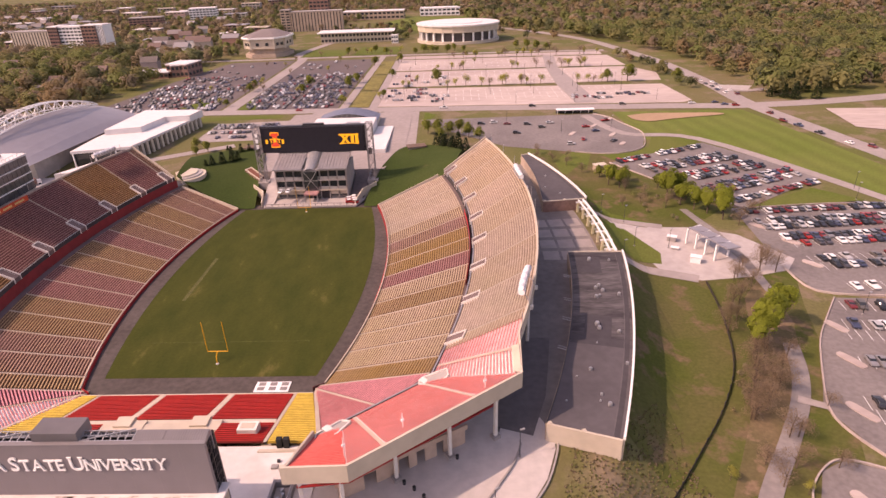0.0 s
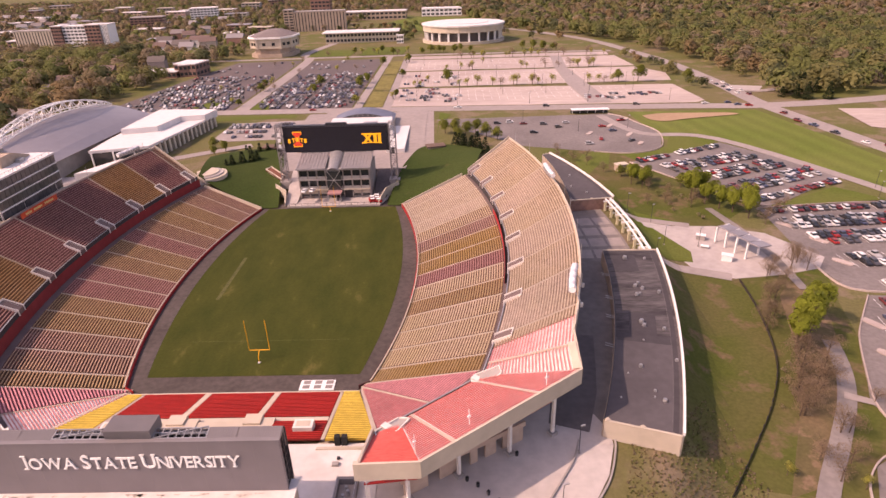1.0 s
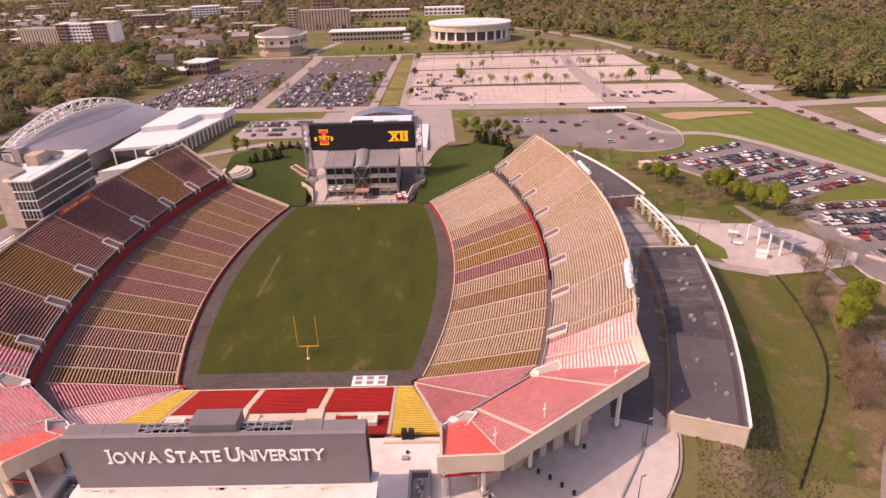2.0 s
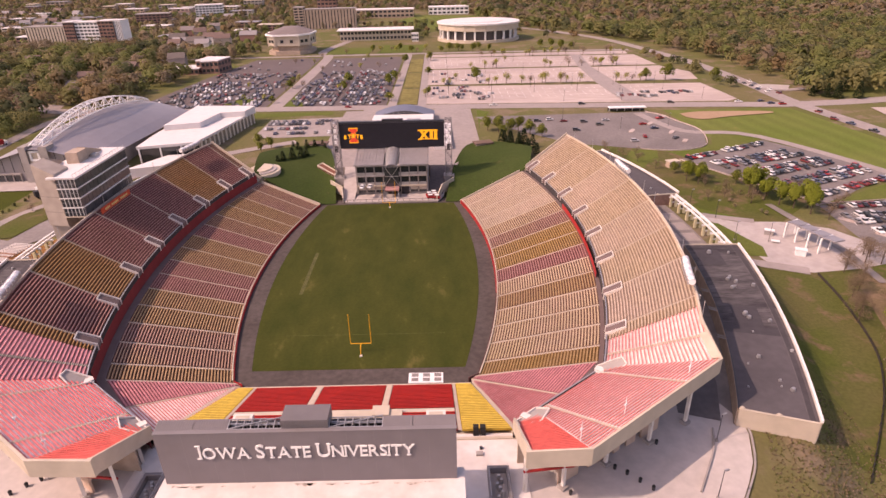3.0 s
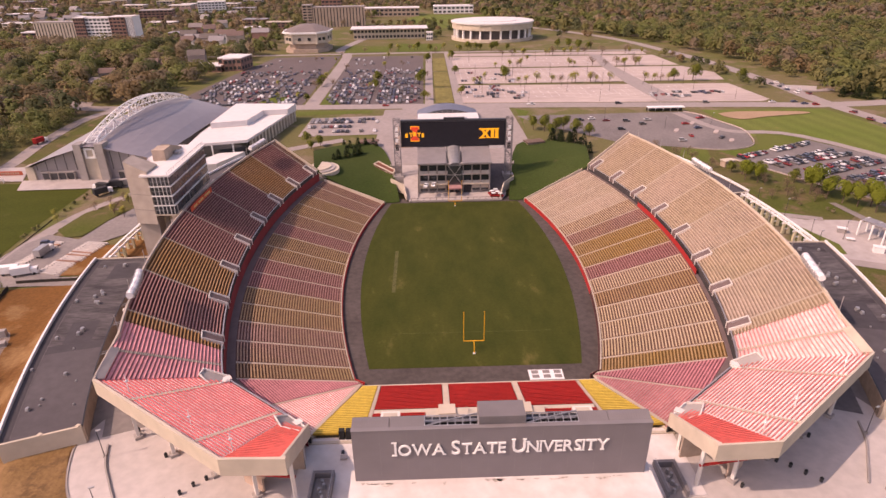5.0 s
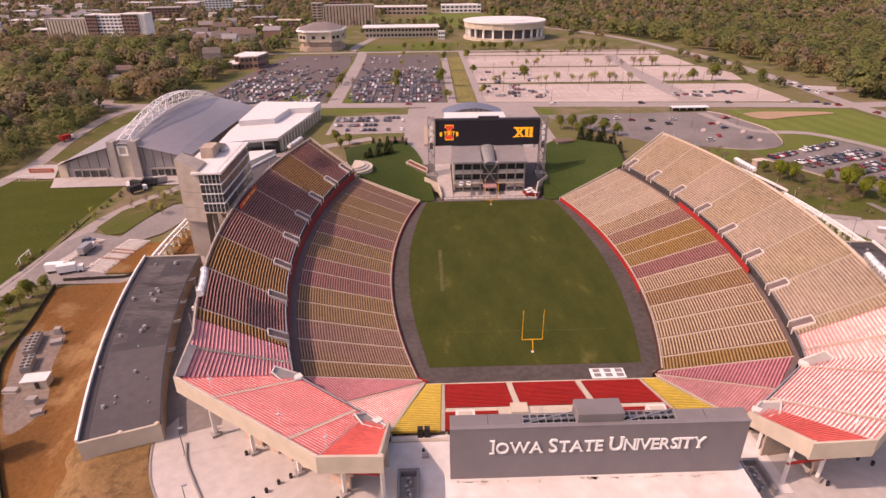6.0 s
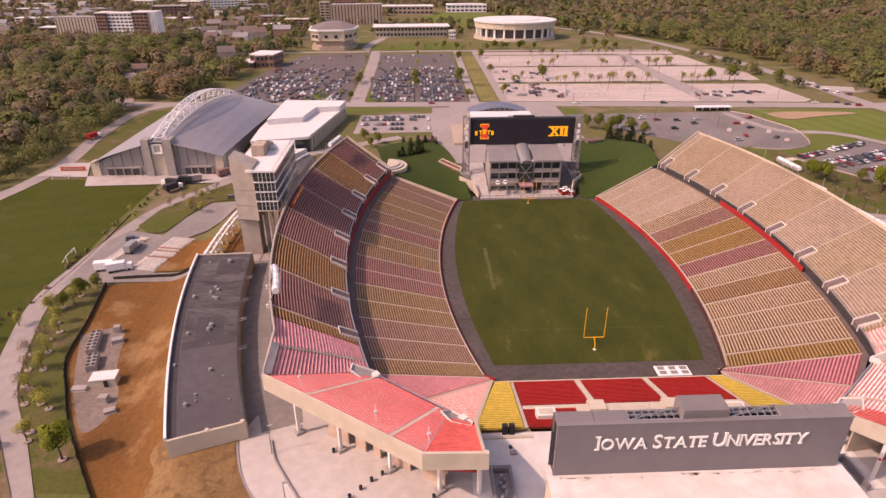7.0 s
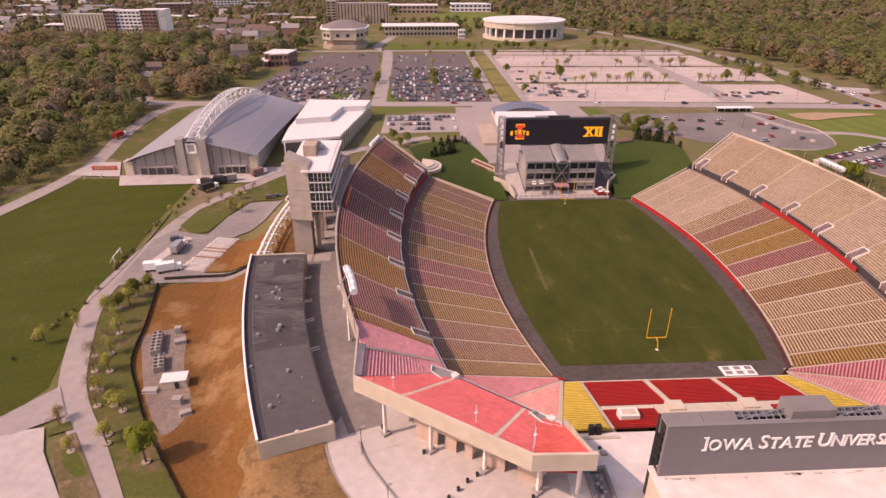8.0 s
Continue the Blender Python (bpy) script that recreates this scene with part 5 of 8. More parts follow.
def scoreboard():
    b = thing("video_scoreboard", "large dark video scoreboard on lattice towers", "scoreboard", (0, 140, 5))
    part("screen", Mesh().box(-24.2, 25.2, 139.0, 139.6, 20.1, 32.2), SCREEN, b)
    part("frame", Mesh().box(-24.7, 25.7, 139.6, 142.2, 19.9, 32.7), DARKSTEEL, b)
    part("top_unit", Mesh().box(-4, 6, 140.2, 142.0, 32.7, 33.6), DARKSTEEL, b)
    for x in (-26.6, 27.6):
        part("tower", lattice(Mesh(), x, 140.0, 3.0, 5.5, 33.6, 3.0, 0.24), TOWERSTEEL, b, "steel lattice tower")
        part("tower_shield", Mesh().box(x - 0.8, x + 0.8, 138.4, 138.9, 18.5, 21.5), DARKWALL, b)
        for i in range(3):
            part("tower_lamp", Mesh().box(x - 0.6, x + 0.6, 138.2, 138.6, 22.5 + i * 2.8, 24.2 + i * 2.8), WHITE, b)
        part("tower_base", Mesh().obox(x, 140.0, 5.2, 5.2, 2, 5.6), GREYCONC, b)
    gold, red = mat("screen_gold", (0.85, 0.40, 0.02), 0.5), mat("screen_red", (0.55, 0.05, 0.03), 0.5)
    for m_ in (gold, red):
        bs = m_.node_tree.nodes["Principled BSDF"]
        bs.inputs["Emission Color"].default_value = (0.9, 0.4, 0.03, 1) if m_ is gold else (0.6, 0.06, 0.03, 1)
        bs.inputs["Emission Strength"].default_value = 0.35

    def slab(cx, k):
        return [(cx + x * k, z * k) for x, z in ((-2.0, 0), (2.0, 0), (2.0, 1.4), (1.0, 1.8), (1.0, 5.2), (2.0, 5.6), (2.0, 7.0), (-2.0, 7.0), (-2.0, 5.6), (-1.0, 5.2), (-1.0, 1.8), (-2.0, 1.4))]
    part("emblem_outline", flat_shape(slab(-17.9, 1.07), 138.92, 22.7), gold, b)
    part("emblem", flat_shape(slab(-17.9, 0.94), 138.84, 23.2), red, b)
    for i, (w, g) in enumerate(((1.15, 0), (1.2, 0), (1.25, 0), (1.2, 0), (1.15, 0))):
        x = -22.5 + i * 1.95
        z = 25.0 - 0.35 * abs(i - 2) + 0.4
        part("emblem_bar", flat_shape([(x, 0), (x + w, 0), (x + w, 2.0), (x, 2.0)] if i not in (1, 3) else [(x + 0.5, 0), (x + 1.0, 0), (x + 1.0, 1.5), (x + 1.6, 1.5), (x + 1.6, 2.0), (x, 2.0), (x, 1.5), (x + 0.5, 1.5)], 138.78, z), gold, b)
    for cx in (15.0,):
        part("emblem_cross", flat_shape([(cx - 1.6 + x, z) for x, z in ((0, 0), (1.4, 0), (2.6, 1.7), (3.6, 0), (5.0, 0), (3.3, 2.3), (5.0, 4.7), (3.6, 4.7), (2.6, 3.0), (1.4, 4.7), (0, 4.7), (1.7, 2.3))], 138.9, 23.8), gold, b)
    for x in (18.7, 20.8):
        part("emblem_bar", flat_shape([(x, 0.2), (x + 1.5, 0.2), (x + 1.5, 4.5), (x, 4.5)], 138.9, 23.8), gold, b)
    for z, s in ((23.6, 1), (28.0, -1)):
        part("emblem_rule", flat_shape([(13.0, 0.0), (17.5, 0.35 * s), (22.5, 0.0), (22.5, 0.6), (13.0, 0.6)], 138.86, z), gold, b)


scoreboard()


DARKZINC = mat("grey_seam_metal", (0.29, 0.27, 0.27), 0.5, 0.08, 0.3, 0.1, metal=0.2)


def north_building():
    b = thing("end_zone_building", "three-storey metal-roofed building below the scoreboard", "building", (0, 133, 1))
    x0, x1, yf, yb = -16.0, 17.0, 125.0, 146.0
    part("core", Mesh().box(x0 + 0.4, x1 - 0.4, yf + 2.2, yb, 0.5, 15.5), GREYCONC, b)
    for s, (a, c) in (("l", (x0 - 1.0, -3.2)), ("r", (4.2, x1 + 1.0))):
        part("roof_slope", Mesh().prism([(a, yf - 0.6), (c, yf - 0.6), (c, yb), (a, yb)], [15.6, 15.6, 20.5, 20.5], [16.3, 16.3, 21.2, 21.2]), DARKZINC, b, "grey standing-seam roof slope")
        m = Mesh()
        for i in range(9):
            x = a + (c - a) * (i + 0.5) / 9
            m.prism([(x, yf - 0.6), (x + 0.12, yf - 0.6), (x + 0.12, yb), (x, yb)], [16.3, 16.3, 21.2, 21.2], [16.5, 16.5, 21.4, 21.4])
        part("seam", m, DARKZINC, b, kind="stuff")
    # barrel vault over the middle
    m = Mesh()
    rows = []
    for y, k in ((yf - 1.0, 0.62), (yf + 6, 0.8), (yb, 0.95)):
        rows.append([(0.5 + 3.8 * k * math.cos(math.pi * i / 8), y, 15.4 + (y - yf) * 0.23 + 2.2 * k * math.sin(math.pi * i / 8)) for i in range(9)])
    part("vault", m.grid(rows), STEEL, b, "pale barrel vault")
    for f in range(3):
        z = 1.0 + f * 4.9
        part("floor_edge", Mesh().box(x0, x1, yf, yf + 2.4, z + 4.3, z + 5.0), GREYCONC if f else CREAM, b)
        for i in range(9):
            x = x0 + (x1 - x0) * i / 8
            part("column", Mesh().box(x - 0.16, x + 0.16, yf + 0.4, yf + 0.8, z, z + 4.3), GREYCONC, b)
            if i < 8:
                xe = x0 + (x1 - x0) * (i + 1) / 8
                part("window", Mesh().box(x + 0.3, xe - 0.3, yf + 1.6, yf + 1.8, z + 0.9, z + 4.2), GLASS, b)
                if f == 0 and i in (0, 1, 2, 6, 7):
                    part("panel", Mesh().box(x + 0.3, xe - 0.3, yf + 1.2, yf + 1.5, z + 2.2, z + 4.3), CREAM, b)
                if f:
                    part("balcony_rail", Mesh().box(x + 0.3, xe - 0.3, yf + 0.1, yf + 0.2, z + 0.1, z + 1.5), STEEL, b)
    for x in (x0 - 0.5, x1):
        part("side_wall", Mesh().box(x, x + 0.5, yf + 0.8, yb, 0.5, 15.5), GREYCONC, b)
    # dark glazed middle under the vault, with crossed braces
    part("gable_glass", Mesh().prism([(-2.8, yf - 0.3), (3.8, yf - 0.3), (3.8, yf + 0.1), (-2.8, yf + 0.1)], 5.6, [15.2, 15.2, 15.2, 15.2]), GLASS, b, "dark glazed gable")
    for a, c in (((-2.7, 6.0), (3.7, 15.0)), ((3.7, 6.0), (-2.7, 15.0)), ((-2.7, 15.0), (3.7, 15.0)), ((-2.7, 10.4), (3.7, 10.4))):
        part("brace", Mesh().tube((a[0], yf - 0.4, a[1]), (c[0], yf - 0.4, c[1]), 0.16, k=4), STEEL, b)
    part("canopy", Mesh().box(-2.6, 3.8, yf - 4.5, yf, 4.6, 5.3), mat("faded_red_canopy", (0.42, 0.22, 0.21), 0.7), b)
    for x in (-2.3, 3.5):
        part("canopy_post", Mesh().box(x - 0.2, x + 0.2, yf - 4.3, yf - 3.9, 1, 4.6), STEEL, b)
    part("door", Mesh().box(4.6, 9.0, yf + 1.3, yf + 1.5, 1.0, 4.6), DARKWALL, b)
    part("entrance", Mesh().box(-1.8, 3.0, yf + 1.3, yf + 1.5, 1.0, 4.4), DARKWALL, b)
    yard = [(-21, 116.6), (22, 116.6), (25, 124), (26.5, 150), (-25.5, 150), (-23, 124)]
    setting("side_ramp", Mesh().prism([(-22.6, 119), (-17, 119), (-17, 150), (-25.3, 150)], 0.5, [1.1, 1.1, 7.25, 7.25]), CONCRETE, "cream ramp beside the end zone building", "pavement")
    # East ramp is coloured dark for the shadow the building throws there.
    setting("service_ramp", Mesh().prism([(18.2, 125), (24.5, 125), (26.4, 150), (18.2, 150)], 0.5, [1.1, 1.1, 7.25, 7.25]), DARKASPHALT, "ramp beside the end zone building, coloured dark for shade", "pavement")
    setting("yard", Mesh().prism(yard, 0.2, 1.0), CONCRETE, "pale concrete yard at the field end", "pavement")
    for s in (-1, 1):
        ln = [(s * 21.8, 118), (s * 24.4, 127), (s * 30, 134)] if s > 0 else [(-22, 118), (-23.5, 127), (-30, 134)]
        setting("yard_wall", Mesh().wall(ln, 0.5, [2.6, 5.2, 6.0], 0.5), CREAM, "cream retaining wall beside the yard", "wall")
    m = thing("fence", "low dark fence along the end line", "fence", (0, 116.8, 1))
    for i in range(15):
        x = -20 + i * 2.9
        part("post", Mesh().box(x - 0.08, x + 0.08, 116.75, 116.9, 1.0, 2.1), DARKSTEEL, m)
    part("rail", Mesh().box(-20, 20.6, 116.78, 116.86, 2.0, 2.12), DARKSTEEL, m)


north_building()


def berm(side):
    lo = [(25.5, 117.0, 0.3), (32.5, 116.5, 0.6), (45, 121, 3.8), (58, 127, 8.4), (66.5, 132, 11.8)]
    hi = [(31, 154, 7.6), (38, 177, 9.4), (50, 181, 10.0), (63, 176, 10.4), (72, 164, 11.6)]
    rows = []
    for k in range(9):
        t = k / 8
        row = []
        for a, c in zip(smooth_line(lo, 4), smooth_line(hi, 4)):
            p = lerp(a, c, t)
            row.append((side * p[0], p[1], p[2] + 1.0 * math.sin(math.pi * t)))
        rows.append(row)
    setting("berm", Mesh().grid(rows), BERM, "grassed spectator slope beside the scoreboard", "lawn")


berm(1)
berm(-1)
setting("upper_terrace", Mesh().prism([(-31, 150), (32, 150), (38, 184), (-38, 184)], 0.0, [7.2, 7.2, 7.6, 7.6]), PATHC, "pale paved terrace behind the scoreboard", "pavement")
for i, (r, z) in enumerate(((10.5, 10.3), (8.6, 10.9), (6.7, 11.5))):
    arc = [(-66 + r * math.cos(radians(a)), 139 + r * math.sin(radians(a))) for a in range(-70, 101, 10)]
    setting("stair_terrace", Mesh().prism(arc + [(-70, 139)], 5.0, z), (CREAM, CONCRETE, CREAM)[i], "curved cream stair terrace on the slope", "stairs")
def planter():
    p = [(-39.8, 151.5), (-37.4, 154.7), (-28.4, 144.6), (-29.1, 139.8)]
    z = [7.3, 7.6, 6.2, 5.7]
    setting("planter_bed", Mesh().prism(p, 3.0, [v + 0.45 for v in z]), mat("red_planter", (0.20, 0.075, 0.05), 0.9, 0.2, 1.0, 0.3), "red-brown planting bed on the slope", "planter")
    for a, c in ((0, 1), (1, 2), (2, 3), (3, 0)):
        setting("kerb", Mesh().wall([p[a], p[c]], 3.0, [z[a] + 0.8, z[c] + 0.8], -0.5), CREAM, "pale kerb round the planting bed", "kerb")


planter()


def kiosk_hut(x, y, ang):
    h = thing("ticket_hut", "low tan hut with a brown roof beside the forecourt", "hut", (x, y, 7.5), "ticket huts")
    part("wall", Mesh().obox(x, y, 9, 5, 7.0, 10.2, ang), CREAM, h)
    part("roof", Mesh().obox(x, y, 10.4, 6.4, 10.2, 10.8, ang), mat("brown_shingle", (0.17, 0.11, 0.085), 0.9, 0.2, 1.0, 0.2), h)
    part("door", Mesh().obox(x + 1.5, y - 2.5, 1.2, 0.14, 7.2, 9.4, ang), DARKSTEEL, h)


kiosk_hut(-44.5, 184, -4)
kiosk_hut(47.0, 178, 14)


# ---- roads, lots and lawns ----
def patch(name, poly, material, label, cat="pavement", off=0.06):
    return setting(name, drape(poly, off), material, label, cat)


LAYER = [0.05]


def lay(name, poly, material, label, cat="pavement"):
    LAYER[0] += 0.006
    return patch(name, poly, material, label, cat, LAYER[0])


lay("lawn_1", [(169, 247), (250, 244), (276, 130), (300, 40), (262, 20), (256, 92), (204, 186), (173, 188)], MOWN, "bright mown lawn beside the road", "lawn")
lay("lawn_2", [(96, -20), (112, -50), (150, -60), (162, -30), (176, 20), (183, 40), (170, 70), (150, 38), (130, 48), (120, 20)], DRYLAWN, "patchy lawn outside the low building", "lawn")
lay("lawn_3", [(100, 150), (122, 88), (134, 84), (160, 76), (184, 98), (150, 150), (170, 186), (120, 176)], DRYLAWN, "rough lawn outside the arcade", "lawn")
lay("lawn_14", [(118, 152), (128, 92), (134, 84), (148, 79), (151, 84), (142, 112), (132, 140), (140, 168), (128, 172)], LAWN, "green grass bank outside the arcade", "lawn")
lay("lawn_16", [(152, 152), (197, 177), (204, 188), (180, 196), (172, 175), (140, 172)], LAWN, "green grass strip beside the lot", "lawn")
lay("lawn_4", [(-260, 60), (-241, 98), (-232, 138), (-172, 138), (-175, 91), (-174, 57), (-175, 27), (-170, 9), (-165, -14), (-171, -29), (-200, -38), (-260, -50), (-280, -30)], turf("pitch_grass", (0.048, 0.060, 0.009), (0.060, 0.068, 0.012), (0.07, 0.075, 0.02), 0.03, 0.6, 0.2, 0.03, 75), "striped mown soccer pitch", "lawn")
lay("lawn_5", [(-171, 26), (-165, 34), (-153, 38), (-153, 16), (-146, -4), (-134, -27), (-117, -51), (-133, -50), (-140, -41), (-152, -21), (-166, 11)], DRYLAWN, "lawn with young trees along the path", "lawn")
lay("scrub_1", [(138, -30), (152, 0), (160, 25), (172, 40), (168, 10), (160, -10), (150, -30), (136, -50), (124, -54)], BROWNSCRUB, "brown scrubby strip beside the path", "ground")
lay("scrub_2", [(118, 130), (133, 92), (150, 80), (165, 84), (186, 98), (176, 112), (150, 116), (130, 150)], DRYLAWN, "rough grass drainage bank", "ground")
ROADS = [
    ("road_1", [(-700, 330), (-300, 303), (-256, 285), (-225, 279), (-99, 273), (50, 268), (206, 258), (258, 254), (330, 262), (520, 300), (900, 340)], 13, PATHC),
    ("road_2", [(340, -120), (306, 60), (286, 145), (270, 210), (260, 262), (260, 320), (258, 380), (253, 440), (240, 510), (222, 590), (194, 655), (140, 740), (60, 820)], 12, PATHC),
    ("road_3", [(-92, 270), (-92, 500), (-104, 560), (-60, 760)], 10, PATHC),
    ("road_4", [(-800, 520), (-300, 515), (0, 520), (160, 516), (222, 512)], 9, PATHC),
    ("road_5", [(150, 240), (165, 200), (203, 186), (250, 102), (275, 30), (300, -80)], 6, PATHC),
    ("road_6", [(-258, 70), (-243, 105), (-231, 154), (-235, 205), (-232, 262), (-200, 285)], 8, PATHC),
]
PATHS = [
    ("road_7", [(-130, -58), (-143, -38), (-158, -16), (-168, 11), (-172, 28), (-172, 42), (-168, 72), (-165, 90), (-158, 107), (-147, 123), (-134, 142), (-110, 168), (-60, 196)], 6.5, PATHC),
    ("road_8", [(-10, 268), (-8, 520)], 6, PATHC),
    ("road_9", [(11, 268), (11, 520)], 6, PATHC),
    ("road_10", [(-20, 268), (-25, 190)], 16, PATHC),
    ("road_11", [(30, 268), (30, 190)], 20, PATHC),
    ("road_12", [(126, -62), (134, -50), (143, -38), (152, -25), (158, -13), (162, 0)], 4.2, ASPHALT),
    ("road_13", [(124, 88), (134, 84), (150, 78)], 4, PATHC),
    ("road_14", [(124, 48), (134, 44), (150, 37)], 5, PATHC),
    ("road_15", [(264, 300), (276, 296), (290, 300)], 7, PATHC),
]
lay("plaza_3", [(-42, 182), (46, 182), (44, 262), (-40, 262)], PATHC, "pale paved forecourt north of the bowl", "pavement")
lay("lawn_18", [(-229, 168), (-208, 158), (-208, 240), (-216, 262), (-226, 262), (-230, 205)], DRYLAWN, "grass between the arena and the lane", "lawn")
lay("lawn_7", [(-104, 250), (-48, 254), (-48, 262), (-104, 260)], LAWN, "narrow lawn strip beside the road", "lawn")
lay("lawn_8", [(48, 226), (56, 252), (48, 258), (47, 206)], LAWN, "narrow lawn strip beside the forecourt", "lawn")
lay("lot_1", [(-196, 280), (-99, 276), (-99, 505), (-165, 500), (-182, 400)], DARKASPHALT, "dark asphalt parking lot with rows of cars", "parking lot")
lay("lot_2", [(-86, 276), (-14, 276), (-14, 500), (-86, 500)], DARKASPHALT, "dark asphalt parking lot with rows of cars", "parking lot")
lay("lot_3", [(14, 278), (221, 267), (229, 273), (226, 330), (14, 340)], PALELOT, "pale empty concrete parking lot", "parking lot")
lay("lot_4", [(14, 345), (230, 345), (236, 378), (221, 412), (14, 416)], PALELOT, "pale empty concrete parking lot", "parking lot")
lay("lot_5", [(14, 421), (221, 418), (218, 480), (14, 486)], PALELOT, "pale empty concrete parking lot", "parking lot")
lay("lot_6", [(14, 490), (214, 486), (216, 506), (14, 508)], PALELOT, "pale empty concrete parking lot", "parking lot")
lay("lot_7", [(46, 240), (156, 243), (164, 234), (168, 222), (175, 204), (174, 190), (169, 175), (160, 168), (147, 166), (132, 170), (96, 182), (58, 220)], LOTASPHALT, "asphalt parking lot with a few cars", "parking lot")
lay("lot_8", [(-86, 243), (-38, 247), (-36, 206), (-88, 204)], PATHC, "small paved parking lot", "parking lot")
lay("lot_9", [(146, 152), (202, 180), (240, 128), (190, 94), (178, 104)], LOTASPHALT, "asphalt parking lot with rows of cars", "parking lot")
lay("lot_10", [(184, 92), (248, 96), (266, 20), (205, 24), (184, 28), (181, 44)], LOTASPHALT, "asphalt parking lot with rows of cars", "parking lot")
lay("lot_11", [(187, 24), (262, 18), (262, -60), (162, -44), (157, -26), (172, 3)], LOTASPHALT, "asphalt parking lot with islands", "parking lot")
lay("lot_12", [(138, -60), (146, -46), (152, -43), (160, -46), (176, -70), (150, -80)], LOTASPHALT, "paved turning area with kerb", "parking lot")
lay("plaza_1", [(130, 84), (143, 78), (160, 77), (176, 70), (188, 50), (182, 42), (168, 38), (151, 36), (140, 40)], CONCRETE, "pale concrete entrance plaza", "pavement")
lay("lawn_6", [(126, 80), (133, 82), (143, 56), (141, 48), (132, 50), (126, 58)], LAWN, "small lawn beside the entrance plaza", "lawn")
for nm, ln, wd, mt_ in ROADS + PATHS:
    lay(nm, ribbon(smooth_line(ln, 5), wd), mt_, "paved road through the campus" if wd > 5 else "narrow paved footpath", "road" if wd > 5 else "path")
lay("lawn_20", [(-118, 282), (-132, 290), (-118, 327), (-110, 309)], LAWN, "grass corner of the parking lot", "lawn")
lay("lawn_21", [(-86, 279), (-72, 278), (-84, 316), (-86, 322)], LAWN, "grass corner of the parking lot", "lawn")
lay("lawn_22", [(-99, 524), (-96, 578), (-51, 571), (-52, 526)], LAWN, "green lawn before the conference centre", "lawn")
lay("lawn_23", [(-44, 526), (-40, 590), (8, 586), (4, 526)], LAWN, "green lawn before the conference centre", "lawn")
lay("lawn_24", [(-36, 776), (-40, 900), (-14, 970), (114, 938), (60, 846), (15, 742)], MOWN, "wide green field beyond the halls", "lawn")
lay("entrance_pad", [(254, 322), (286, 312), (276, 296), (256, 306)], CONCRETE, "pale paved gateway beside the road", "pavement")
lay("median_1", [(-5, 278), (7.5, 278), (7.5, 330), (-5, 330)], mat("dry_median", (0.20, 0.17, 0.05), 0.95, 0.25, 0.4, 0.08), "dry grass median between two walks", "lawn")
lay("median_2", [(-5, 336), (7.5, 336), (7.5, 400), (-5, 400)], bpy.data.materials["dry_median"], "dry grass median between two walks", "lawn")
lay("median_3", [(-5, 406), (7.5, 406), (7.5, 480), (-5, 480)], bpy.data.materials["dry_median"], "dry grass median between two walks", "lawn")
lay("crossing_lane", [(150, 274), (166, 273), (163, 340), (160, 418), (166, 486), (155, 487), (149, 417), (147, 340)], PATHC, "grey lane across the empty lots", "road")
lay("dirt_yard", [(-155, 37), (-134, 40), (-107, 40), (-106, 0), (-104, -42), (-90, -41), (-89.6, -46), (-86.4, -54), (-82.5, -60), (-75.6, -70), (-92, -90), (-117, -54), (-134, -30), (-148, -4), (-153, 18)], DIRT, "bare orange-brown dirt construction yard", "ground")
patch("dirt_rough", smooth_line([(-103, -36), (-101, -43), (-90.4, -41.6), (-90.1, -45.6), (-87, -53.2), (-83.6, -58.8), (-76.2, -69.2), (-86, -84), (-104, -66), (-108, -58), (-106, -50), (-109, -44), (-106, -37), (-103, -36)], 5)[:-1], turf("rough_soil", (0.195, 0.115, 0.050), (0.235, 0.140, 0.066), (0.155, 0.092, 0.044), 0.12, 0.5, 1.0), "rough pale soil with dry tufts", "ground", 0.55)
lay("dirt_strip", [(-142, 70), (-130, 69), (-118, 80), (-112, 50), (-128, 46), (-143, 46)], DIRT, "bare orange-brown dirt strip", "ground")
lay("service_yard", [(-171, 38), (-170, 72), (-165, 80), (-142, 72), (-143, 45), (-127, 45), (-127, 39), (-154, 39)], ASPHALT, "paved service yard with stacked seating planks", "pavement")
lay("parking_pad", [(-151, 74), (-147, 92), (-141, 106), (-127, 108), (-131, 87), (-135, 78), (-142, 71)], ASPHALT, "paved pad beside the stand", "pavement")
lay("lawn_9", [(-164, 84), (-161, 100), (-150, 117), (-131, 137), (-127, 118), (-128, 109), (-141, 108), (-147, 94), (-151, 78), (-157, 77)], DRYLAWN, "grass island with young trees by the service road", "lawn")
lay("paver_pad", smooth_line([(-150, 8), (-139, 11), (-133, -7), (-127, -20), (-126, -27), (-129, -33), (-134, -27), (-141, -14), (-150, 8)], 4)[:-1], mat("grey_pavers", (0.235, 0.18, 0.15), 0.9, 0.2, 1.2, 0.1), "grey paved pad with equipment in the dirt yard", "pavement")
lay("lane_1", ribbon([(-330, 240), (-302, 232), (-277, 225)], 4.0), PATHC, "pale lane among the trees", "road")
lay("lawn_25", [(-270, 334), (-288, 354), (-303, 422), (-285, 428), (-264, 397), (-258, 352)], DRYLAWN, "green clearing in the west wood", "lawn")
lay("lawn_17", [(187, 93.5), (227, 113.5), (241, 99), (223, 96.5)], LAWN, "grass wedge between two lots", "lawn")
lay("footway", [(162, 94), (165, 94), (170, 72), (172, 51), (171, 28), (168, 28), (168.5, 51), (166, 72)], ASPHALT, "grey footpath across the plaza", "path")
lay("footway_1", [(153, -22), (158, -25), (158, -27.5), (151.5, -24.5)], PATHC, "short pale footpath to the lot", "path")
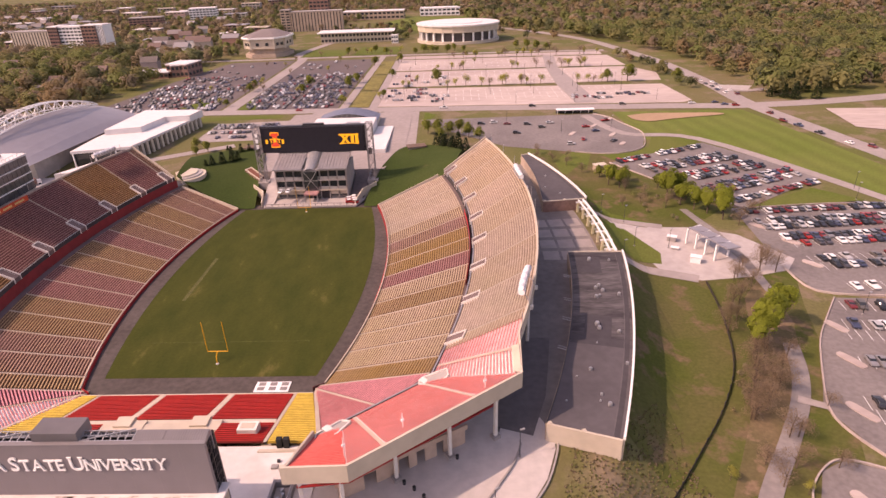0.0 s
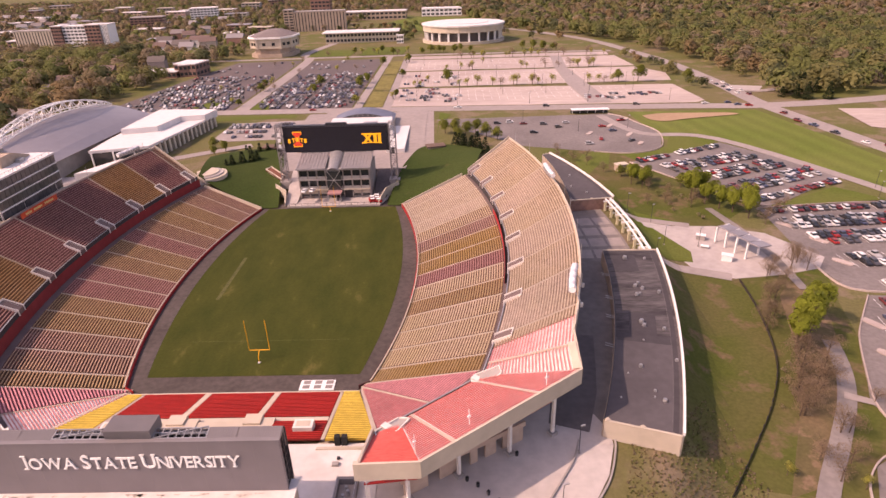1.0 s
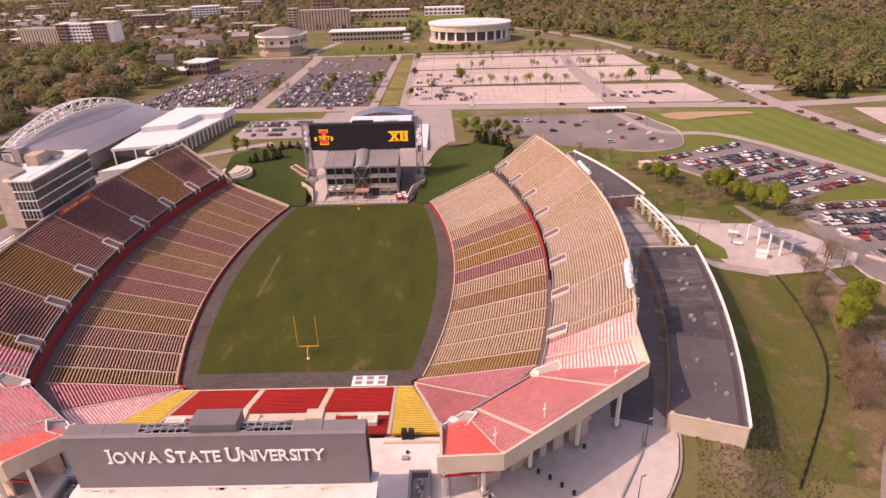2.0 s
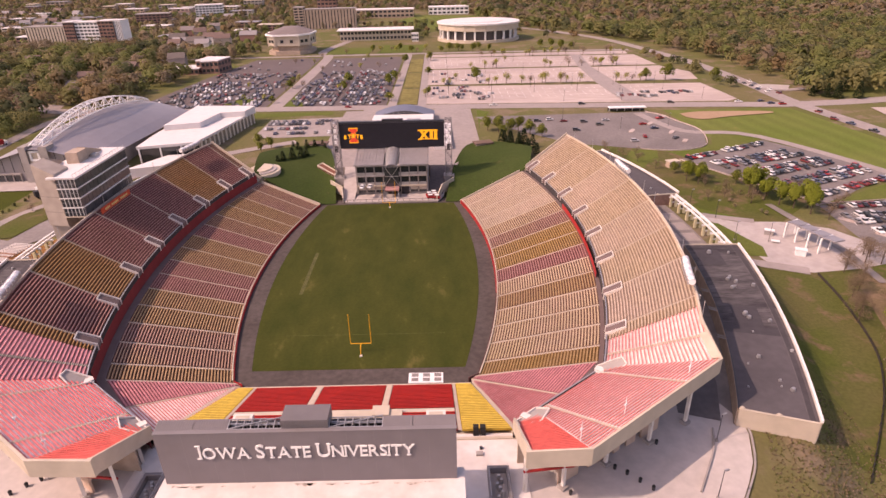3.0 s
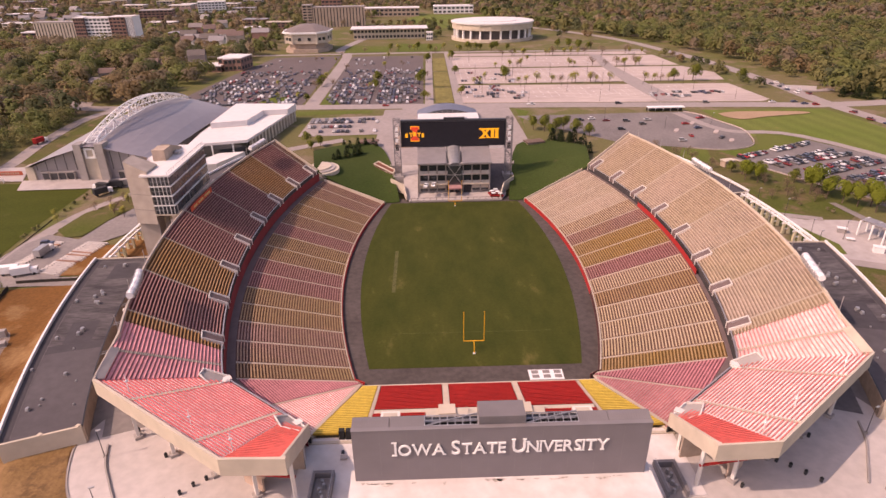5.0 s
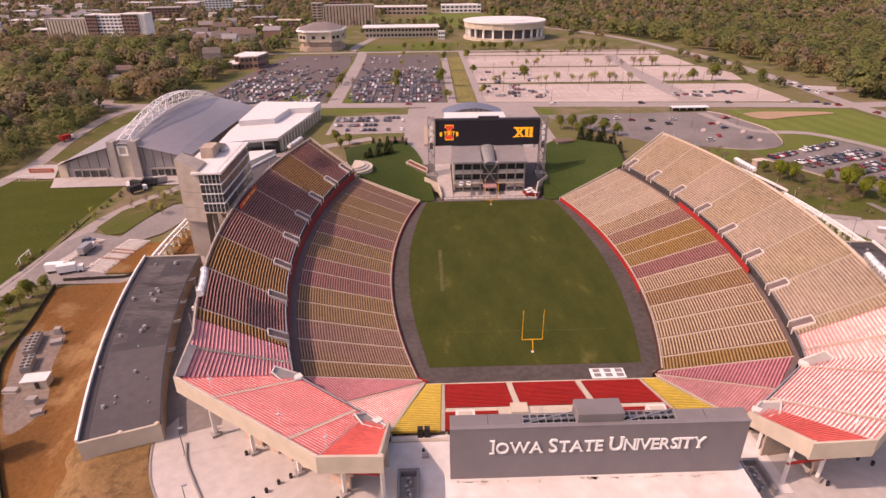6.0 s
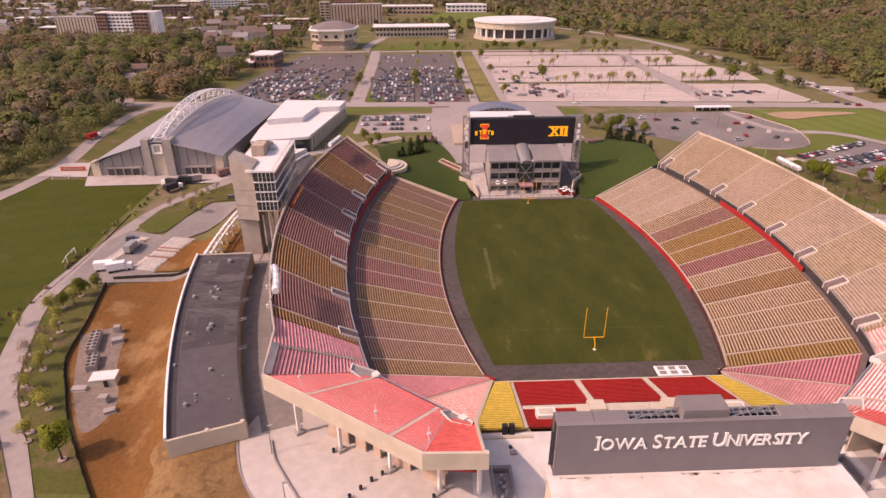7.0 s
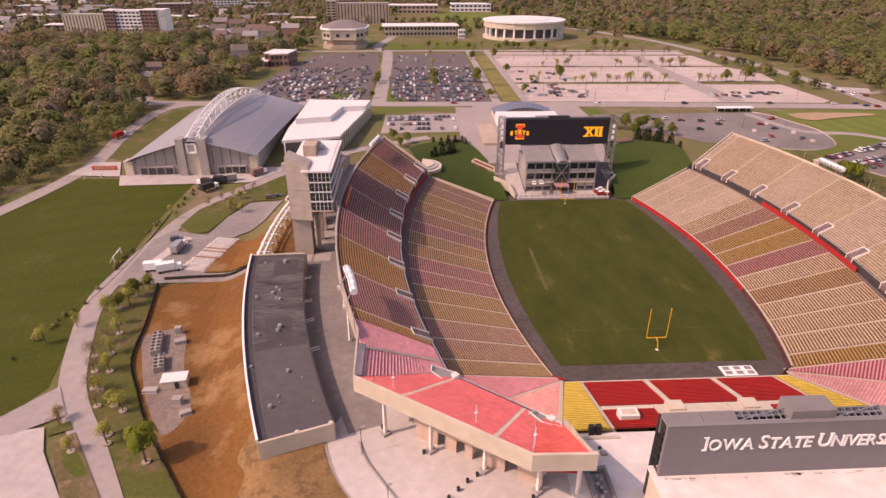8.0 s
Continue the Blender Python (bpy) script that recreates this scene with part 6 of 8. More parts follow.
lay("sand_infield", smooth_line([(176, 236), (190, 240), (214, 239), (232, 237), (234, 233), (214, 229), (200, 226), (186, 222), (178, 227), (176, 236)], 4)[:-1], mat("sand_infield_soil", (0.36, 0.24, 0.15), 0.95, 0.1), "sandy worn strip on the lawn", "ground")
lay("pale_field", [(300, 240), (360, 236), (352, 170), (296, 200)], PALELOT, "pale bare lot beyond the road", "ground")
lay("plaza_2", [(-170, -31), (-158, -29), (-154, -37), (-144, -50), (-120, -80), (-200, -80), (-200, -40)], CONCRETE, "pale concrete drive", "pavement")
lay("brown_bed", [(-154, -34), (-150, -31), (-136, -50), (-126, -64), (-134, -64), (-144, -50)], BROWNSCRUB, "bare brown bed beside the drive", "ground")
lay("lawn_10", [(-152, -35), (-150, -33), (-141, -44), (-143, -45), (-147, -42)], DRYLAWN, "small grass bed beside the path", "lawn")
lay("lawn_11", [(-157, -30), (-153, -27), (-151, -30), (-156, -32)], DRYLAWN, "small grass bed at the fork", "lawn")
lay("drive_1", [(-162, -14), (-155, -25), (-164, -31), (-185, -36), (-185, -30), (-172, -27)], PATHC, "paved drive joining the path", "road")
lay("arena_apron", [(-206, 128), (-146, 130), (-130, 150), (-146, 150), (-215, 140), (-236, 142), (-232, 160), (-218, 160)], CONCRETE, "pale concrete apron in front of the arena", "pavement")


def lot_kerb(pts, label="pale concrete kerb along the lot"):
    ln = smooth_line(pts, 4)
    z = [ground_z(*p) for p in ln]
    setting("kerb", Mesh().wall(ln, [v - 0.1 for v in z], [v + 0.62 for v in z], 0.35), PALELOT, label, "kerb")


for pts in ([(156, 243), (164, 234), (168, 222), (175, 204), (174, 190), (169, 175), (160, 168), (147, 166), (132, 170)], [(187, 24), (178, 12), (171, 2), (164, -12), (158, -26), (158, -34), (162, -43)],
            [(181, 44), (184, 28), (205, 24)], [(184, 92), (187, 93.5), (223, 96.5), (248, 96)], [(146, 152), (178, 104), (190, 94)], [(138, -60), (141, -52), (146, -46), (152, -43), (160, -46)]):
    lot_kerb(pts)


def islands():
    for x, y, l, a in ((179, 8, 7, -62), (174, -8, 8, -62), (165, -28, 8, -62), (187, 77, 7, -50), (193, 63, 7, -50), (192, 46, 7, -50), (150, -54, 6, -70), (136, 202, 8, 60), (151, 216, 8, 60), (158, 198, 8, 60), (164, 230, 7, 60), (160, 182, 6, 60)):
        n = 12
        c, s = math.cos(radians(a)), math.sin(radians(a))
        poly = []
        for i in range(n):
            t = 2 * math.pi * i / n
            u, v = math.cos(t), math.sin(t)
            u = math.copysign(abs(u) ** 0.5, u) * l / 2
            v = math.copysign(abs(v) ** 0.7, v) * 1.3
            poly.append((x + c * u - s * v, y + s * u + c * v))
        z = ground_z(x, y)
        setting("kerb_island", Mesh().prism(poly, z - 0.2, z + 0.48), PALELOT, "pale kerbed island in the parking lot", "kerb")


islands()


def stall_lines():
    m = Mesh()

    def row(a, b, depth=5.2, pitch=2.75):
        A, B = Vector(a), Vector(b)
        d = (B - A).normalized()
        n = Vector((-d.y, d.x)) * depth / 2
        for i in range(int((B - A).length / pitch) + 1):
            p = A + d * (pitch * i)
            q = [p - n - d * 0.07, p - n + d * 0.07, p + n + d * 0.07, p + n - d * 0.07]
            m.quad(*[(c.x, c.y, ground_z(c.x, c.y) + 0.335) for c in q])
    for a, b in (((187, 90), (248, 93)), ((187, 80), (246, 84)), ((188, 75), (246, 79)), ((191, 66), (246, 70)), ((193, 61), (246, 65)), ((193, 49), (246, 53)), ((195, 44), (246, 48)), ((196, 30), (240, 32)),
                 ((187, 19), (212, 16)), ((182, 9), (210, 5)), ((180, 4), (208, 0)), ((176, -9), (200, -13)), ((168, -25), (190, -29)), ((168, -30), (190, -34))):
        row(a, b)
    for y in (296, 308, 322, 356, 372, 388, 402, 434, 450, 466):
        row((18, y), (190, y), 9.0, 5.6)
    setting("stall_line", m, WHITE, "painted white stall lines on the lots", "marking")


stall_lines()


def line_fence(pts, h, label, step=3.0, mat_=None):
    ln = smooth_line(pts, 5)
    f = thing("fence", label, "fence", (*ln[0], ground_z(*ln[0])), "fences")
    zs = [ground_z(*p) for p in ln]
    part("mesh_panel", Mesh().wall(ln, [z + 0.05 for z in zs], [z + h for z in zs], 0.08), mat_ or DARKSTEEL, f)
    d = 0.0
    for p, q in zip(ln, ln[1:]):
        d += (Vector(q) - Vector(p)).length
        if d >= step:
            d = 0.0
            z = ground_z(*q)
            part("post", Mesh().obox(q[0], q[1], 0.22, 0.22, z, z + h + 0.25), DARKSTEEL, f)


MESHF = mat("dark_fence_fabric", (0.045, 0.038, 0.03), 0.9, 0.2, 1.5, 0.2)
line_fence([(151.5, 35), (149, 15), (143, -8), (134, -25), (123, -40), (112, -54)], 1.0, "low dark fence along the lawn edge", 3.0, MESHF)
line_fence([(-156, 38), (-151, 14), (-148, -4), (-141, -18), (-133, -32), (-118, -53)], 1.5, "dark construction fence round the dirt yard", 3.0, MESHF)
line_fence([(-172, 100), (-172, 57), (-174.5, 27)], 0.35, "thin dark fence beside the pitch", 4.0, MESHF)
line_fence([(-155, 41), (-140, 42), (-127, 42)], 1.5, "dark fence at the end of the dirt yard", 3.0, MESHF)


# ---- buildings round the bowl ----
def arena():
    b = thing("arena", "grey metal-roofed arena with a white arched truss along its ridge", "building", (-174, 190, 6))
    ys = [141 + i * 10.6 for i in range(11)]

    def ridge(y):
        return 23.5 + 6.0 * math.sin(math.pi * (y - 141) / 106)
    rows = []
    for y in ys:
        row = []
        for i in range(13):
            t = i / 12
            xe = -145 + 7 * (y - 141) / 106
            x = -207 + (xe + 207) * t
            xr = -174 + 9 * (y - 141) / 106
            u = (x + 207) / (xr + 207) if x < xr else (xe - x) / (xe - xr)
            e = 13.0 if x < xr else 15.5
            row.append((x, y, e + (ridge(y) - e) * (u ** 0.85)))
        rows.append(row)
    part("roof", Mesh().grid(rows), ZINC, b, "grey standing-seam roof")
    part("roof_edge", Mesh().grid([[(x, y - 1.2, z + 0.1) for x, y, z in rows[0]], [(x, y, z + 0.25) for x, y, z in rows[0]], [(x, y + 0.5, z + 0.3) for x, y, z in rows[0]]]), ZINC, b)
    front = [(-205, 4.5, 13.0), (-181, 4.5, 22.0)], [(-168, 4.5, 22.6), (-146.5, 4.5, 15.5)]
    for (a, c) in front:
        part("front_wall", Mesh().prism([(a[0], 142), (c[0], 142), (c[0], 142.6), (a[0], 142.6)], 3.5, [a[2], c[2], c[2], a[2]]), ZINC, b)
        for i in range(5):
            x = a[0] + (c[0] - a[0]) * (i + 0.5) / 5
            part("panel_joint", Mesh().box(x - 0.12, x + 0.12, 141.9, 142.0, 11, a[2] + (c[2] - a[2]) * (i + 0.5) / 5), DARKSTEEL, b)
        x0, x1 = a[0] + 4, c[0] - 4
        for i in range(4):
            xa, xb = x0 + (x1 - x0) * i / 4, x0 + (x1 - x0) * (i + 1) / 4
            part("window", Mesh().box(xa + 0.3, xb - 0.3, 141.4, 141.8, 5.0, 9.8), GLASS, b)
            part("window_frame", Mesh().box(xb - 0.2, xb + 0.2, 140.8, 142.0, 4.5, 10.4), GREYCONC, b)
        part("window_head", Mesh().box(x0, x1, 140.8, 142.0, 9.9, 10.5), GREYCONC, b)
    part("end_pier", Mesh().box(-208, -204, 141.2, 146, 3.5, 13.2), CREAM, b)
    part("end_pier", Mesh().box(-148.5, -144.8, 141.2, 146, 3.5, 15.4), CREAM, b)
    for x0, x1 in ((-181.5, -178.0), (-171.5, -167.5)):
        part("centre_pier", Mesh().box(x0, x1, 139.6, 146, 3.5, 24.2), GREYCONC, b)
    part("centre_panel", Mesh().box(-178, -171.5, 141, 143, 3.5, 21.5), CREAM, b)
    for x in (-177.2, -173.2):
        part("emblem_bar", Mesh().box(x, x + 0.9, 140.4, 141, 17, 22), WHITE, b)
    for z in (17, 21.2):
        part("emblem_bar", Mesh().box(-177.2, -172.3, 140.35, 140.9, z, z + 0.9), WHITE, b)
    part("side_wall", Mesh().box(-145.8, -145.2, 146, 247, 4, 15.4), GREYCONC, b)
    part("side_wall", Mesh().box(-206.8, -206.2, 146, 247, 4, 12.9), GREYCONC, b)
    part("back_wall", Mesh().prism([(-206.5, 246.4), (-165, 246.4), (-145.4, 246.4), (-145.4, 247), (-165, 247), (-206.5, 247)], 6, [12.9, 23.4, 15.3, 15.3, 23.4, 12.9]), GREYCONC, b)
    # arched box truss
    m = Mesh()
    n = 26
    top, bot = [], []
    for i in range(n + 1):
        t = i / n
        y = 142 + 100 * t
        xr = -174 + 9 * t
        zb = ridge(y) + 0.4
        zt = zb + 0.6 + 4.4 * math.sin(math.pi * t) ** 0.7
        top.append(((xr - 2.2, y, zt), (xr + 2.2, y, zt)))
        bot.append(((xr - 3.4, y, zb), (xr + 3.4, y, zb)))
    for i in range(n):
        for s in (0, 1):
            m.tube(top[i][s], top[i + 1][s], 0.32, k=5)
            m.tube(bot[i][s], bot[i + 1][s], 0.32, k=5)
            m.tube(bot[i][s], top[i + 1][s] if i % 2 == 0 else top[i][s], 0.2, k=4)
            m.tube(bot[i + 1][s], top[i][s] if i % 2 else top[i + 1][s], 0.2, k=4)
        m.tube(top[i][0], top[i][1], 0.18, k=4)
        m.tube(top[i][0], top[i + 1][1], 0.16, k=4)
    part("arch_truss", m, WHITE, b, "white tubular arched truss")


arena()


def pitch_sign():
    b = thing("pitch_sign", "long red sign wall with pale lettering bars behind the goal", "sign", (-221, 148.5, 6.6))
    z = ground_z(-221, 148.5)
    part("panel", Mesh().obox(-221, 148.5, 12, 0.4, z + 0.6, z + 2.6, 0), mat("orange_sign", (0.46, 0.10, 0.05), 0.7), b)
    for i in range(8):
        part("letter_bar", Mesh().box(-225.6 + i * 1.2, -224.9 + i * 1.2, 148.22, 148.3, z + 1.1, z + 2.1), TANBRICK, b)
    for x in (-226.5, -221, -215.5):
        part("post", Mesh().box(x - 0.15, x + 0.15, 148.7, 149.0, z - 0.1, z + 2.6), DARKSTEEL, b)


pitch_sign()


def fin_building():
    b = thing("fieldhouse", "white-roofed fieldhouse with a row of white vertical fins", "building", (-116, 205, 7))
    poly = [(-136, 166), (-109, 173), (-96.5, 242), (-134, 246), (-137, 190)]
    part("wall", Mesh().prism(poly, 3, 14.6), GLASS, b, "dark glazed wall")
    part("roof", Mesh().prism([(-137, 164.5), (-108, 172), (-95.6, 243), (-135, 247), (-138, 190)], 14.6, 16.0), WHITEROOF, b)
    part("upper_roof", Mesh().prism([(-135, 197), (-116, 202), (-112, 226), (-97.5, 228), (-95.5, 243.5), (-134, 246.5)], 15.9, 19.2), WHITEROOF, b)
    n = 15
    for i in range(n):
        t = (i + 0.5) / n
        x, y = lerp((-108.6, 175), (-96.2, 240), t)
        part("fin", Mesh().obox(x + 0.5, y, 1.5, 1.9, 5, 15.2, -10), CREAM, b)
    part("low_roof", Mesh().prism([(-134, 143), (-118, 148), (-109, 168), (-122, 166)], 4, 10.8), WHITEROOF, b)
    for t in (0.2, 0.5, 0.8):
        x, y = lerp((-142.5, 163), (-109, 173), t)
        part("column", Mesh().obox(x, y - 0.5, 0.6, 0.6, 4, 14.6), WHITE, b)


fin_building()


def north_hall():
    b = thing("hall", "low hall with a white front and a blue-grey arched roof", "building", (1, 225, 8))
    rows = []
    for y in (228, 246):
        rows.append([(-18 + 38 * i / 12, y, 12.8 + 4.4 * math.sin(math.pi * i / 12)) for i in range(13)])
    part("arched_roof", Mesh().grid(rows), mat("blue_grey_metal", (0.17, 0.18, 0.23), 0.5, 0.1, 0.3, 0.1, metal=0.3), b)
    part("gable", flat_shape([(-18 + 38 * i / 12, 12.8 + 4.4 * math.sin(math.pi * i / 12)) for i in range(13)], 228.2, 0, 0.4), GLASS, b)
    for i in range(1, 12):
        x = -18 + 38 * i / 12
        part("seam", Mesh().box(x - 0.08, x + 0.08, 227.9, 228.2, 12.6, 12.6 + 4.3 * math.sin(math.pi * i / 12)), ZINC, b)
    part("front_roof", Mesh().box(-17.5, 19.5, 206, 227.8, 6, 15.0), WHITEROOF, b)
    part("body", Mesh().box(-17.5, 19.5, 228.5, 245, 6, 12.6), CREAM, b)
    part("wing_roof", Mesh().box(20, 30, 176, 226, 5, 9.6), WHITEROOF, b)
    part("wing_roof", Mesh().box(-30, -20, 180, 222, 5, 9.0), TANBRICK, b)
    part("roof_unit", Mesh().box(4, 12, 208, 211, 15.0, 16.6), STEEL, b)


north_hall()


def entrance_gate():
    for i in range(4):
        x, y = 154.6 + 1.75 * i, 63.5 - 4.6 * i
        g = thing("gate_canopy", "grey gate canopy on pale steel portal frames", "canopy", (x, y, base_z(y)), "gate canopies")
        z0 = base_z(y)
        ux, uy = 0.88, 0.47
        a, c = (x, y), (x + 6.6 * ux, y + 6.6 * uy)
        d = (2.0, -4.2)
        part("canopy", Mesh().prism([a, c, (c[0] + d[0], c[1] + d[1]), (a[0] + d[0], a[1] + d[1])], [z0 + 6.4, z0 + 5.6, z0 + 5.6, z0 + 6.4], [z0 + 6.8, z0 + 6.0, z0 + 6.0, z0 + 6.8]), ZINC, g)
        for p in (a, c):
            part("post", Mesh().obox(p[0], p[1], 0.7, 0.5, z0 - 0.1, z0 + 5.9, 28), WHITE, g)
        part("crossbeam", Mesh().wall([a, c], z0 + 5.6, z0 + 6.2, 0.4), WHITE, g)
    for x, y, w, d, h, c in ((153, 49, 3.4, 2.0, 2.4, WHITE), (150, 66, 3.0, 1.8, 2.0, GREYCONC), (149, 59, 2.4, 1.2, 0.9, GREYCONC)):
        k = thing("kiosk", "small pale ticket kiosk on the entrance plaza", "kiosk", (x, y, base_z(y)), "kiosks")
        part("body", Mesh().obox(x, y, w, d, base_z(y), base_z(y) + h, -25), c, k)
        part("roof", Mesh().obox(x, y, w + 0.5, d + 0.5, base_z(y) + h, base_z(y) + h + 0.2, -25), WHITE, k)
    bx = thing("shelter", "small tan brick shelter beside the parking lot", "shelter", (139, 142, base_z(142)))
    part("wall", Mesh().obox(139, 142, 5.5, 3.6, base_z(142) - 0.2, base_z(142) + 3, 15), TANBRICK, bx)
    part("roof", Mesh().obox(139, 142, 6.2, 4.2, base_z(142) + 3, base_z(142) + 3.4, 15), CREAM, bx)
    bs = thing("bus_shelter", "long white bus shelter by the lot", "shelter", (145, 245.5, base_z(245.5)))
    part("roof", Mesh().box(133, 157, 243.5, 247.5, base_z(236) + 2.8, base_z(236) + 3.4), WHITE, bs)
    for x in range(134, 158, 5):
        part("post", Mesh().box(x - 0.15, x + 0.15, 246.5, 246.8, base_z(236), base_z(236) + 2.8), WHITE, bs)
    part("back_wall", Mesh().box(133, 157, 247.2, 247.4, base_z(236), base_z(236) + 2.8), GLASS, bs)


entrance_gate()


# ---- campus beyond ----
def block(name, label, cx, cy, w, d, h, wall, ang=0.0, floors=3, bays=8, roof=None, z0=9.9, over=0.6, vertical=False):
    b = thing(name, label, "building", (cx, cy, z0))
    c, s = math.cos(radians(ang)), math.sin(radians(ang))

    def at(u, v):
        return cx + c * u - s * v, cy + s * u + c * v
    part("wall", Mesh().obox(cx, cy, w, d, z0 - 1, z0 + h, ang), wall, b)
    part("roof", Mesh().obox(cx, cy, w + over, d + over, z0 + h, z0 + h + 0.8, ang), roof or WHITEROOF, b)
    fh = h / floors
    if vertical:
        for i in range(bays):
            u = -w / 2 + w * (i + 0.5) / bays
            x, y = at(u, -d / 2 - 0.05)
            part("window", Mesh().obox(x, y, w / bays * 0.26, 0.3, z0 + 0.5, z0 + h - 0.8, ang), GLASS, b)
    else:
        for f in range(floors):
            for i in range(bays):
                u = -w / 2 + w * (i + 0.5) / bays
                x, y = at(u, -d / 2 - 0.05)
                part("window", Mesh().obox(x, y, w / bays * 0.7, 0.3, z0 + f * fh + fh * 0.3, z0 + f * fh + fh * 0.8, ang), GLASS, b)
            if d > 12 and name != "campus_building":
                for i in range(4):
                    for sgn in (-1, 1):
                        x, y = at(sgn * (w / 2 + 0.05), -d / 2 + d * (i + 0.5) / 4)
                        part("window", Mesh().obox(x, y, 0.3, d / 4 * 0.6, z0 + f * fh + fh * 0.3, z0 + f * fh + fh * 0.8, ang), GLASS, b)
    return b


def coliseum():
    b = thing("coliseum", "round white-roofed coliseum on tall piers", "building", (71, 632, 9.9))
    cx, cy, n = 71.0, 632.0, 24

    def ngon(rx, ry):
        return [(cx + rx * math.cos(2 * math.pi * i / n + 0.13), cy + ry * math.sin(2 * math.pi * i / n + 0.13)) for i in range(n)]
    part("drum", Mesh().prism(ngon(43, 38), 9, 24), mat("shaded_glazing", (0.10, 0.085, 0.085), 0.4, 0.2, 0.2, 0.1), b)
    part("roof_band", Mesh().prism(ngon(49, 43), 23, 29.5), CREAM, b)
    part("roof", Mesh().prism(ngon(50.5, 44.5), 29.5, 31.2), WHITEROOF, b)
    part("roof_crown", Mesh().prism(ngon(30, 26), 31.2, 31.8), WHITEROOF, b)
    part("base", Mesh().prism(ngon(50, 44), 8.5, 13), CREAM, b)
    for i in range(n):
        a = 2 * math.pi * i / n + 0.13
        part("pier", Mesh().obox(cx + 46.5 * math.cos(a), cy + 40.5 * math.sin(a), 1.9, 1.9, 13, 23, math.degrees(a)), WHITE, b)


def auditorium():
    b = thing("auditorium", "faceted concrete auditorium with a brown-grey sloping roof", "building", (-140, 553, 9.9))
    cx, cy = -140.0, 553.0
    p = [(0.92 * x, 0.92 * y) for x, y in ((-24, -14), (-14, -24), (14, -24), (24, -12), (26, 14), (16, 28), (-16, 28), (-26, 14))]
    part("base", Mesh().prism([(cx + x * 1.02, cy + y * 1.02) for x, y in p], 9, 14), TANBRICK, b)
    part("glazed_band", Mesh().prism([(cx + x * 0.84, cy + y * 0.84) for x, y in p], 14, 19.5), TANBRICK, b)
    for i in range(8):
        j = (i + 1) % 8
        for t in (0.3, 0.7):
            wx, wy = lerp(p[i], p[j], t)
            part("window", Mesh().obox(cx + wx * 1.005, cy + wy * 1.005, 3.4, 0.8, 22.5, 25.5, math.degrees(math.atan2(p[j][1] - p[i][1], p[j][0] - p[i][0]))), GLASS, b)
    part("upper", Mesh().prism([(cx + x, cy + y) for x, y in p], 19.5, 29.5), CREAM, b)
    part("roof", Mesh().prism([(cx + x * 1.1, cy + y * 1.1) for x, y in p], 29.5, 31.2), WHITE, b)
    m = Mesh()
    q = [(cx + x * 1.05, cy + y * 1.05) for x, y in p]
    for i in range(8):
        j = (i + 1) % 8
        m.quad((*q[i], 31.2), (*q[j], 31.2), (cx + (q[j][0] - cx) * 0.35, cy + 8 + (q[j][1] - cy) * 0.3, 36.5), (cx + (q[i][0] - cx) * 0.35, cy + 8 + (q[i][1] - cy) * 0.3, 36.5))
    m.quad(*[(cx + (x - cx) * 0.35, cy + 8 + (y - cy) * 0.3, 36.5) for x, y in q])
    part("roof_cone", m, mat("brown_grey_roof", (0.20, 0.165, 0.155), 0.9), b)
    for i in range(8):
        part("fin", Mesh().obox(cx + p[i][0] * 1.0, cy + p[i][1] * 1.0, 1.8, 1.8, 19, 29.5), CREAM, b)


coliseum()
auditorium()
block("conference_centre", "long low conference centre with a white roof slab", -56, 654, 88, 26, 12.0, CREAM, 2, 2, 20, WHITEROOF, over=7)
block("residence_tower", "long tan residence block with vertical window strips", -136, 800, 74, 18, 27, TANBRICK, 4, 8, 16, GREYCONC, vertical=True)
block("plain_tower", "plain tan tower beside the residence block", -181, 797, 14, 18, 30, TANBRICK, 4, 8, 2, GREYCONC)
block("far_hall", "far white-roofed hall among trees", -72, 960, 104, 30, 13, TANBRICK, 0, 2, 14)
block("dormitory", "striped tan and brown dormitory block", -433.5, 602, 47, 16, 29, CREAM, -3, 9, 13, GREYCONC, vertical=True)
block("dormitory", "brown brick dormitory wing", -404, 602, 12, 19, 33.5, BRICK, -3, 9, 4, WHITEROOF)
block("dormitory", "white dormitory block with rows of windows", -384, 602, 28, 16, 33, WHITE, -3, 9, 6, WHITEROOF)
block("dormitory", "brown brick dormitory wing", -361, 602, 18, 19, 34, BRICK, -3, 9, 4, WHITEROOF)
block("dormitory", "white and brown striped dormitory end", -347.5, 602, 9, 18, 34, WHITE, -3, 9, 5, WHITEROOF, vertical=True)
block("school_building", "low brick building with white flat roof", -189, 434, 15, 18, 10.5, BRICK, 10, 2, 4, WHITEROOF)
block("school_building", "low wing of the brick building with a white flat roof", -212, 431, 30, 20, 5, BRICK, 0, 1, 7, WHITEROOF)
block("school_building", "low brick wing with white flat roof", -188, 438, 22, 24, 11, BRICK, -10, 2, 5, WHITEROOF)
block("far_block", "far pale block on the skyline", -385, 1005, 46, 30, 24, WHITE, 14, 6, 8)
block("far_block", "far brown block on the skyline", -440, 900, 50, 26, 19, BRICK, 10, 5, 8, GREYCONC)
block("far_block", "far dark tower on the skyline", -175, 1010, 34, 24, 48, BRICK, 0, 8, 5, GREYCONC)
block("far_block", "far pale hall among trees", 40, 1000, 70, 30, 12, WHITE, 0, 2, 9)
block("small_pavilion", "small white pavilion by the walk", -6, 626, 8, 6, 9, WHITE, 0, 2, 3)
rng = random.Random(19)
CAMPUS = []
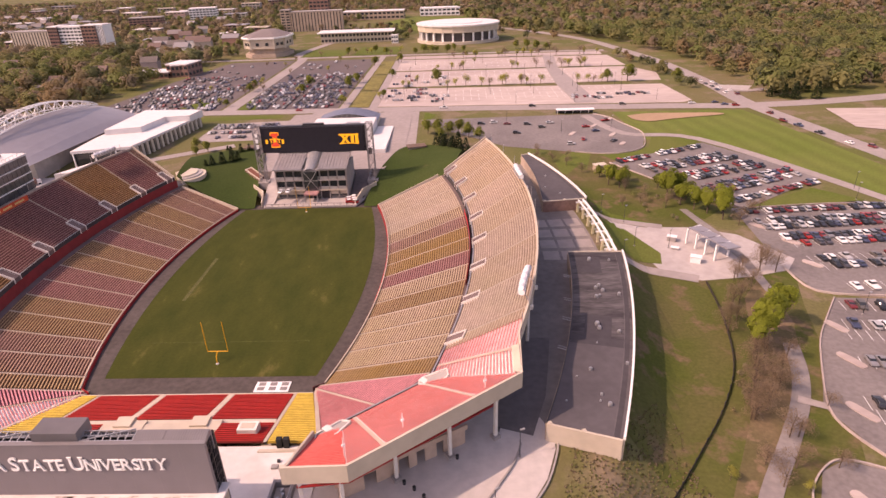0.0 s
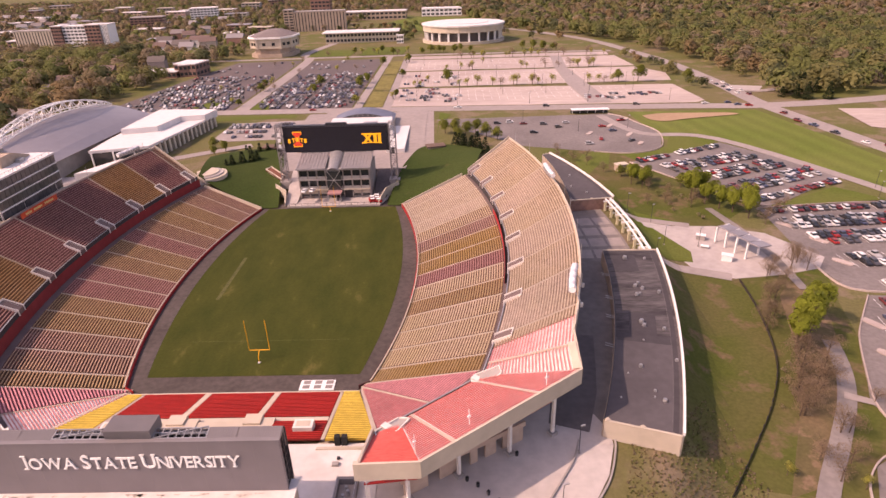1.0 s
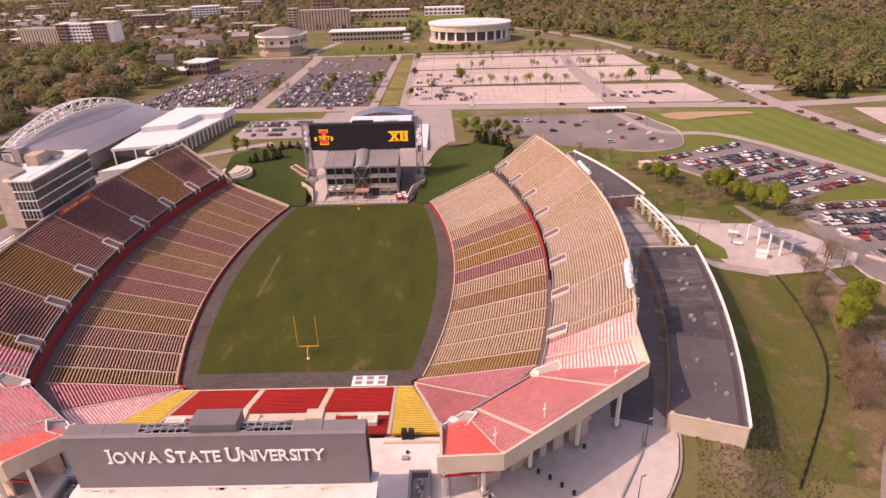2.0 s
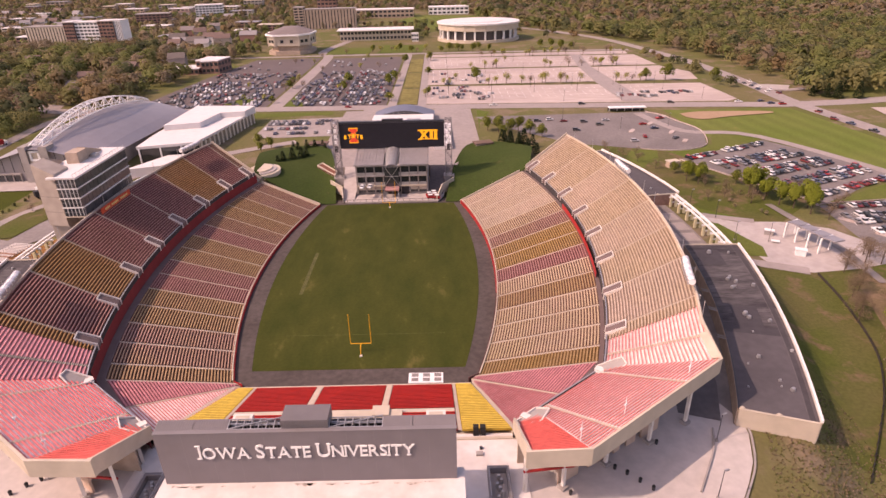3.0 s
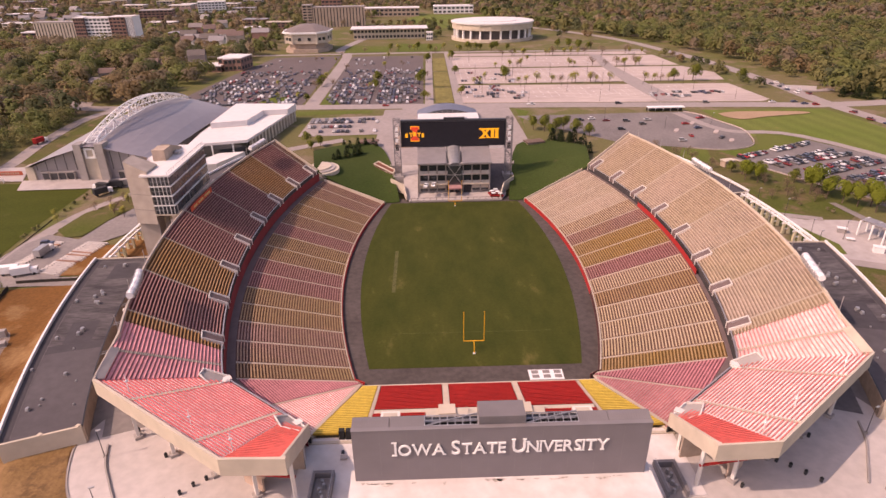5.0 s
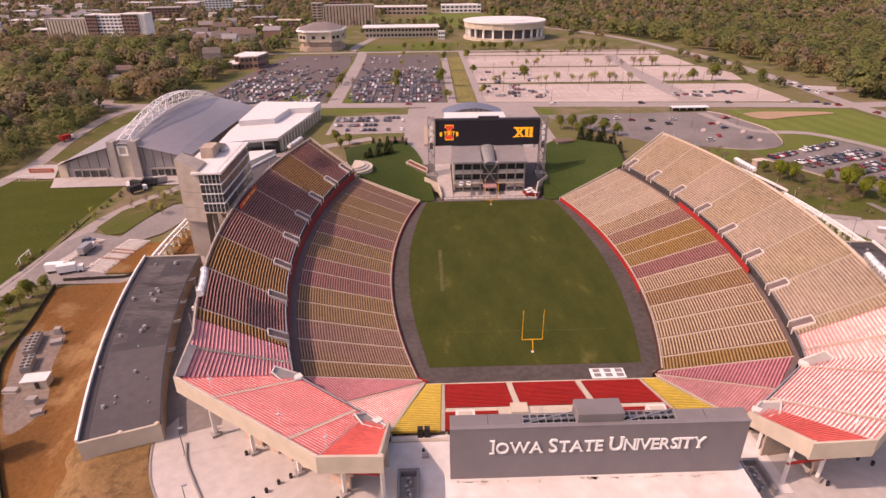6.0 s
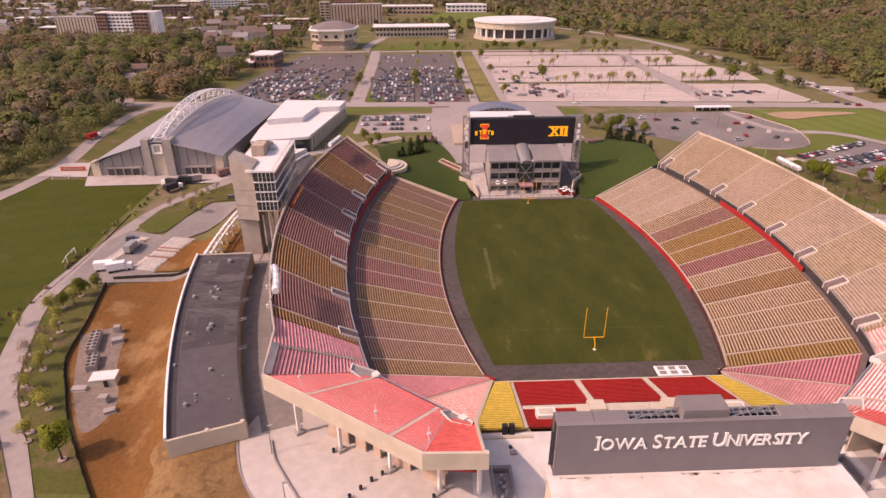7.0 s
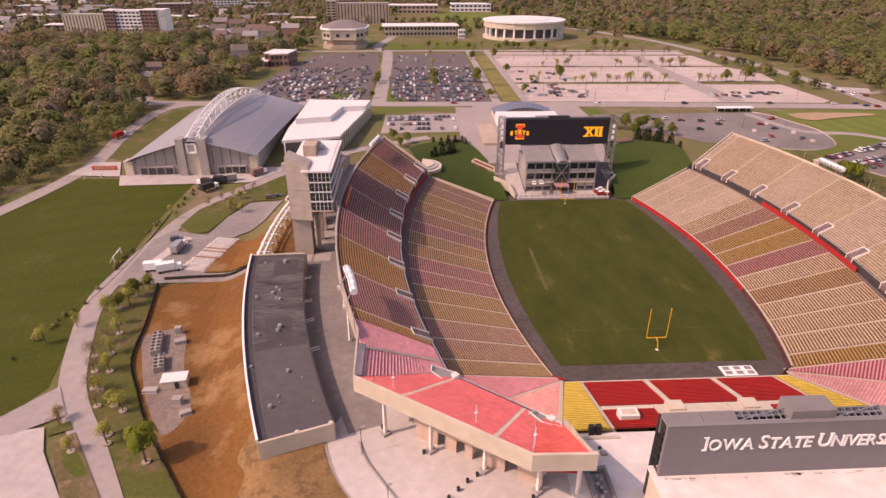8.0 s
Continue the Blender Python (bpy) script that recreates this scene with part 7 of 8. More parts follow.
for i in range(54):
    hy = 650 + 760 * (i / 54.0) + rng.uniform(-25, 25)
    hx = -0.2 * hy - 60 - rng.random() * 0.72 * hy
    if any(abs(hx - p[0]) < 62 and abs(hy - p[1]) < 34 for p in CAMPUS) or (hy < 700 and hx > -300):
        continue
    CAMPUS.append((hx, hy))
    # Pale walls and roofs weighted heavily, putting the distance haze into the colours.
    block("campus_building", "low campus building half hidden by trees", hx, hy, rng.uniform(20, 50), 18, rng.uniform(8, 12) + max(0, hy - 900) * 0.010, rng.choice((BRICK, TANBRICK, TANBRICK, CREAM, GREYCONC)), rng.uniform(-14, 14), 3, 5, rng.choice((CREAM, WHITEROOF, ZINC, WHITEROOF, CREAM)))


def house(x, y, w, d, h, ang, z0):
    b = thing("house", "small pitched-roof house among the trees", "house", (x, y, z0), "houses")
    part("wall", Mesh().obox(x, y, w, d, z0 - 0.5, z0 + h, ang), HOUSEPAL, b)
    c, s = math.cos(radians(ang)), math.sin(radians(ang))

    def at(u, v, z):
        return (x + c * u - s * v, y + s * u + c * v, z)
    e, r = 0.5, h + d * 0.38
    m = Mesh()
    m.quad(at(-w / 2 - e, -d / 2 - e, z0 + h - 0.2), at(w / 2 + e, -d / 2 - e, z0 + h - 0.2), at(w / 2 + e, 0, z0 + r), at(-w / 2 - e, 0, z0 + r))
    m.quad(at(-w / 2 - e, d / 2 + e, z0 + h - 0.2), at(-w / 2 - e, 0, z0 + r), at(w / 2 + e, 0, z0 + r), at(w / 2 + e, d / 2 + e, z0 + h - 0.2))
    for k in (-1, 1):
        m.quad(at(k * w / 2, -d / 2, z0 + h), at(k * w / 2, d / 2, z0 + h), at(k * w / 2, 0, z0 + r))
    part("roof", m, ROOFPAL, b)
    for k in (-0.25, 0.25):
        part("window", Mesh().obox(*at(k * w, -d / 2 - 0.05, 0)[:2], 1.4, 0.2, z0 + 1.2, z0 + 2.8, ang), GLASS, b)


house(-290, 404, 13, 9, 5, 8, 9.8)
house(-281, 366, 10, 8, 4, -14, 9.8)
rng = random.Random(11)
for hx, hy, hw, hh in ((-262, 598, 26, 12), (-246, 574, 20, 12), (-236, 612, 24, 13), (-282, 585, 18, 11), (-252, 630, 30, 13), (-310, 560, 18, 10), (-330, 540, 16, 9), (-215, 650, 26, 12), (-300, 640, 24, 12)):
    house(hx, hy, hw * 0.8, 12, hh * 0.85, rng.uniform(-12, 12), 9.8)
for i in range(80):
    hx, hy = rng.uniform(-950, -230), rng.uniform(400, 1200)
    if hx > -0.3 * hy - 30 or hx < -0.95 * hy or (-480 < hx < -325 and 560 < hy < 640):
        continue
    house(hx, hy, rng.uniform(10, 20), rng.uniform(9, 13), rng.uniform(7, 11), rng.uniform(-20, 20), 9.8)


# ---- vehicles ----
def car_template(kind):
    L, Wd = {"sedan": (4.7, 1.85), "suv": (4.7, 1.95), "pickup": (5.5, 2.0)}[kind]
    c = thing("car", "parked car on the asphalt lot", "car", (0, 0, 0), "parked cars")

    def loft(prof, half):
        m = Mesh()
        rows = []
        for y, k in ((-half, 0.96), (-half * 0.93, 1.0), (half * 0.93, 1.0), (half, 0.96)):
            rows.append([(x, y, 0.2 + (z - 0.2) * k) for x, z in prof])
        m.grid([r + [r[0]] for r in rows])
        m.quad(*rows[0])
        m.quad(*rows[-1][::-1])
        return m
    h = L / 2
    body = [(-h, 0.35), (-h + 0.05, 0.75), (-h + 0.3, 0.95), (-h + 1.0, 1.0), (h - 1.3, 0.98), (h - 0.3, 0.82), (h, 0.6), (h - 0.02, 0.32)]
    part("body", loft(body, Wd / 2), CARPAL, c)
    if kind == "sedan":
        cab, roof = [(-h + 0.75, 0.98), (-h + 1.35, 1.38), (h - 2.1, 1.38), (h - 1.35, 0.98)], (-h + 1.3, h - 2.05)
    elif kind == "suv":
        cab, roof = [(-h + 0.15, 0.98), (-h + 0.4, 1.66), (h - 2.1, 1.66), (h - 1.35, 0.98)], (-h + 0.35, h - 2.05)
    else:
        cab, roof = [(-0.5, 0.98), (-0.3, 1.72), (0.85, 1.72), (1.5, 0.98)], (-0.35, 0.9)
    part("glasshouse", loft(cab, Wd / 2 - 0.14), GLASS, c, "dark tinted windows")
    zt = cab[1][1]
    part("roof", Mesh().box(roof[0], roof[1], -Wd / 2 + 0.16, Wd / 2 - 0.16, zt - 0.02, zt + 0.06), CARPAL, c)
    for x in (-h + 0.9, h - 0.95):
        for y in (-Wd / 2 + 0.12, Wd / 2 - 0.12):
            part("wheel", Mesh().tube((x, y - 0.11, 0.33), (x, y + 0.11, 0.33), 0.33, k=8), RUBBER, c)
    return c


TEMPLATES = [car_template(k) for k in ("sedan", "suv", "pickup")]
USED = [0, 0, 0]


def put_car(x, y, ang, rg, paint=None):
    i = rg.choice((0, 0, 0, 1, 1, 2))
    m = pose(x, y, ground_z(x, y) + (0.21 if x > 240 and y > 280 else 0.32), 0, 0, ang)
    if not USED[i]:
        USED[i] = 1
        TEMPLATES[i].matrix_basis = m
        return TEMPLATES[i]
    ob = copy_thing(TEMPLATES[i], m)
    col = rg.randrange(12) if paint is None else paint
    # body and roof of a car share their paint
    for ch in ob.children:
        if ch.name.startswith(("body", "roof")):
            ch.data = PAINTED[i][ch.name.split(".")[0]][col]
    return ob


CARCOLS = [(0.72, 0.71, 0.7), (0.03, 0.03, 0.035), (0.38, 0.37, 0.37), (0.07, 0.065, 0.07), (0.6, 0.59, 0.58), (0.32, 0.025, 0.02),
           (0.02, 0.02, 0.022), (0.20, 0.195, 0.20), (0.70, 0.68, 0.66), (0.10, 0.09, 0.08), (0.17, 0.03, 0.03), (0.05, 0.06, 0.10)]
PAINTS = [mat("car_enamel", c, 0.3, 0.03, spec=0.5) for c in CARCOLS]
PAINTED = []
for tp in TEMPLATES:
    d = {}
    for ch in tp.children:
        nm = ch.name.split(".")[0]
        if nm in ("body", "roof"):
            d[nm] = []
            for p in PAINTS:
                me = ch.data.copy()
                me.materials.clear()
                me.materials.append(p)
                d[nm].append(me)
    PAINTED.append(d)


def car_row(a, b, rg, fill=0.9, pitch=2.75):
    A, B = Vector(a), Vector(b)
    d = (B - A).normalized()
    ang = math.degrees(math.atan2(d.y, d.x)) + 90
    n = int((B - A).length / pitch)
    for i in range(n):
        if rg.random() > fill:
            continue
        p = A + d * (pitch * (i + 0.5))
        put_car(p.x + rg.uniform(-0.15, 0.15), p.y + rg.uniform(-0.25, 0.25), ang + rg.choice((0, 180)) + rg.uniform(-2, 2), rg)


rng = random.Random(21)
def lot_rows(*rows):
    for a, b, fl in rows:
        car_row(a, b, rng, fl)


lot_rows(((150, 152), (200, 174), 0.85), ((160, 144), (209, 161), 0.85), ((163, 139), (210, 155), 0.8), ((174, 132), (217, 148), 0.9), ((177, 127), (219, 143), 0.85),
                 ((180, 116), (229, 137), 0.8), ((183, 111), (231, 131), 0.75), ((187, 101), (233, 121), 0.9))
lot_rows(((187, 90), (248, 93), 0.9), ((187, 80), (246, 84), 0.9), ((188, 75), (246, 79), 0.85), ((191, 66), (246, 70), 0.85), ((193, 61), (246, 65), 0.75),
                 ((193, 49), (246, 53), 0.7), ((195, 44), (246, 48), 0.6), ((196, 30), (240, 32), 0.4), ((188, 19), (212, 16), 0.55), ((183, 9), (210, 5), 0.7), ((182, 4), (208, 0), 0.5), ((177, -9), (200, -13), 0.6), ((169, -25), (190, -29), 0.6), ((169, -30), (190, -34), 0.6))
def lone_cars(*spots):
    for x, y, an in spots:
        put_car(x, y, an, rng)


lone_cars((160, 226, 20), (150, 205, 10), (140, 190, 80), (132, 182, 0), (120, 215, 10), (112, 222, 0), (100, 224, 0), (92, 228, 10), (156, 186, 40), (146, 214, 5), (126, 224, 0), (84, 226, 0), (104, 205, 0))
lone_cars((262, 215, -65), (266, 205, -65), (270, 190, -68), (284, 165, -70), (276, 172, 110), (262, 232, 110), (240, 262, 10), (225, 262, 0), (180, 264, 0), (120, 266, 0), (60, 268, 0), (-40, 272, 0), (244, 256, 0), (250, 253, 0))
lone_cars((256, 300, 92), (260, 306, 92), (264, 298, 92), (257, 312, 92), (262, 318, 92), (256, 322, 92), (263, 328, 92), (258, 290, 92), (264, 285, 92), (257, 336, 92), (-133, 111, 10), (-130.5, 112.5, 10), (-161, 71.5, 10))
# two white cars on the lower forecourt
for x, y in ((-13, 121), (-9.5, 121.5)):
    put_car(x, y, 80, rng, 0).location.z -= 2.3


def far_cars():
    rg = random.Random(4)
    L = Mesh()
    G = Mesh()
    areas = []
    for k in range(34):
        y = 282 + (k // 2) * 12.6 + (k % 2) * 5.2
        fill = 0.7 if y < 375 else (0.42 if y < 415 else 0.05)
        areas.append((-190 + 0.12 * (y - 280), -104, y, fill * (0.8 if y < 430 else 0.6)))
        areas.append((-83, -52, y, fill))
        areas.append((-47, -17, y, fill))
    for y in (212, 222, 232, 238):
        areas.append((-84, -42, y, 0.6))
    for x, y in [(rg.uniform(16, 60), rg.uniform(284, 400)) for i in range(34)] + [(rg.uniform(150, 205), rg.uniform(284, 300)) for i in range(14)]:
        areas.append((x, x + 2.8, y, 1))
    for x0, x1, y, fill in areas:
        x = x0
        while x < x1:
            if rg.random() < fill:
                z = ground_z(x, y) + 0.35
                j = rg.uniform(-0.3, 0.3)
                n = len(L.v)
                w, l = 0.92, 2.3
                prof = [(-l, 0.3), (-l, 0.85), (-l * 0.62, 0.95), (-l * 0.45, 1.45), (l * 0.25, 1.45), (l * 0.5, 0.95), (l, 0.75), (l, 0.3)]
                for sx in (-w, w):
                    L.v += [(x + sx * (0.85 if h > 1.2 else 1), y + j + u, z + h - 0.3) for u, h in prof]
                k = len(prof)
                for i in range(k):
                    q = (i + 1) % k
                    L.f.append((n + i, n + q, n + k + q, n + k + i))
                L.f.append(tuple(range(n, n + k)))
                L.f.append(tuple(range(n + 2 * k - 1, n + k - 1, -1)))
                zz = z + 0.68
                G.prism([(x - w - 0.02, y + j - 1.2), (x + w + 0.02, y + j - 1.2), (x + w + 0.02, y + j + 0.8), (x - w - 0.02, y + j + 0.8)], zz, zz + 0.36)
            x += 2.7
    c = tagged(part("distant_cars", L, CARPAL_FAR), "rows of distant parked cars on dark asphalt", "car", kind="stuff")
    part("windows", G, GLASS, c, kind="stuff")


far_cars()


# ---- trees ----
def leaf_shell(rg, n, size, rx, rz, lumps=5, tilt=0.38, inner=0.66, outer=1.07, spread=0.36, fat=0.0):
    """Corners of n small leaf clumps on an uneven lumpy crown around the origin: an array n x 4 x 3."""
    cs = [(Vector((rg.gauss(0, spread), rg.gauss(0, spread), rg.uniform(-0.35, 0.42))), rg.uniform(0.40 + fat, 0.64 + fat)) for i in range(lumps)]
    out = []
    while len(out) < n:
        c, r = rg.choice(cs)
        d = Vector((rg.gauss(0, 1), rg.gauss(0, 1), rg.gauss(0.25 if tilt > 0.3 else 0.55, 1))).normalized()
        p = c + d * (r * rg.uniform(inner, outer))
        if p.z < -0.75:
            continue
        nrm = (d + Vector((rg.gauss(0, tilt), rg.gauss(0, tilt), rg.gauss(0.25, tilt)))).normalized()
        u = nrm.orthogonal().normalized()
        v = nrm.cross(u)
        a = rg.uniform(0, 6.28)
        u, v = u * math.cos(a) + v * math.sin(a), v * math.cos(a) - u * math.sin(a)
        s = size * rg.uniform(0.6, 1.3)
        P = Vector((p.x * rx, p.y * rx, p.z * rz))
        out.append([tuple(P + (u * i + v * j) * s * 0.5) for i, j in ((-1, -0.7), (0.9, -1), (1, 0.8), (-0.8, 1))])
    return np.array(out, dtype=np.float32)


def crown_mesh(name, quads, tint, centre=None):
    """quads: n x 4 x 3, tint: n x 3. centre: the crown's middle for each leaf, from which the soft shading runs outwards."""
    n = len(quads)
    if centre is not None:
        out = quads.mean(axis=1) - centre
        out /= np.linalg.norm(out, axis=1, keepdims=True) + 1e-6
        face = np.cross(quads[:, 1] - quads[:, 0], quads[:, 3] - quads[:, 0])
        flip = (face * out).sum(axis=1) < 0
        quads[flip] = quads[flip][:, ::-1]
        soft = quads - centre[:, None, :]
        soft /= np.linalg.norm(soft, axis=2, keepdims=True) + 1e-6
        soft[:, :, 2] += 1.4
    me = bpy.data.meshes.new(name)
    me.vertices.add(4 * n)
    me.vertices.foreach_set("co", quads.reshape(-1).astype(np.float32))
    me.loops.add(4 * n)
    me.loops.foreach_set("vertex_index", np.arange(4 * n, dtype=np.int32))
    me.polygons.add(n)
    me.polygons.foreach_set("loop_start", np.arange(0, 4 * n, 4, dtype=np.int32))
    at = me.attributes.new("tint", "FLOAT_COLOR", "POINT")
    cols = np.ones((n, 4, 4), dtype=np.float32)
    cols[:, :, :3] = tint[:, None, :]
    at.data.foreach_set("color", cols.reshape(-1))
    me.update()
    if centre is not None:
        me.normals_split_custom_set_from_vertices(soft.reshape(-1, 3).astype(np.float64))
    me.materials.append(LEAF)
    return me


# tree kinds of the woods: olive, leaf green, bud brown, bare grey-brown, dark evergreen, rust
TINTS = np.array((1.07, 1.01, 0.97)) * np.array([(0.192, 0.190, 0.080), (0.158, 0.188, 0.068), (0.146, 0.166, 0.070), (0.235, 0.192, 0.112), (0.228, 0.185, 0.128), (0.242, 0.203, 0.140), (0.198, 0.198, 0.082), (0.228, 0.172, 0.092), (0.105, 0.122, 0.060), (0.164, 0.190, 0.068)])


def trunk_mesh(rg, h, r, spread, limbs=7):
    m = Mesh()
    m.tube((0, 0, -0.3), (0, 0, h * 0.45), r, r * 0.7, 7)
    m.tube((0, 0, h * 0.45), (rg.uniform(-.4, .4), rg.uniform(-.4, .4), h * 0.88), r * 0.7, r * 0.15, 6)
    for i in range(limbs):
        a = 6.28 * i / limbs + rg.uniform(-.4, .4)
        z = h * rg.uniform(0.28, 0.6)
        q = (math.cos(a) * spread * rg.uniform(.5, .9), math.sin(a) * spread * rg.uniform(.5, .9), z + h * rg.uniform(.15, .35))
        m.tube((0, 0, z), q, r * 0.4, r * 0.1, 5)
        for j in range(3):
            e = (q[0] + rg.uniform(-1, 1) * spread * .35, q[1] + rg.uniform(-1, 1) * spread * .35, q[2] + h * rg.uniform(.02, .18))
            m.tube(q, e, r * 0.12, r * 0.04, 4)
    return m


def tree_template(seed, h, rx, n, size, tint, label, bare=False):
    rg = random.Random(seed)
    t = thing("tree", label, "tree", (0, 0, 0), "trees")
    part("trunk", trunk_mesh(rg, h, 0.035 * h * 0.7, rx, 9 if bare else 7), BARK, t)
    q = leaf_shell(rg, n, size, rx, h * 0.42, 7) if bare else leaf_shell(rg, n, size, rx, h * 0.42, 9, 0.28, 0.80)
    q[:, :, 2] += h * 0.62
    tn = np.array([tint] * n) * np.array([[rg.uniform(.8, 1.2)] * 3 for i in range(n)])
    part("crown", crown_mesh("crown", q, tn, None if bare else np.array([[0, 0, h * 0.55]] * n)), None, t)
    return t


def conifer_template(seed, h, rx):
    rg = random.Random(seed)
    t = thing("conifer", "dark green conical conifer", "tree", (0, 0, 0), "conifers")
    part("trunk", Mesh().tube((0, 0, -0.3), (0, 0, h * 0.95), 0.22, 0.04, 6), BARK, t)
    qs = []
    for i in range(420):
        z = h * (0.08 + 0.9 * rg.random() ** 1.3)
        r = rx * (1 - z / h) * rg.uniform(0.6, 1.05) + 0.1
        a = rg.uniform(0, 6.28)
        p = Vector((r * math.cos(a), r * math.sin(a), z))
        o = Vector((math.cos(a), math.sin(a), -0.35)) * rg.uniform(0.4, 0.8)
        s = Vector((-math.sin(a), math.cos(a), 0)) * rg.uniform(0.25, 0.45)
        qs.append([tuple(p - s), tuple(p + s), tuple(p + o + s * .5), tuple(p + o - s * .5)])
    part("crown", crown_mesh("crown", np.array(qs, dtype=np.float32), np.array([(0.03, 0.045, 0.018)] * 420)), None, t)
    return t


T_GREEN = tree_template(1, 15, 4.3, 3000, 0.5, (0.225, 0.262, 0.036), "bright green broadleaf tree in spring leaf")
T_OLIVE = tree_template(2, 10, 3.6, 1600, 0.45, (0.175, 0.195, 0.040), "olive green broadleaf tree in young leaf")
T_THIN = tree_template(3, 8, 2.7, 760, 0.26, (0.34, 0.33, 0.075), "young tree with thin yellow-green leaf")
T_BARE = tree_template(4, 8.5, 3.8, 1300, 0.17, (0.26, 0.185, 0.12), "nearly bare brown tree with early buds", True)
T_CONE = conifer_template(5, 8, 2.4)
FIRST = set()


def put_tree(tp, x, y, s, turn, lift=0.0):
    m = pose(x, y, ground_z(x, y) + lift, 0, 0, turn)
    if tp.name not in FIRST:
        FIRST.add(tp.name)
        tp.matrix_basis = m
        ob = tp
    else:
        ob = copy_thing(tp, m)
    ob.scale = (s, s, s)
    return ob


rng = random.Random(8)
def plant(tp, *pts):
    for x, y, s in pts:
        put_tree(tp, x, y, s, rng.uniform(0, 360))


plant(T_GREEN, (155, 1, 1.0), (162, 10, 0.95), (151, -3, 0.8), (139, 123, 0.7), (143, 119, 0.65), (160, 105, 0.95), (166, 110, 0.75), (164, 99, 0.7), (168, 94, 0.75), (172, 90, 0.75), (176, 84, 0.8), (178, 90, 0.85), (-130, -41, 0.74))
plant(T_OLIVE, (164, 111, 0.9), (168, 104, 0.9), (160, 118, 0.7), (141, 130, 0.8), (147, 126, 0.8), (137, 133, 0.6), (-161, 31, 0.75), (-158, 36, 0.55), (-163, 24, 0.6), (58, 206, 1.0), (64, 203, 0.95), (70, 208, 0.9), (52, 210, 0.9), (76, 200, 0.9), (60, 196, 0.8), (82, 194, 0.8), (-72, 186, 0.7), (-80, 192, 0.7), (-76, 180, 0.6))
plant(T_THIN, (-142, -24, 0.8), (-141, -35, 0.8), (-166, 22, 0.8), (-157, 10, 0.8), (-165, 22, 0.8), (-160, 25, 0.9), (-171, 14, 0.7), (-176, 6, 0.8), (-145, -22, 0.7), (-152, -8, 0.8), (-142, -32, 0.6), (-155, 0, 0.8), (-160, 15, 0.8), (-151, -16, 0.7), (-156, -26, 0.55), (-148, -37, 0.6), (-148, 100, 0.7), (-146, 110, 0.7), (-142, 96, 0.7), (-168, 92, 0.5))
plant(T_THIN, (-172, 98, 0.5), (140, -52, 0.5), (126, -48, 0.5), (190, 110, 0.6))
plant(T_BARE, (143, -20, 0.9), (147, -11, 1.0), (139, -30, 0.85), (146, -36, 0.8), (152, -6, 0.9), (150, 12, 0.9), (157, 22, 0.9), (143, -27, 1.0), (148, 102, 0.7), (152, 110, 0.7), (157, 96, 0.8), (145, 116, 0.7), (140, 100, 0.6), (-159, -1, 0.75), (-153, -15, 0.7), (-149, -22, 0.7), (-155, -28, 0.6), (-156, -8, 0.7), (-158, 6, 0.7), (161, 36, 0.8))
plant(T_BARE, (165, 32, 0.8), (175, 48, 1.0), (177, 41, 0.95), (145, -16, 1.1), (148, -19, 1.0), (138, -30, 0.8), (141, -45, 0.8), (136, -50, 0.8), (180, 78, 0.9), (-158, 104, 0.5), (-154, 110, 0.5), (-150, 114, 0.5), (-146, 118, 0.5), (-143, 121, 0.5), (-149, 104, 0.5), (-147, 98, 0.5), (172, 42, 1.0), (163, 38, 0.8), (176, 46, 0.9), (167, 44, 0.7))
plant(T_BARE, (147, 6, 1.0), (153, -13, 0.9), (149, -20, 1.0), (140, -25, 0.9), (158, -6, 0.8), (162, 15, 0.8), (144, -36, 0.9), (152, 12, 0.8), (135, -44, 0.8), (154, 20, 0.9), (150, -4, 0.8), (180, 104, 0.9), (188, 88, 0.9), (194, 92, 0.7), (150, -45, 0.7), (160, 28, 0.7), (158, -26, 0.6), (130, 140, 0.7), (124, 150, 0.7), (118, 156, 0.7))
plant(T_BARE, (126, 160, 0.6), (110, 160, 0.6), (112, 168, 0.7))
plant(T_CONE, (-58, 156, 1.0), (-54, 160, 1.1), (-50, 163, 1.0), (-48, 166, 0.9), (-60, 153, 0.8), (62, 178, 1.2), (66, 174, 1.1), (58, 184, 1.1), (70, 182, 1.2), (74, 176, 1.0), (-50, 178, 0.9), (-46, 180, 0.8), (-54, 174, 0.9), (-42, 182, 0.7), (63, 186, 0.9), (67, 180, 1.0), (71, 172, 0.9), (60, 190, 0.8), (75, 166, 0.8), (-40, 178, 0.6))
plant(T_CONE, (-58, 180, 0.7), (300, 290, 1.4), (306, 296, 1.6), (290, 286, 1.2), (312, 288, 1.3))
for i in range(46):
    y = rng.choice((342, 418, 488))
    put_tree(rng.choice((T_THIN, T_BARE, T_THIN)), rng.uniform(20, 210), y + rng.uniform(-2, 2), rng.uniform(0.7, 1.25), rng.uniform(0, 360))
for i in range(22):
    put_tree(rng.choice((T_THIN, T_OLIVE, T_BARE)), rng.choice((-50, -97, -12, 13)) + rng.uniform(-2, 2), rng.uniform(285, 500), rng.uniform(0.6, 0.95), rng.uniform(0, 360))
for i in range(26):
    put_tree(rng.choice((T_OLIVE, T_THIN, T_BARE, T_OLIVE)), rng.uniform(-100, 180), rng.uniform(520, 545), rng.uniform(0.7, 1.1), rng.uniform(0, 360))

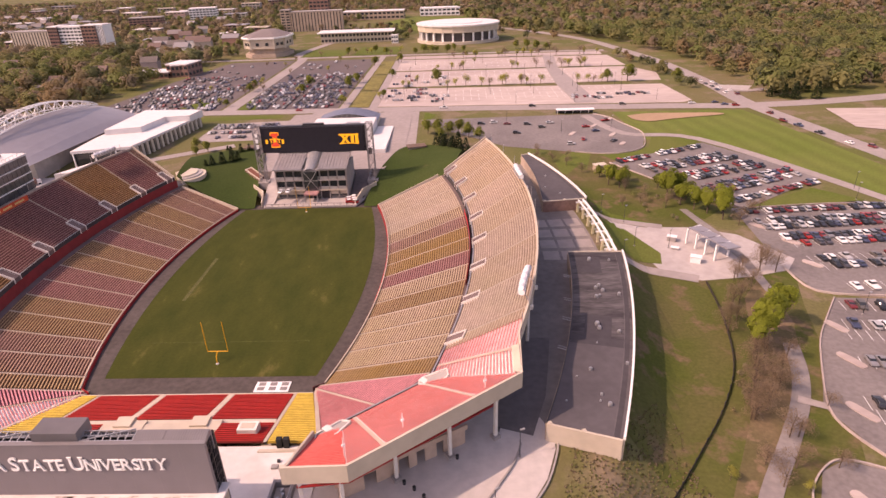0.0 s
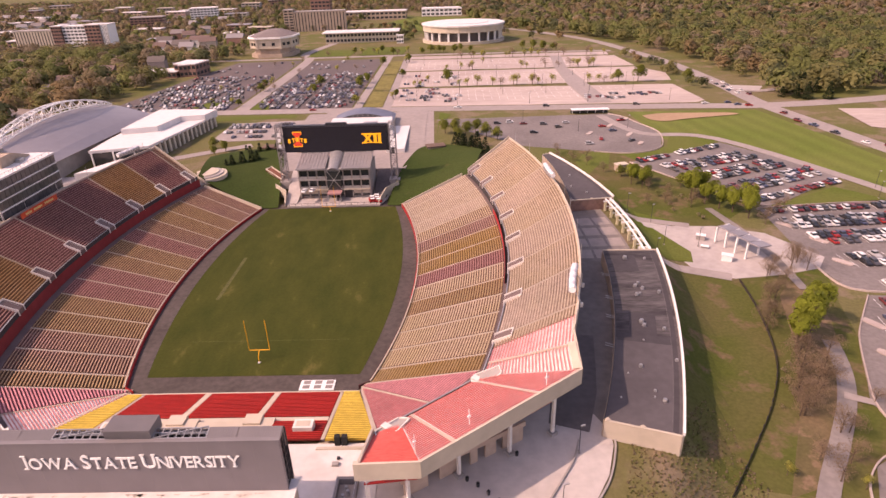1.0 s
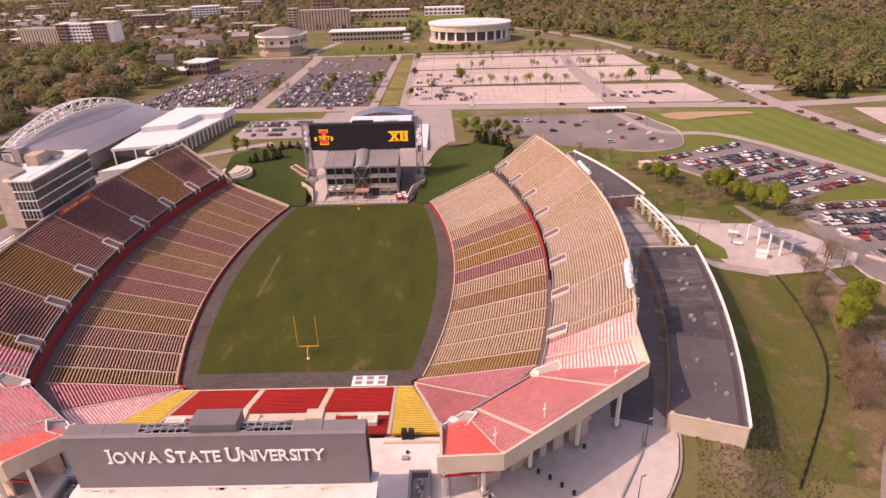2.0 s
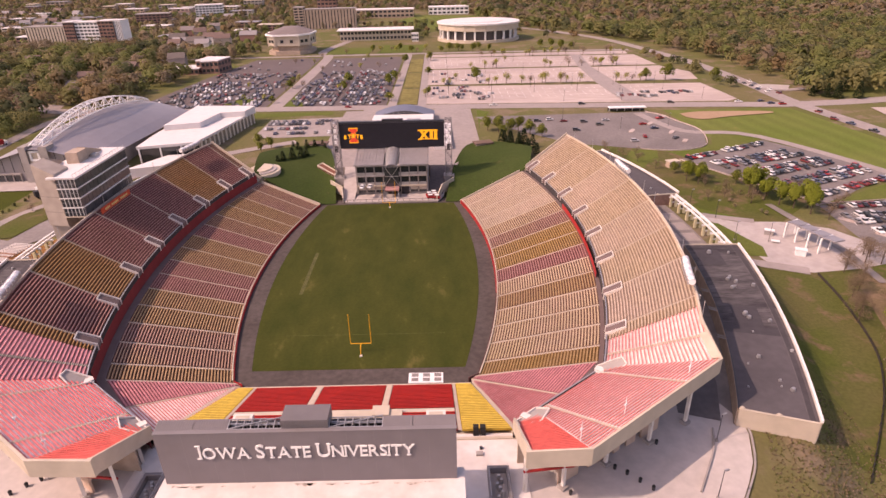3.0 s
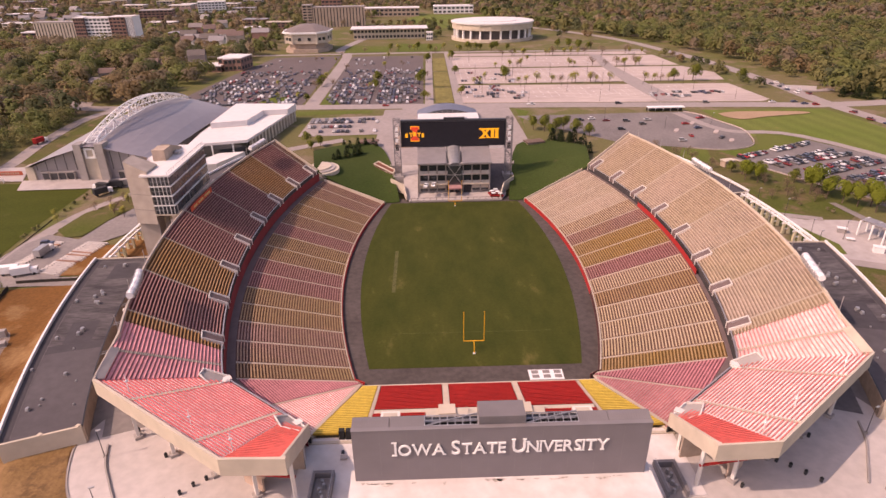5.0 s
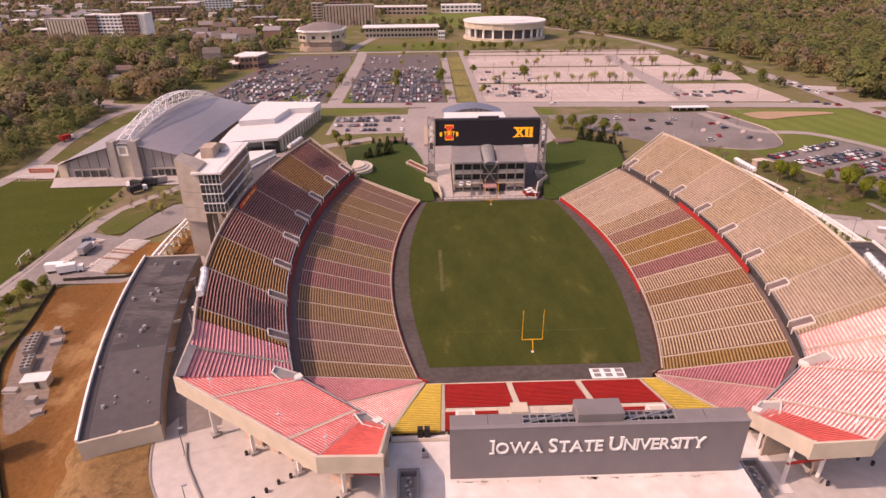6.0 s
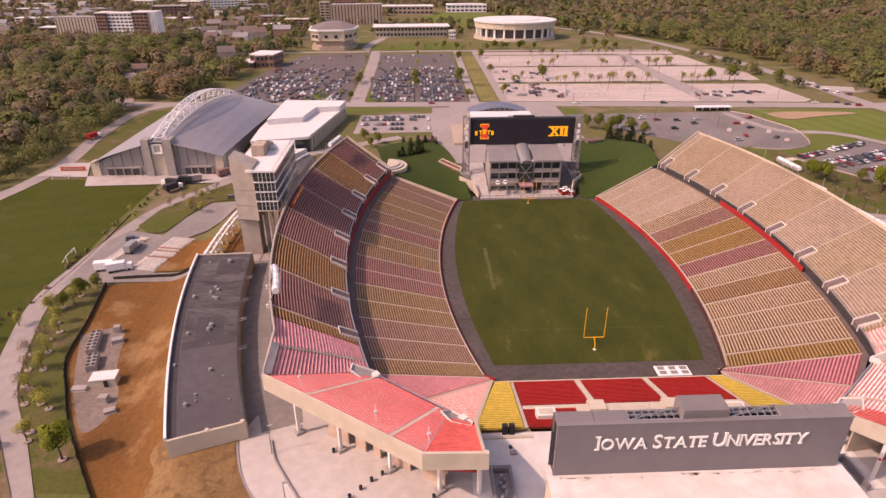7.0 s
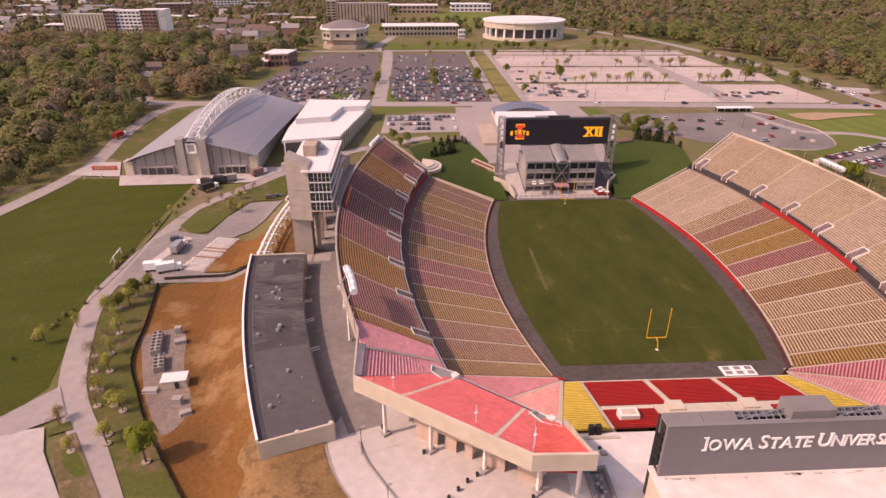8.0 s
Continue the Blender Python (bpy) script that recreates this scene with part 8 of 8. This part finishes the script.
for x, y, s in ((-50, 356, 1.0), (-17, 344, 1.1), (-55, 333, 0.7), (-130, 349, 0.7), (-33, 436, 0.7), (-119, 469, 0.7), (-86, 344, 0.8), (-84, 422, 0.7), (37, 361, 0.9), (54, 359, 1.2), (86, 452, 0.8), (169, 433, 0.8), (185, 431, 0.9), (173, 345, 0.9), (188, 344, 1.0), (203, 343, 1.4), (239, 337, 1.1), (248, 321, 0.8), (-105, 300, 0.7), (-120, 300, 0.7)):
    put_tree(T_OLIVE if s > 0.95 else rng.choice((T_THIN, T_BARE)), x, y, s, rng.uniform(0, 360))
for x, y, s in ((282, 276, 1.0), (295, 268, 1.5), (308, 266, 1.5), (290, 272, 1.2)):
    put_tree(T_CONE, x, y, s, rng.uniform(0, 360))


MULCH = mat("pale_mulch", (0.34, 0.27, 0.22), 0.95, 0.2, 2.0, 0.3)
for x, y in ((-159, -1), (-153, -15), (-149, -22), (-156, -8), (-158, 6), (-142, -24), (-141, -35), (-130, -41), (-161, 31), (-163, 24), (-157, 10), (-160, 15), (-145, -22), (-152, -8), (-142, -32), (-155, 0), (-151, -16), (-148, -37), (-158, 104), (-154, 110), (-150, 114), (-146, 118), (-149, 104)):
    n = 10
    ring_ = [(x + 1.0 * math.cos(2 * math.pi * i / n), y + 0.9 * math.sin(2 * math.pi * i / n)) for i in range(n)]
    setting("mulch_ring", Mesh().prism(ring_, ground_z(x, y) - 0.1, ground_z(x, y) + 0.5), MULCH, "pale mulch ring round a young tree", "ground")


def inside(p, poly):
    c = False
    for i in range(len(poly)):
        (x0, y0), (x1, y1) = poly[i], poly[i - 1]
        if (y0 > p[1]) != (y1 > p[1]) and p[0] < (x1 - x0) * (p[1] - y0) / (y1 - y0) + x0:
            c = not c
    return c


def wood(name, label, poly, spacing, n, size, h, seed, keep=1.0, avoid=(), bare=0.0, fresh=0.0):
    rg = random.Random(seed)
    shapes = [leaf_shell(rg, n, size, h * 0.47, h * 0.45, 7, 0.11, 0.96, 1.02, 0.24, 0.16) for i in range(10)]
    xs, ys = [p[0] for p in poly], [p[1] for p in poly]
    qs, ts, cs = [], [], []
    y = min(ys)
    while y < max(ys):
        x = min(xs)
        while x < max(xs):
            px, py = x + rg.uniform(-.45, .45) * spacing, y + rg.uniform(-.45, .45) * spacing
            if abs(px) < 110 + 0.86 * (py + 142) and inside((px, py), poly) and rg.random() < keep and not any(inside((px, py), a) for a in avoid):
                s = rg.uniform(0.7, 1.2)
                q = rg.choice(shapes) * s
                a = rg.uniform(0, 6.28)
                c, sn = math.cos(a), math.sin(a)
                q = np.stack([q[:, :, 0] * c - q[:, :, 1] * sn + px, q[:, :, 0] * sn + q[:, :, 1] * c + py, q[:, :, 2] + h * s * 0.52 + ground_z(px, py)], axis=2)
                qs.append(q)
                cs.append(np.repeat([[px, py, h * s * 0.40 + ground_z(px, py)]], n, axis=0))
                # drifts of one kind of tree
                v = noise.noise((px * 0.008, py * 0.008, 3.0)) * 6 + rg.uniform(-0.9, 0.9)
                t = TINTS[int(v + 9) % len(TINTS)] * rg.uniform(0.88, 1.12)
                if rg.random() < fresh:
                    t = TINTS[rg.choice((0, 1, 6, 9))] * rg.uniform(0.9, 1.1)
                # Bare grey-brown kinds; their share in far woods also stands in for haze.
                if rg.random() < bare:
                    t = TINTS[rg.choice((3, 4, 5))] * rg.uniform(0.9, 1.1)
                ts.append(np.repeat(t[None, :], n, axis=0))
            x += spacing
        y += spacing
    ob = new(name, crown_mesh(name, np.concatenate(qs), np.concatenate(ts), np.concatenate(cs)))
    return tagged(ob, label, "woodland", kind="stuff")


BLD = [[(-250, 425), (-172, 405), (-160, 440), (-174, 475), (-250, 480)], [(-464, 580), (-336, 580), (-336, 622), (-464, 622)], [(-285, 575), (-235, 560), (-225, 640), (-270, 640)], [(-180, 690), (-80, 690), (-80, 790), (-180, 790)]]
# lanes and a clearing in the west wood
CLEAR = [[(-222, 274), (-258, 279), (-290, 296), (-288, 308), (-254, 292), (-222, 288)], [(-268, 330), (-288, 352), (-304, 424), (-284, 430), (-262, 398), (-256, 350)], [(-330, 234), (-276, 220), (-276, 232), (-330, 246)]]
wood("woodland", "spring woodland in olive, yellow-green and brown", [(-290, 84), (-272, 118), (-262, 150), (-256, 200), (-244, 268), (-212, 290), (-200, 380), (-182, 500), (-172, 525), (-700, 525), (-560, 300), (-420, 60), (-300, 20), (-272, 70)], 11.5, 200, 1.6, 15.5, 31, 0.94, BLD + CLEAR, 0.3, 0.12)
wood("woodland", "spring woodland in olive, yellow-green and brown", [(282, 275), (284, 340), (280, 420), (270, 480), (250, 560), (215, 640), (196, 680), (420, 700), (640, 620), (560, 290), (420, 292), (330, 280)], 11.5, 190, 1.65, 15.5, 32, 0.94, (), 0.08, 0.5)
wood("woodland", "distant woodland canopy in brown and green", [(110, 760), (196, 690), (420, 700), (640, 620), (560, 290), (900, 300), (1500, 1300), (1500, 1700), (60, 1700), (70, 1000)], 15.5, 62, 3.4, 15, 33, 0.92, (), 0.3, 0.25)
wood("woodland", "trees between the campus buildings", [(-172, 525), (-700, 525), (-1200, 800), (-1700, 1700), (60, 1700), (60, 1080), (-20, 1070), (-90, 920), (-90, 860), (-190, 690), (-180, 600)], 14, 62, 2.6, 11.5, 34, 0.72, BLD, 0.5)
wood("woodland", "trees round the coliseum and halls", [(-180, 690), (10, 650), (20, 700), (120, 700), (150, 620), (200, 590), (170, 700), (90, 820), (-90, 820), (-180, 720)], 14, 90, 1.8, 9, 35, 0.5, [[(10, 580), (130, 580), (130, 690), (10, 690)]] + BLD)
wood("woodland", "bright yellow-green saplings beside the lane", [(-285, 60), (-262, 88), (-250, 112), (-239, 150), (-238, 196), (-236, 240), (-246, 262), (-256, 240), (-262, 190), (-275, 140), (-300, 98)], 6.6, 170, 0.75, 10.5, 45, 0.9, (), 0.0, 1.0)
wood("woodland", "scattered trees along the far road", [(236, 285), (248, 340), (240, 420), (232, 480), (222, 480), (228, 420), (236, 350)], 9, 170, 1.1, 8, 36, 0.5)
wood("woodland", "tall trees before the dormitories", [(-480, 480), (-300, 480), (-280, 545), (-310, 572), (-480, 572)], 9.5, 200, 1.6, 19, 39, 0.9)
wood("tussock_grass", "rough tussocky grass on the bank end", [(93, -44), (104, -43), (118, -42), (121, -52), (110, -62), (96, -74), (87, -63), (92, -50)], 0.75, 8, 0.30, 0.34, 40, 0.8, (), 0.6)
wood("tussock_grass", "rough tussocky grass along the bank", [(107, -36), (117, -26), (121, -34), (118, -44), (108, -44)], 0.8, 8, 0.30, 0.32, 41, 0.75, (), 0.5)
wood("tussock_grass", "dry tufts on the rough soil", [(-103, -44), (-94, -44), (-92, -52), (-87, -64), (-92, -80), (-110, -58)], 1.1, 8, 0.3, 0.32, 42, 0.5, (), 1.0)
wood("woodland", "brown thicket beside the path", [(140, -34), (149, -18), (152, -8), (146, -6), (140, -16), (134, -28)], 2.6, 60, 0.26, 2.2, 43, 0.5, (), 1.0)
wood("woodland", "shrubs along the edge of the pitch", [(-180, -2), (-174, 28), (-173, 60), (-171, 92), (-167, 126), (-170, 124), (-174, 92), (-176, 60), (-177, 28), (-183, -2)], 2.2, 60, 0.5, 1.5, 37, 0.40)
wood("woodland", "scrub and saplings on the drainage bank", [(140, 122), (150, 84), (163, 84), (172, 92), (164, 106), (156, 122), (146, 130)], 4.0, 90, 0.34, 2.8, 38, 0.32, (), 0.8)


# ---- small things ----
def lamp_post(x, y, h, z=None, label="tall dark lamp post with a small head"):
    z = ground_z(x, y) if z is None else z
    p = thing("lamp_post", label, "street lamp", (x, y, z), "lamp posts")
    part("pole", Mesh().tube((x, y, z - 0.2), (x, y, z + h), 0.10, 0.06, 6), DARKSTEEL, p)
    part("lamp_head", Mesh().obox(x + 0.4, y, 1.0, 0.4, z + h - 0.1, z + h + 0.1, 20), STEEL, p)
    part("base", Mesh().obox(x, y, 0.5, 0.5, z, z + 0.6), GREYCONC, p)


for sx in (1, -1):
    for x, y in ((82, -47), (76, -62)):
        lamp_post(sx * x, y, 7.5, 8.7)
for x, y in ((136, 82), (147, 60), (135, 62), (129, 92), (126, 44), (244, 112), (238, 100), (218, 30), (190, 14), (100, 228), (130, 205), (160, 210), (206, 276), (60, 278), (110, 277), (150, 276)):
    lamp_post(x, y, 8.0)
for i in range(24):
    lamp_post(30 + (i % 6) * 32, (310, 378, 452, 330)[i // 6], 10.0)


def wing_light(x, y, z):
    p = thing("wing_light", "slim pale light pole on the seating wing", "light pole", (x, y, z), "wing lights")
    part("pole", Mesh().tube((x, y, z - 1.5), (x, y, z + 4.6), 0.09, 0.07, 6), WHITE, p)
    part("lamp_head", Mesh().obox(x, y, 0.7, 0.3, z + 2.7, z + 3.0, 30), WHITE, p)


def litter_bin(x, y):
    b = thing("litter_bin", "round dark litter bin on the plaza", "litter bin", (x, y, 8.7), "litter bins")
    part("drum", Mesh().tube((x, y, 8.68), (x, y, 9.6), 0.32, 0.36, 10), DARKSTEEL, b)
    part("lid", Mesh().tube((x, y, 9.6), (x, y, 9.85), 0.38, 0.2, 10), RUBBER, b)


for sx in (1, -1):
    for x, y, z in ((59, -53.5, 22.0), (49, -60.5, 22.6), (75, -43.5, 23.0)):
        wing_light(sx * x, y, z)
    for x, y in ((69, -47.4), (58.4, -54.0), (60.5, -55.5), (62.5, -57.5), (64.5, -59.5), (48.2, -60.2), (78, -39.5)):
        litter_bin(sx * x, y)


def pad_equipment():
    for cx, cy, l, a in ((-143.5, 3.0, 10, -75), (-139.5, -6.5, 6.5, -72)):
        c = thing("chiller", "long grey cooling unit with rows of dark fans", "cooling unit", (cx, cy, 2.9), "cooling units")
        z = ground_z(cx, cy) + 0.35
        part("casing", Mesh().obox(cx, cy, l, 2.6, z, z + 1.9, a), GREYCONC, c)
        co, si = math.cos(radians(a)), math.sin(radians(a))
        n = int(l / 1.5)
        for i in range(n):
            for j in (-0.7, 0.7):
                u = -l / 2 + l * (i + 0.5) / n
                x, y = cx + co * u - si * j, cy + si * u + co * j
                part("fan", Mesh().tube((x, y, z + 1.9), (x, y, z + 2.05), 0.55, k=8), DARKWALL, c)
    s = thing("equipment_shed", "small white flat-roofed equipment shed on the paved pad", "shed", (-132.5, -14.5, 2.8))
    z = ground_z(-132.5, -14.5) + 0.3
    part("wall", Mesh().obox(-132.5, -14.5, 6.2, 3.6, z, z + 2.3, 8), CREAM, s)
    part("roof", Mesh().obox(-132.5, -14.5, 6.4, 3.9, z + 2.3, z + 2.55, 8), WHITEROOF, s)
    part("door", Mesh().obox(-131.5, -16.35, 1.0, 0.12, z, z + 2.1, 8), DARKSTEEL, s)
    for x, y, w, d, h, a in ((-129.5, -22, 2.2, 1.8, 1.8, 0), (-126.3, -26, 2.6, 1.6, 0.9, 25), (-139.5, 9, 1.8, 1.6, 2.2, 10), (-137.5, 4, 2, 3, 1.2, -70), (-138.0, -17.0, 3.6, 1.8, 0.7, 0)):
        b = thing("transformer_box", "grey electrical cabinet on the paved pad", "cabinet", (x, y, ground_z(x, y) + 0.3), "electrical cabinets")
        z = ground_z(x, y) + 0.3
        part("plinth", Mesh().obox(x, y, w + 0.3, d + 0.3, z, z + 0.15, a), CONCRETE, b)
        part("cabinet", Mesh().obox(x, y, w, d, z + 0.15, z + 0.15 + h, a), GREYCONC, b)


pad_equipment()


def stored_frames():
    rg = random.Random(6)
    for j, (xa, n) in enumerate(((-164.0, 17), (-152.6, 22))):
        for i in range(n):
            x0, y0 = xa + i * 0.30 + rg.uniform(-.3, .3), (55.0 if j == 0 else 48.5) + i * 1.12
            if j == 0 and 55 < y0 < 69:
                x0 -= 0.6
            z = ground_z(x0, y0) + 0.34
            b = thing("bleacher_frame", "stacked pale seating plank in the service yard", "bleacher plank", (x0, y0, z), "stored seating planks")
            a = -12 + rg.uniform(-2, 2)
            w = 4.4 if j == 0 else 9.2
            mt_ = RUSTY if rg.random() < 0.3 else PLANK
            for k in range(2):
                part("plank", Mesh().obox(x0 + w / 2, y0 - w * 0.1, w - 0.5 * k, 0.5, z + 0.35 * k, z + 0.18 + 0.35 * k, a), mt_, b)
            for u in (-w * 0.35, w * 0.35):
                part("trestle", Mesh().obox(x0 + w / 2 + u * 0.97, y0 - w * 0.1 - u * 0.2, 0.2, 0.75, z - 0.3, z + 0.36, a), DARKSTEEL, b)


PLANK = mat("weathered_aluminium_plank", (0.62, 0.56, 0.52), 0.6, 0.12, 1.5, 0.4)
RUSTY = mat("rust_stained_plank", (0.40, 0.22, 0.15), 0.8, 0.2, 1.5, 0.4)
stored_frames()


def box_truck(x, y, a, col, lift=0.34):
    z = ground_z(x, y) + lift
    t = thing("truck", "box truck parked on the paving", "truck", (x, y, z), "trucks")
    c, s = math.cos(radians(a)), math.sin(radians(a))
    part("box", Mesh().obox(x, y, 6.0, 2.5, z + 0.9, z + 3.5, a), col, t)
    part("cab", Mesh().obox(x + c * 4.2, y + s * 4.2, 2.0, 2.3, z + 0.5, z + 2.5, a), WHITE, t)
    part("windscreen", Mesh().obox(x + c * 5.1, y + s * 5.1, 0.3, 2.0, z + 1.5, z + 2.3, a), GLASS, t)
    for u in (-2.0, 4.0):
        for v in (-1.05, 1.05):
            p = Vector((x + c * u - s * v, y + s * u + c * v, z + 0.5))
            d = Vector((-s, c, 0)) * 0.18
            part("wheel", Mesh().tube(p - d, p + d, 0.5, k=8), RUBBER, t)


for x, y, a, c in ((-165, 127, 165, DARKSTEEL), (-156, 132, 200, GREYCONC), (-145, 139, 50, BRICK), (-163.5, 121, 50, DARKSTEEL), (-161, 48, 10, WHITE), (-156.5, 47, 20, WHITE), (-157.5, 62, 85, STEEL), (-235.5, 200, 72, REDWALL), (-160, 130, 185, DARKSTEEL)):
    box_truck(x, y, a, c)


def soccer_goal(x, y, a):
    z = ground_z(x, y) + 0.1
    g = thing("soccer_goal", "white framed soccer goal on the pitch edge", "goal", (x, y, z), "soccer goals")
    c, s = math.cos(radians(a)), math.sin(radians(a))
    p, q = Vector((x - c * 3.66, y - s * 3.66, z)), Vector((x + c * 3.66, y + s * 3.66, z))
    up, back = Vector((0, 0, 2.5)), Vector((-s, c, 0)) * 1.8
    part("crossbar", Mesh().tube(p + up, q + up, 0.16, k=6), WHITE, g)
    for e in (p, q):
        part("post", Mesh().tube(e, e + up, 0.16, k=6), WHITE, g)
        part("stay", Mesh().tube(e + up, e + back, 0.08, k=5), WHITE, g)


soccer_goal(-177.5, 58, 95)
soccer_goal(-222.5, 138.5, 8)


def fire_trucklike(x, y, z, a):
    v = thing("red_cart", "red utility cart parked on the yard", "cart", (x, y, z), "utility carts")
    part("body", Mesh().obox(x, y, 3.2, 1.7, z + 0.35, z + 1.1, a), REDWALL, v)
    part("roof", Mesh().obox(x, y, 2.0, 1.6, z + 1.8, z + 1.95, a), WHITE, v)
    for u in (-0.9, 0.9):
        part("post", Mesh().obox(x + u * math.cos(radians(a)), y + u * math.sin(radians(a)), 0.1, 1.4, z + 1.1, z + 1.8, a), DARKSTEEL, v)
        part("wheel", Mesh().obox(x + u * math.cos(radians(a)), y + u * math.sin(radians(a)), 0.5, 1.75, z, z + 0.5, a), RUBBER, v)


for x, y, a in ((18.5, 119.5, 10), (20.5, 121.5, 5), (18.0, 122.5, 20), (21.5, 119.0, 0), (20.0, 124.5, 0)):
    fire_trucklike(x, y, 1.0, a)
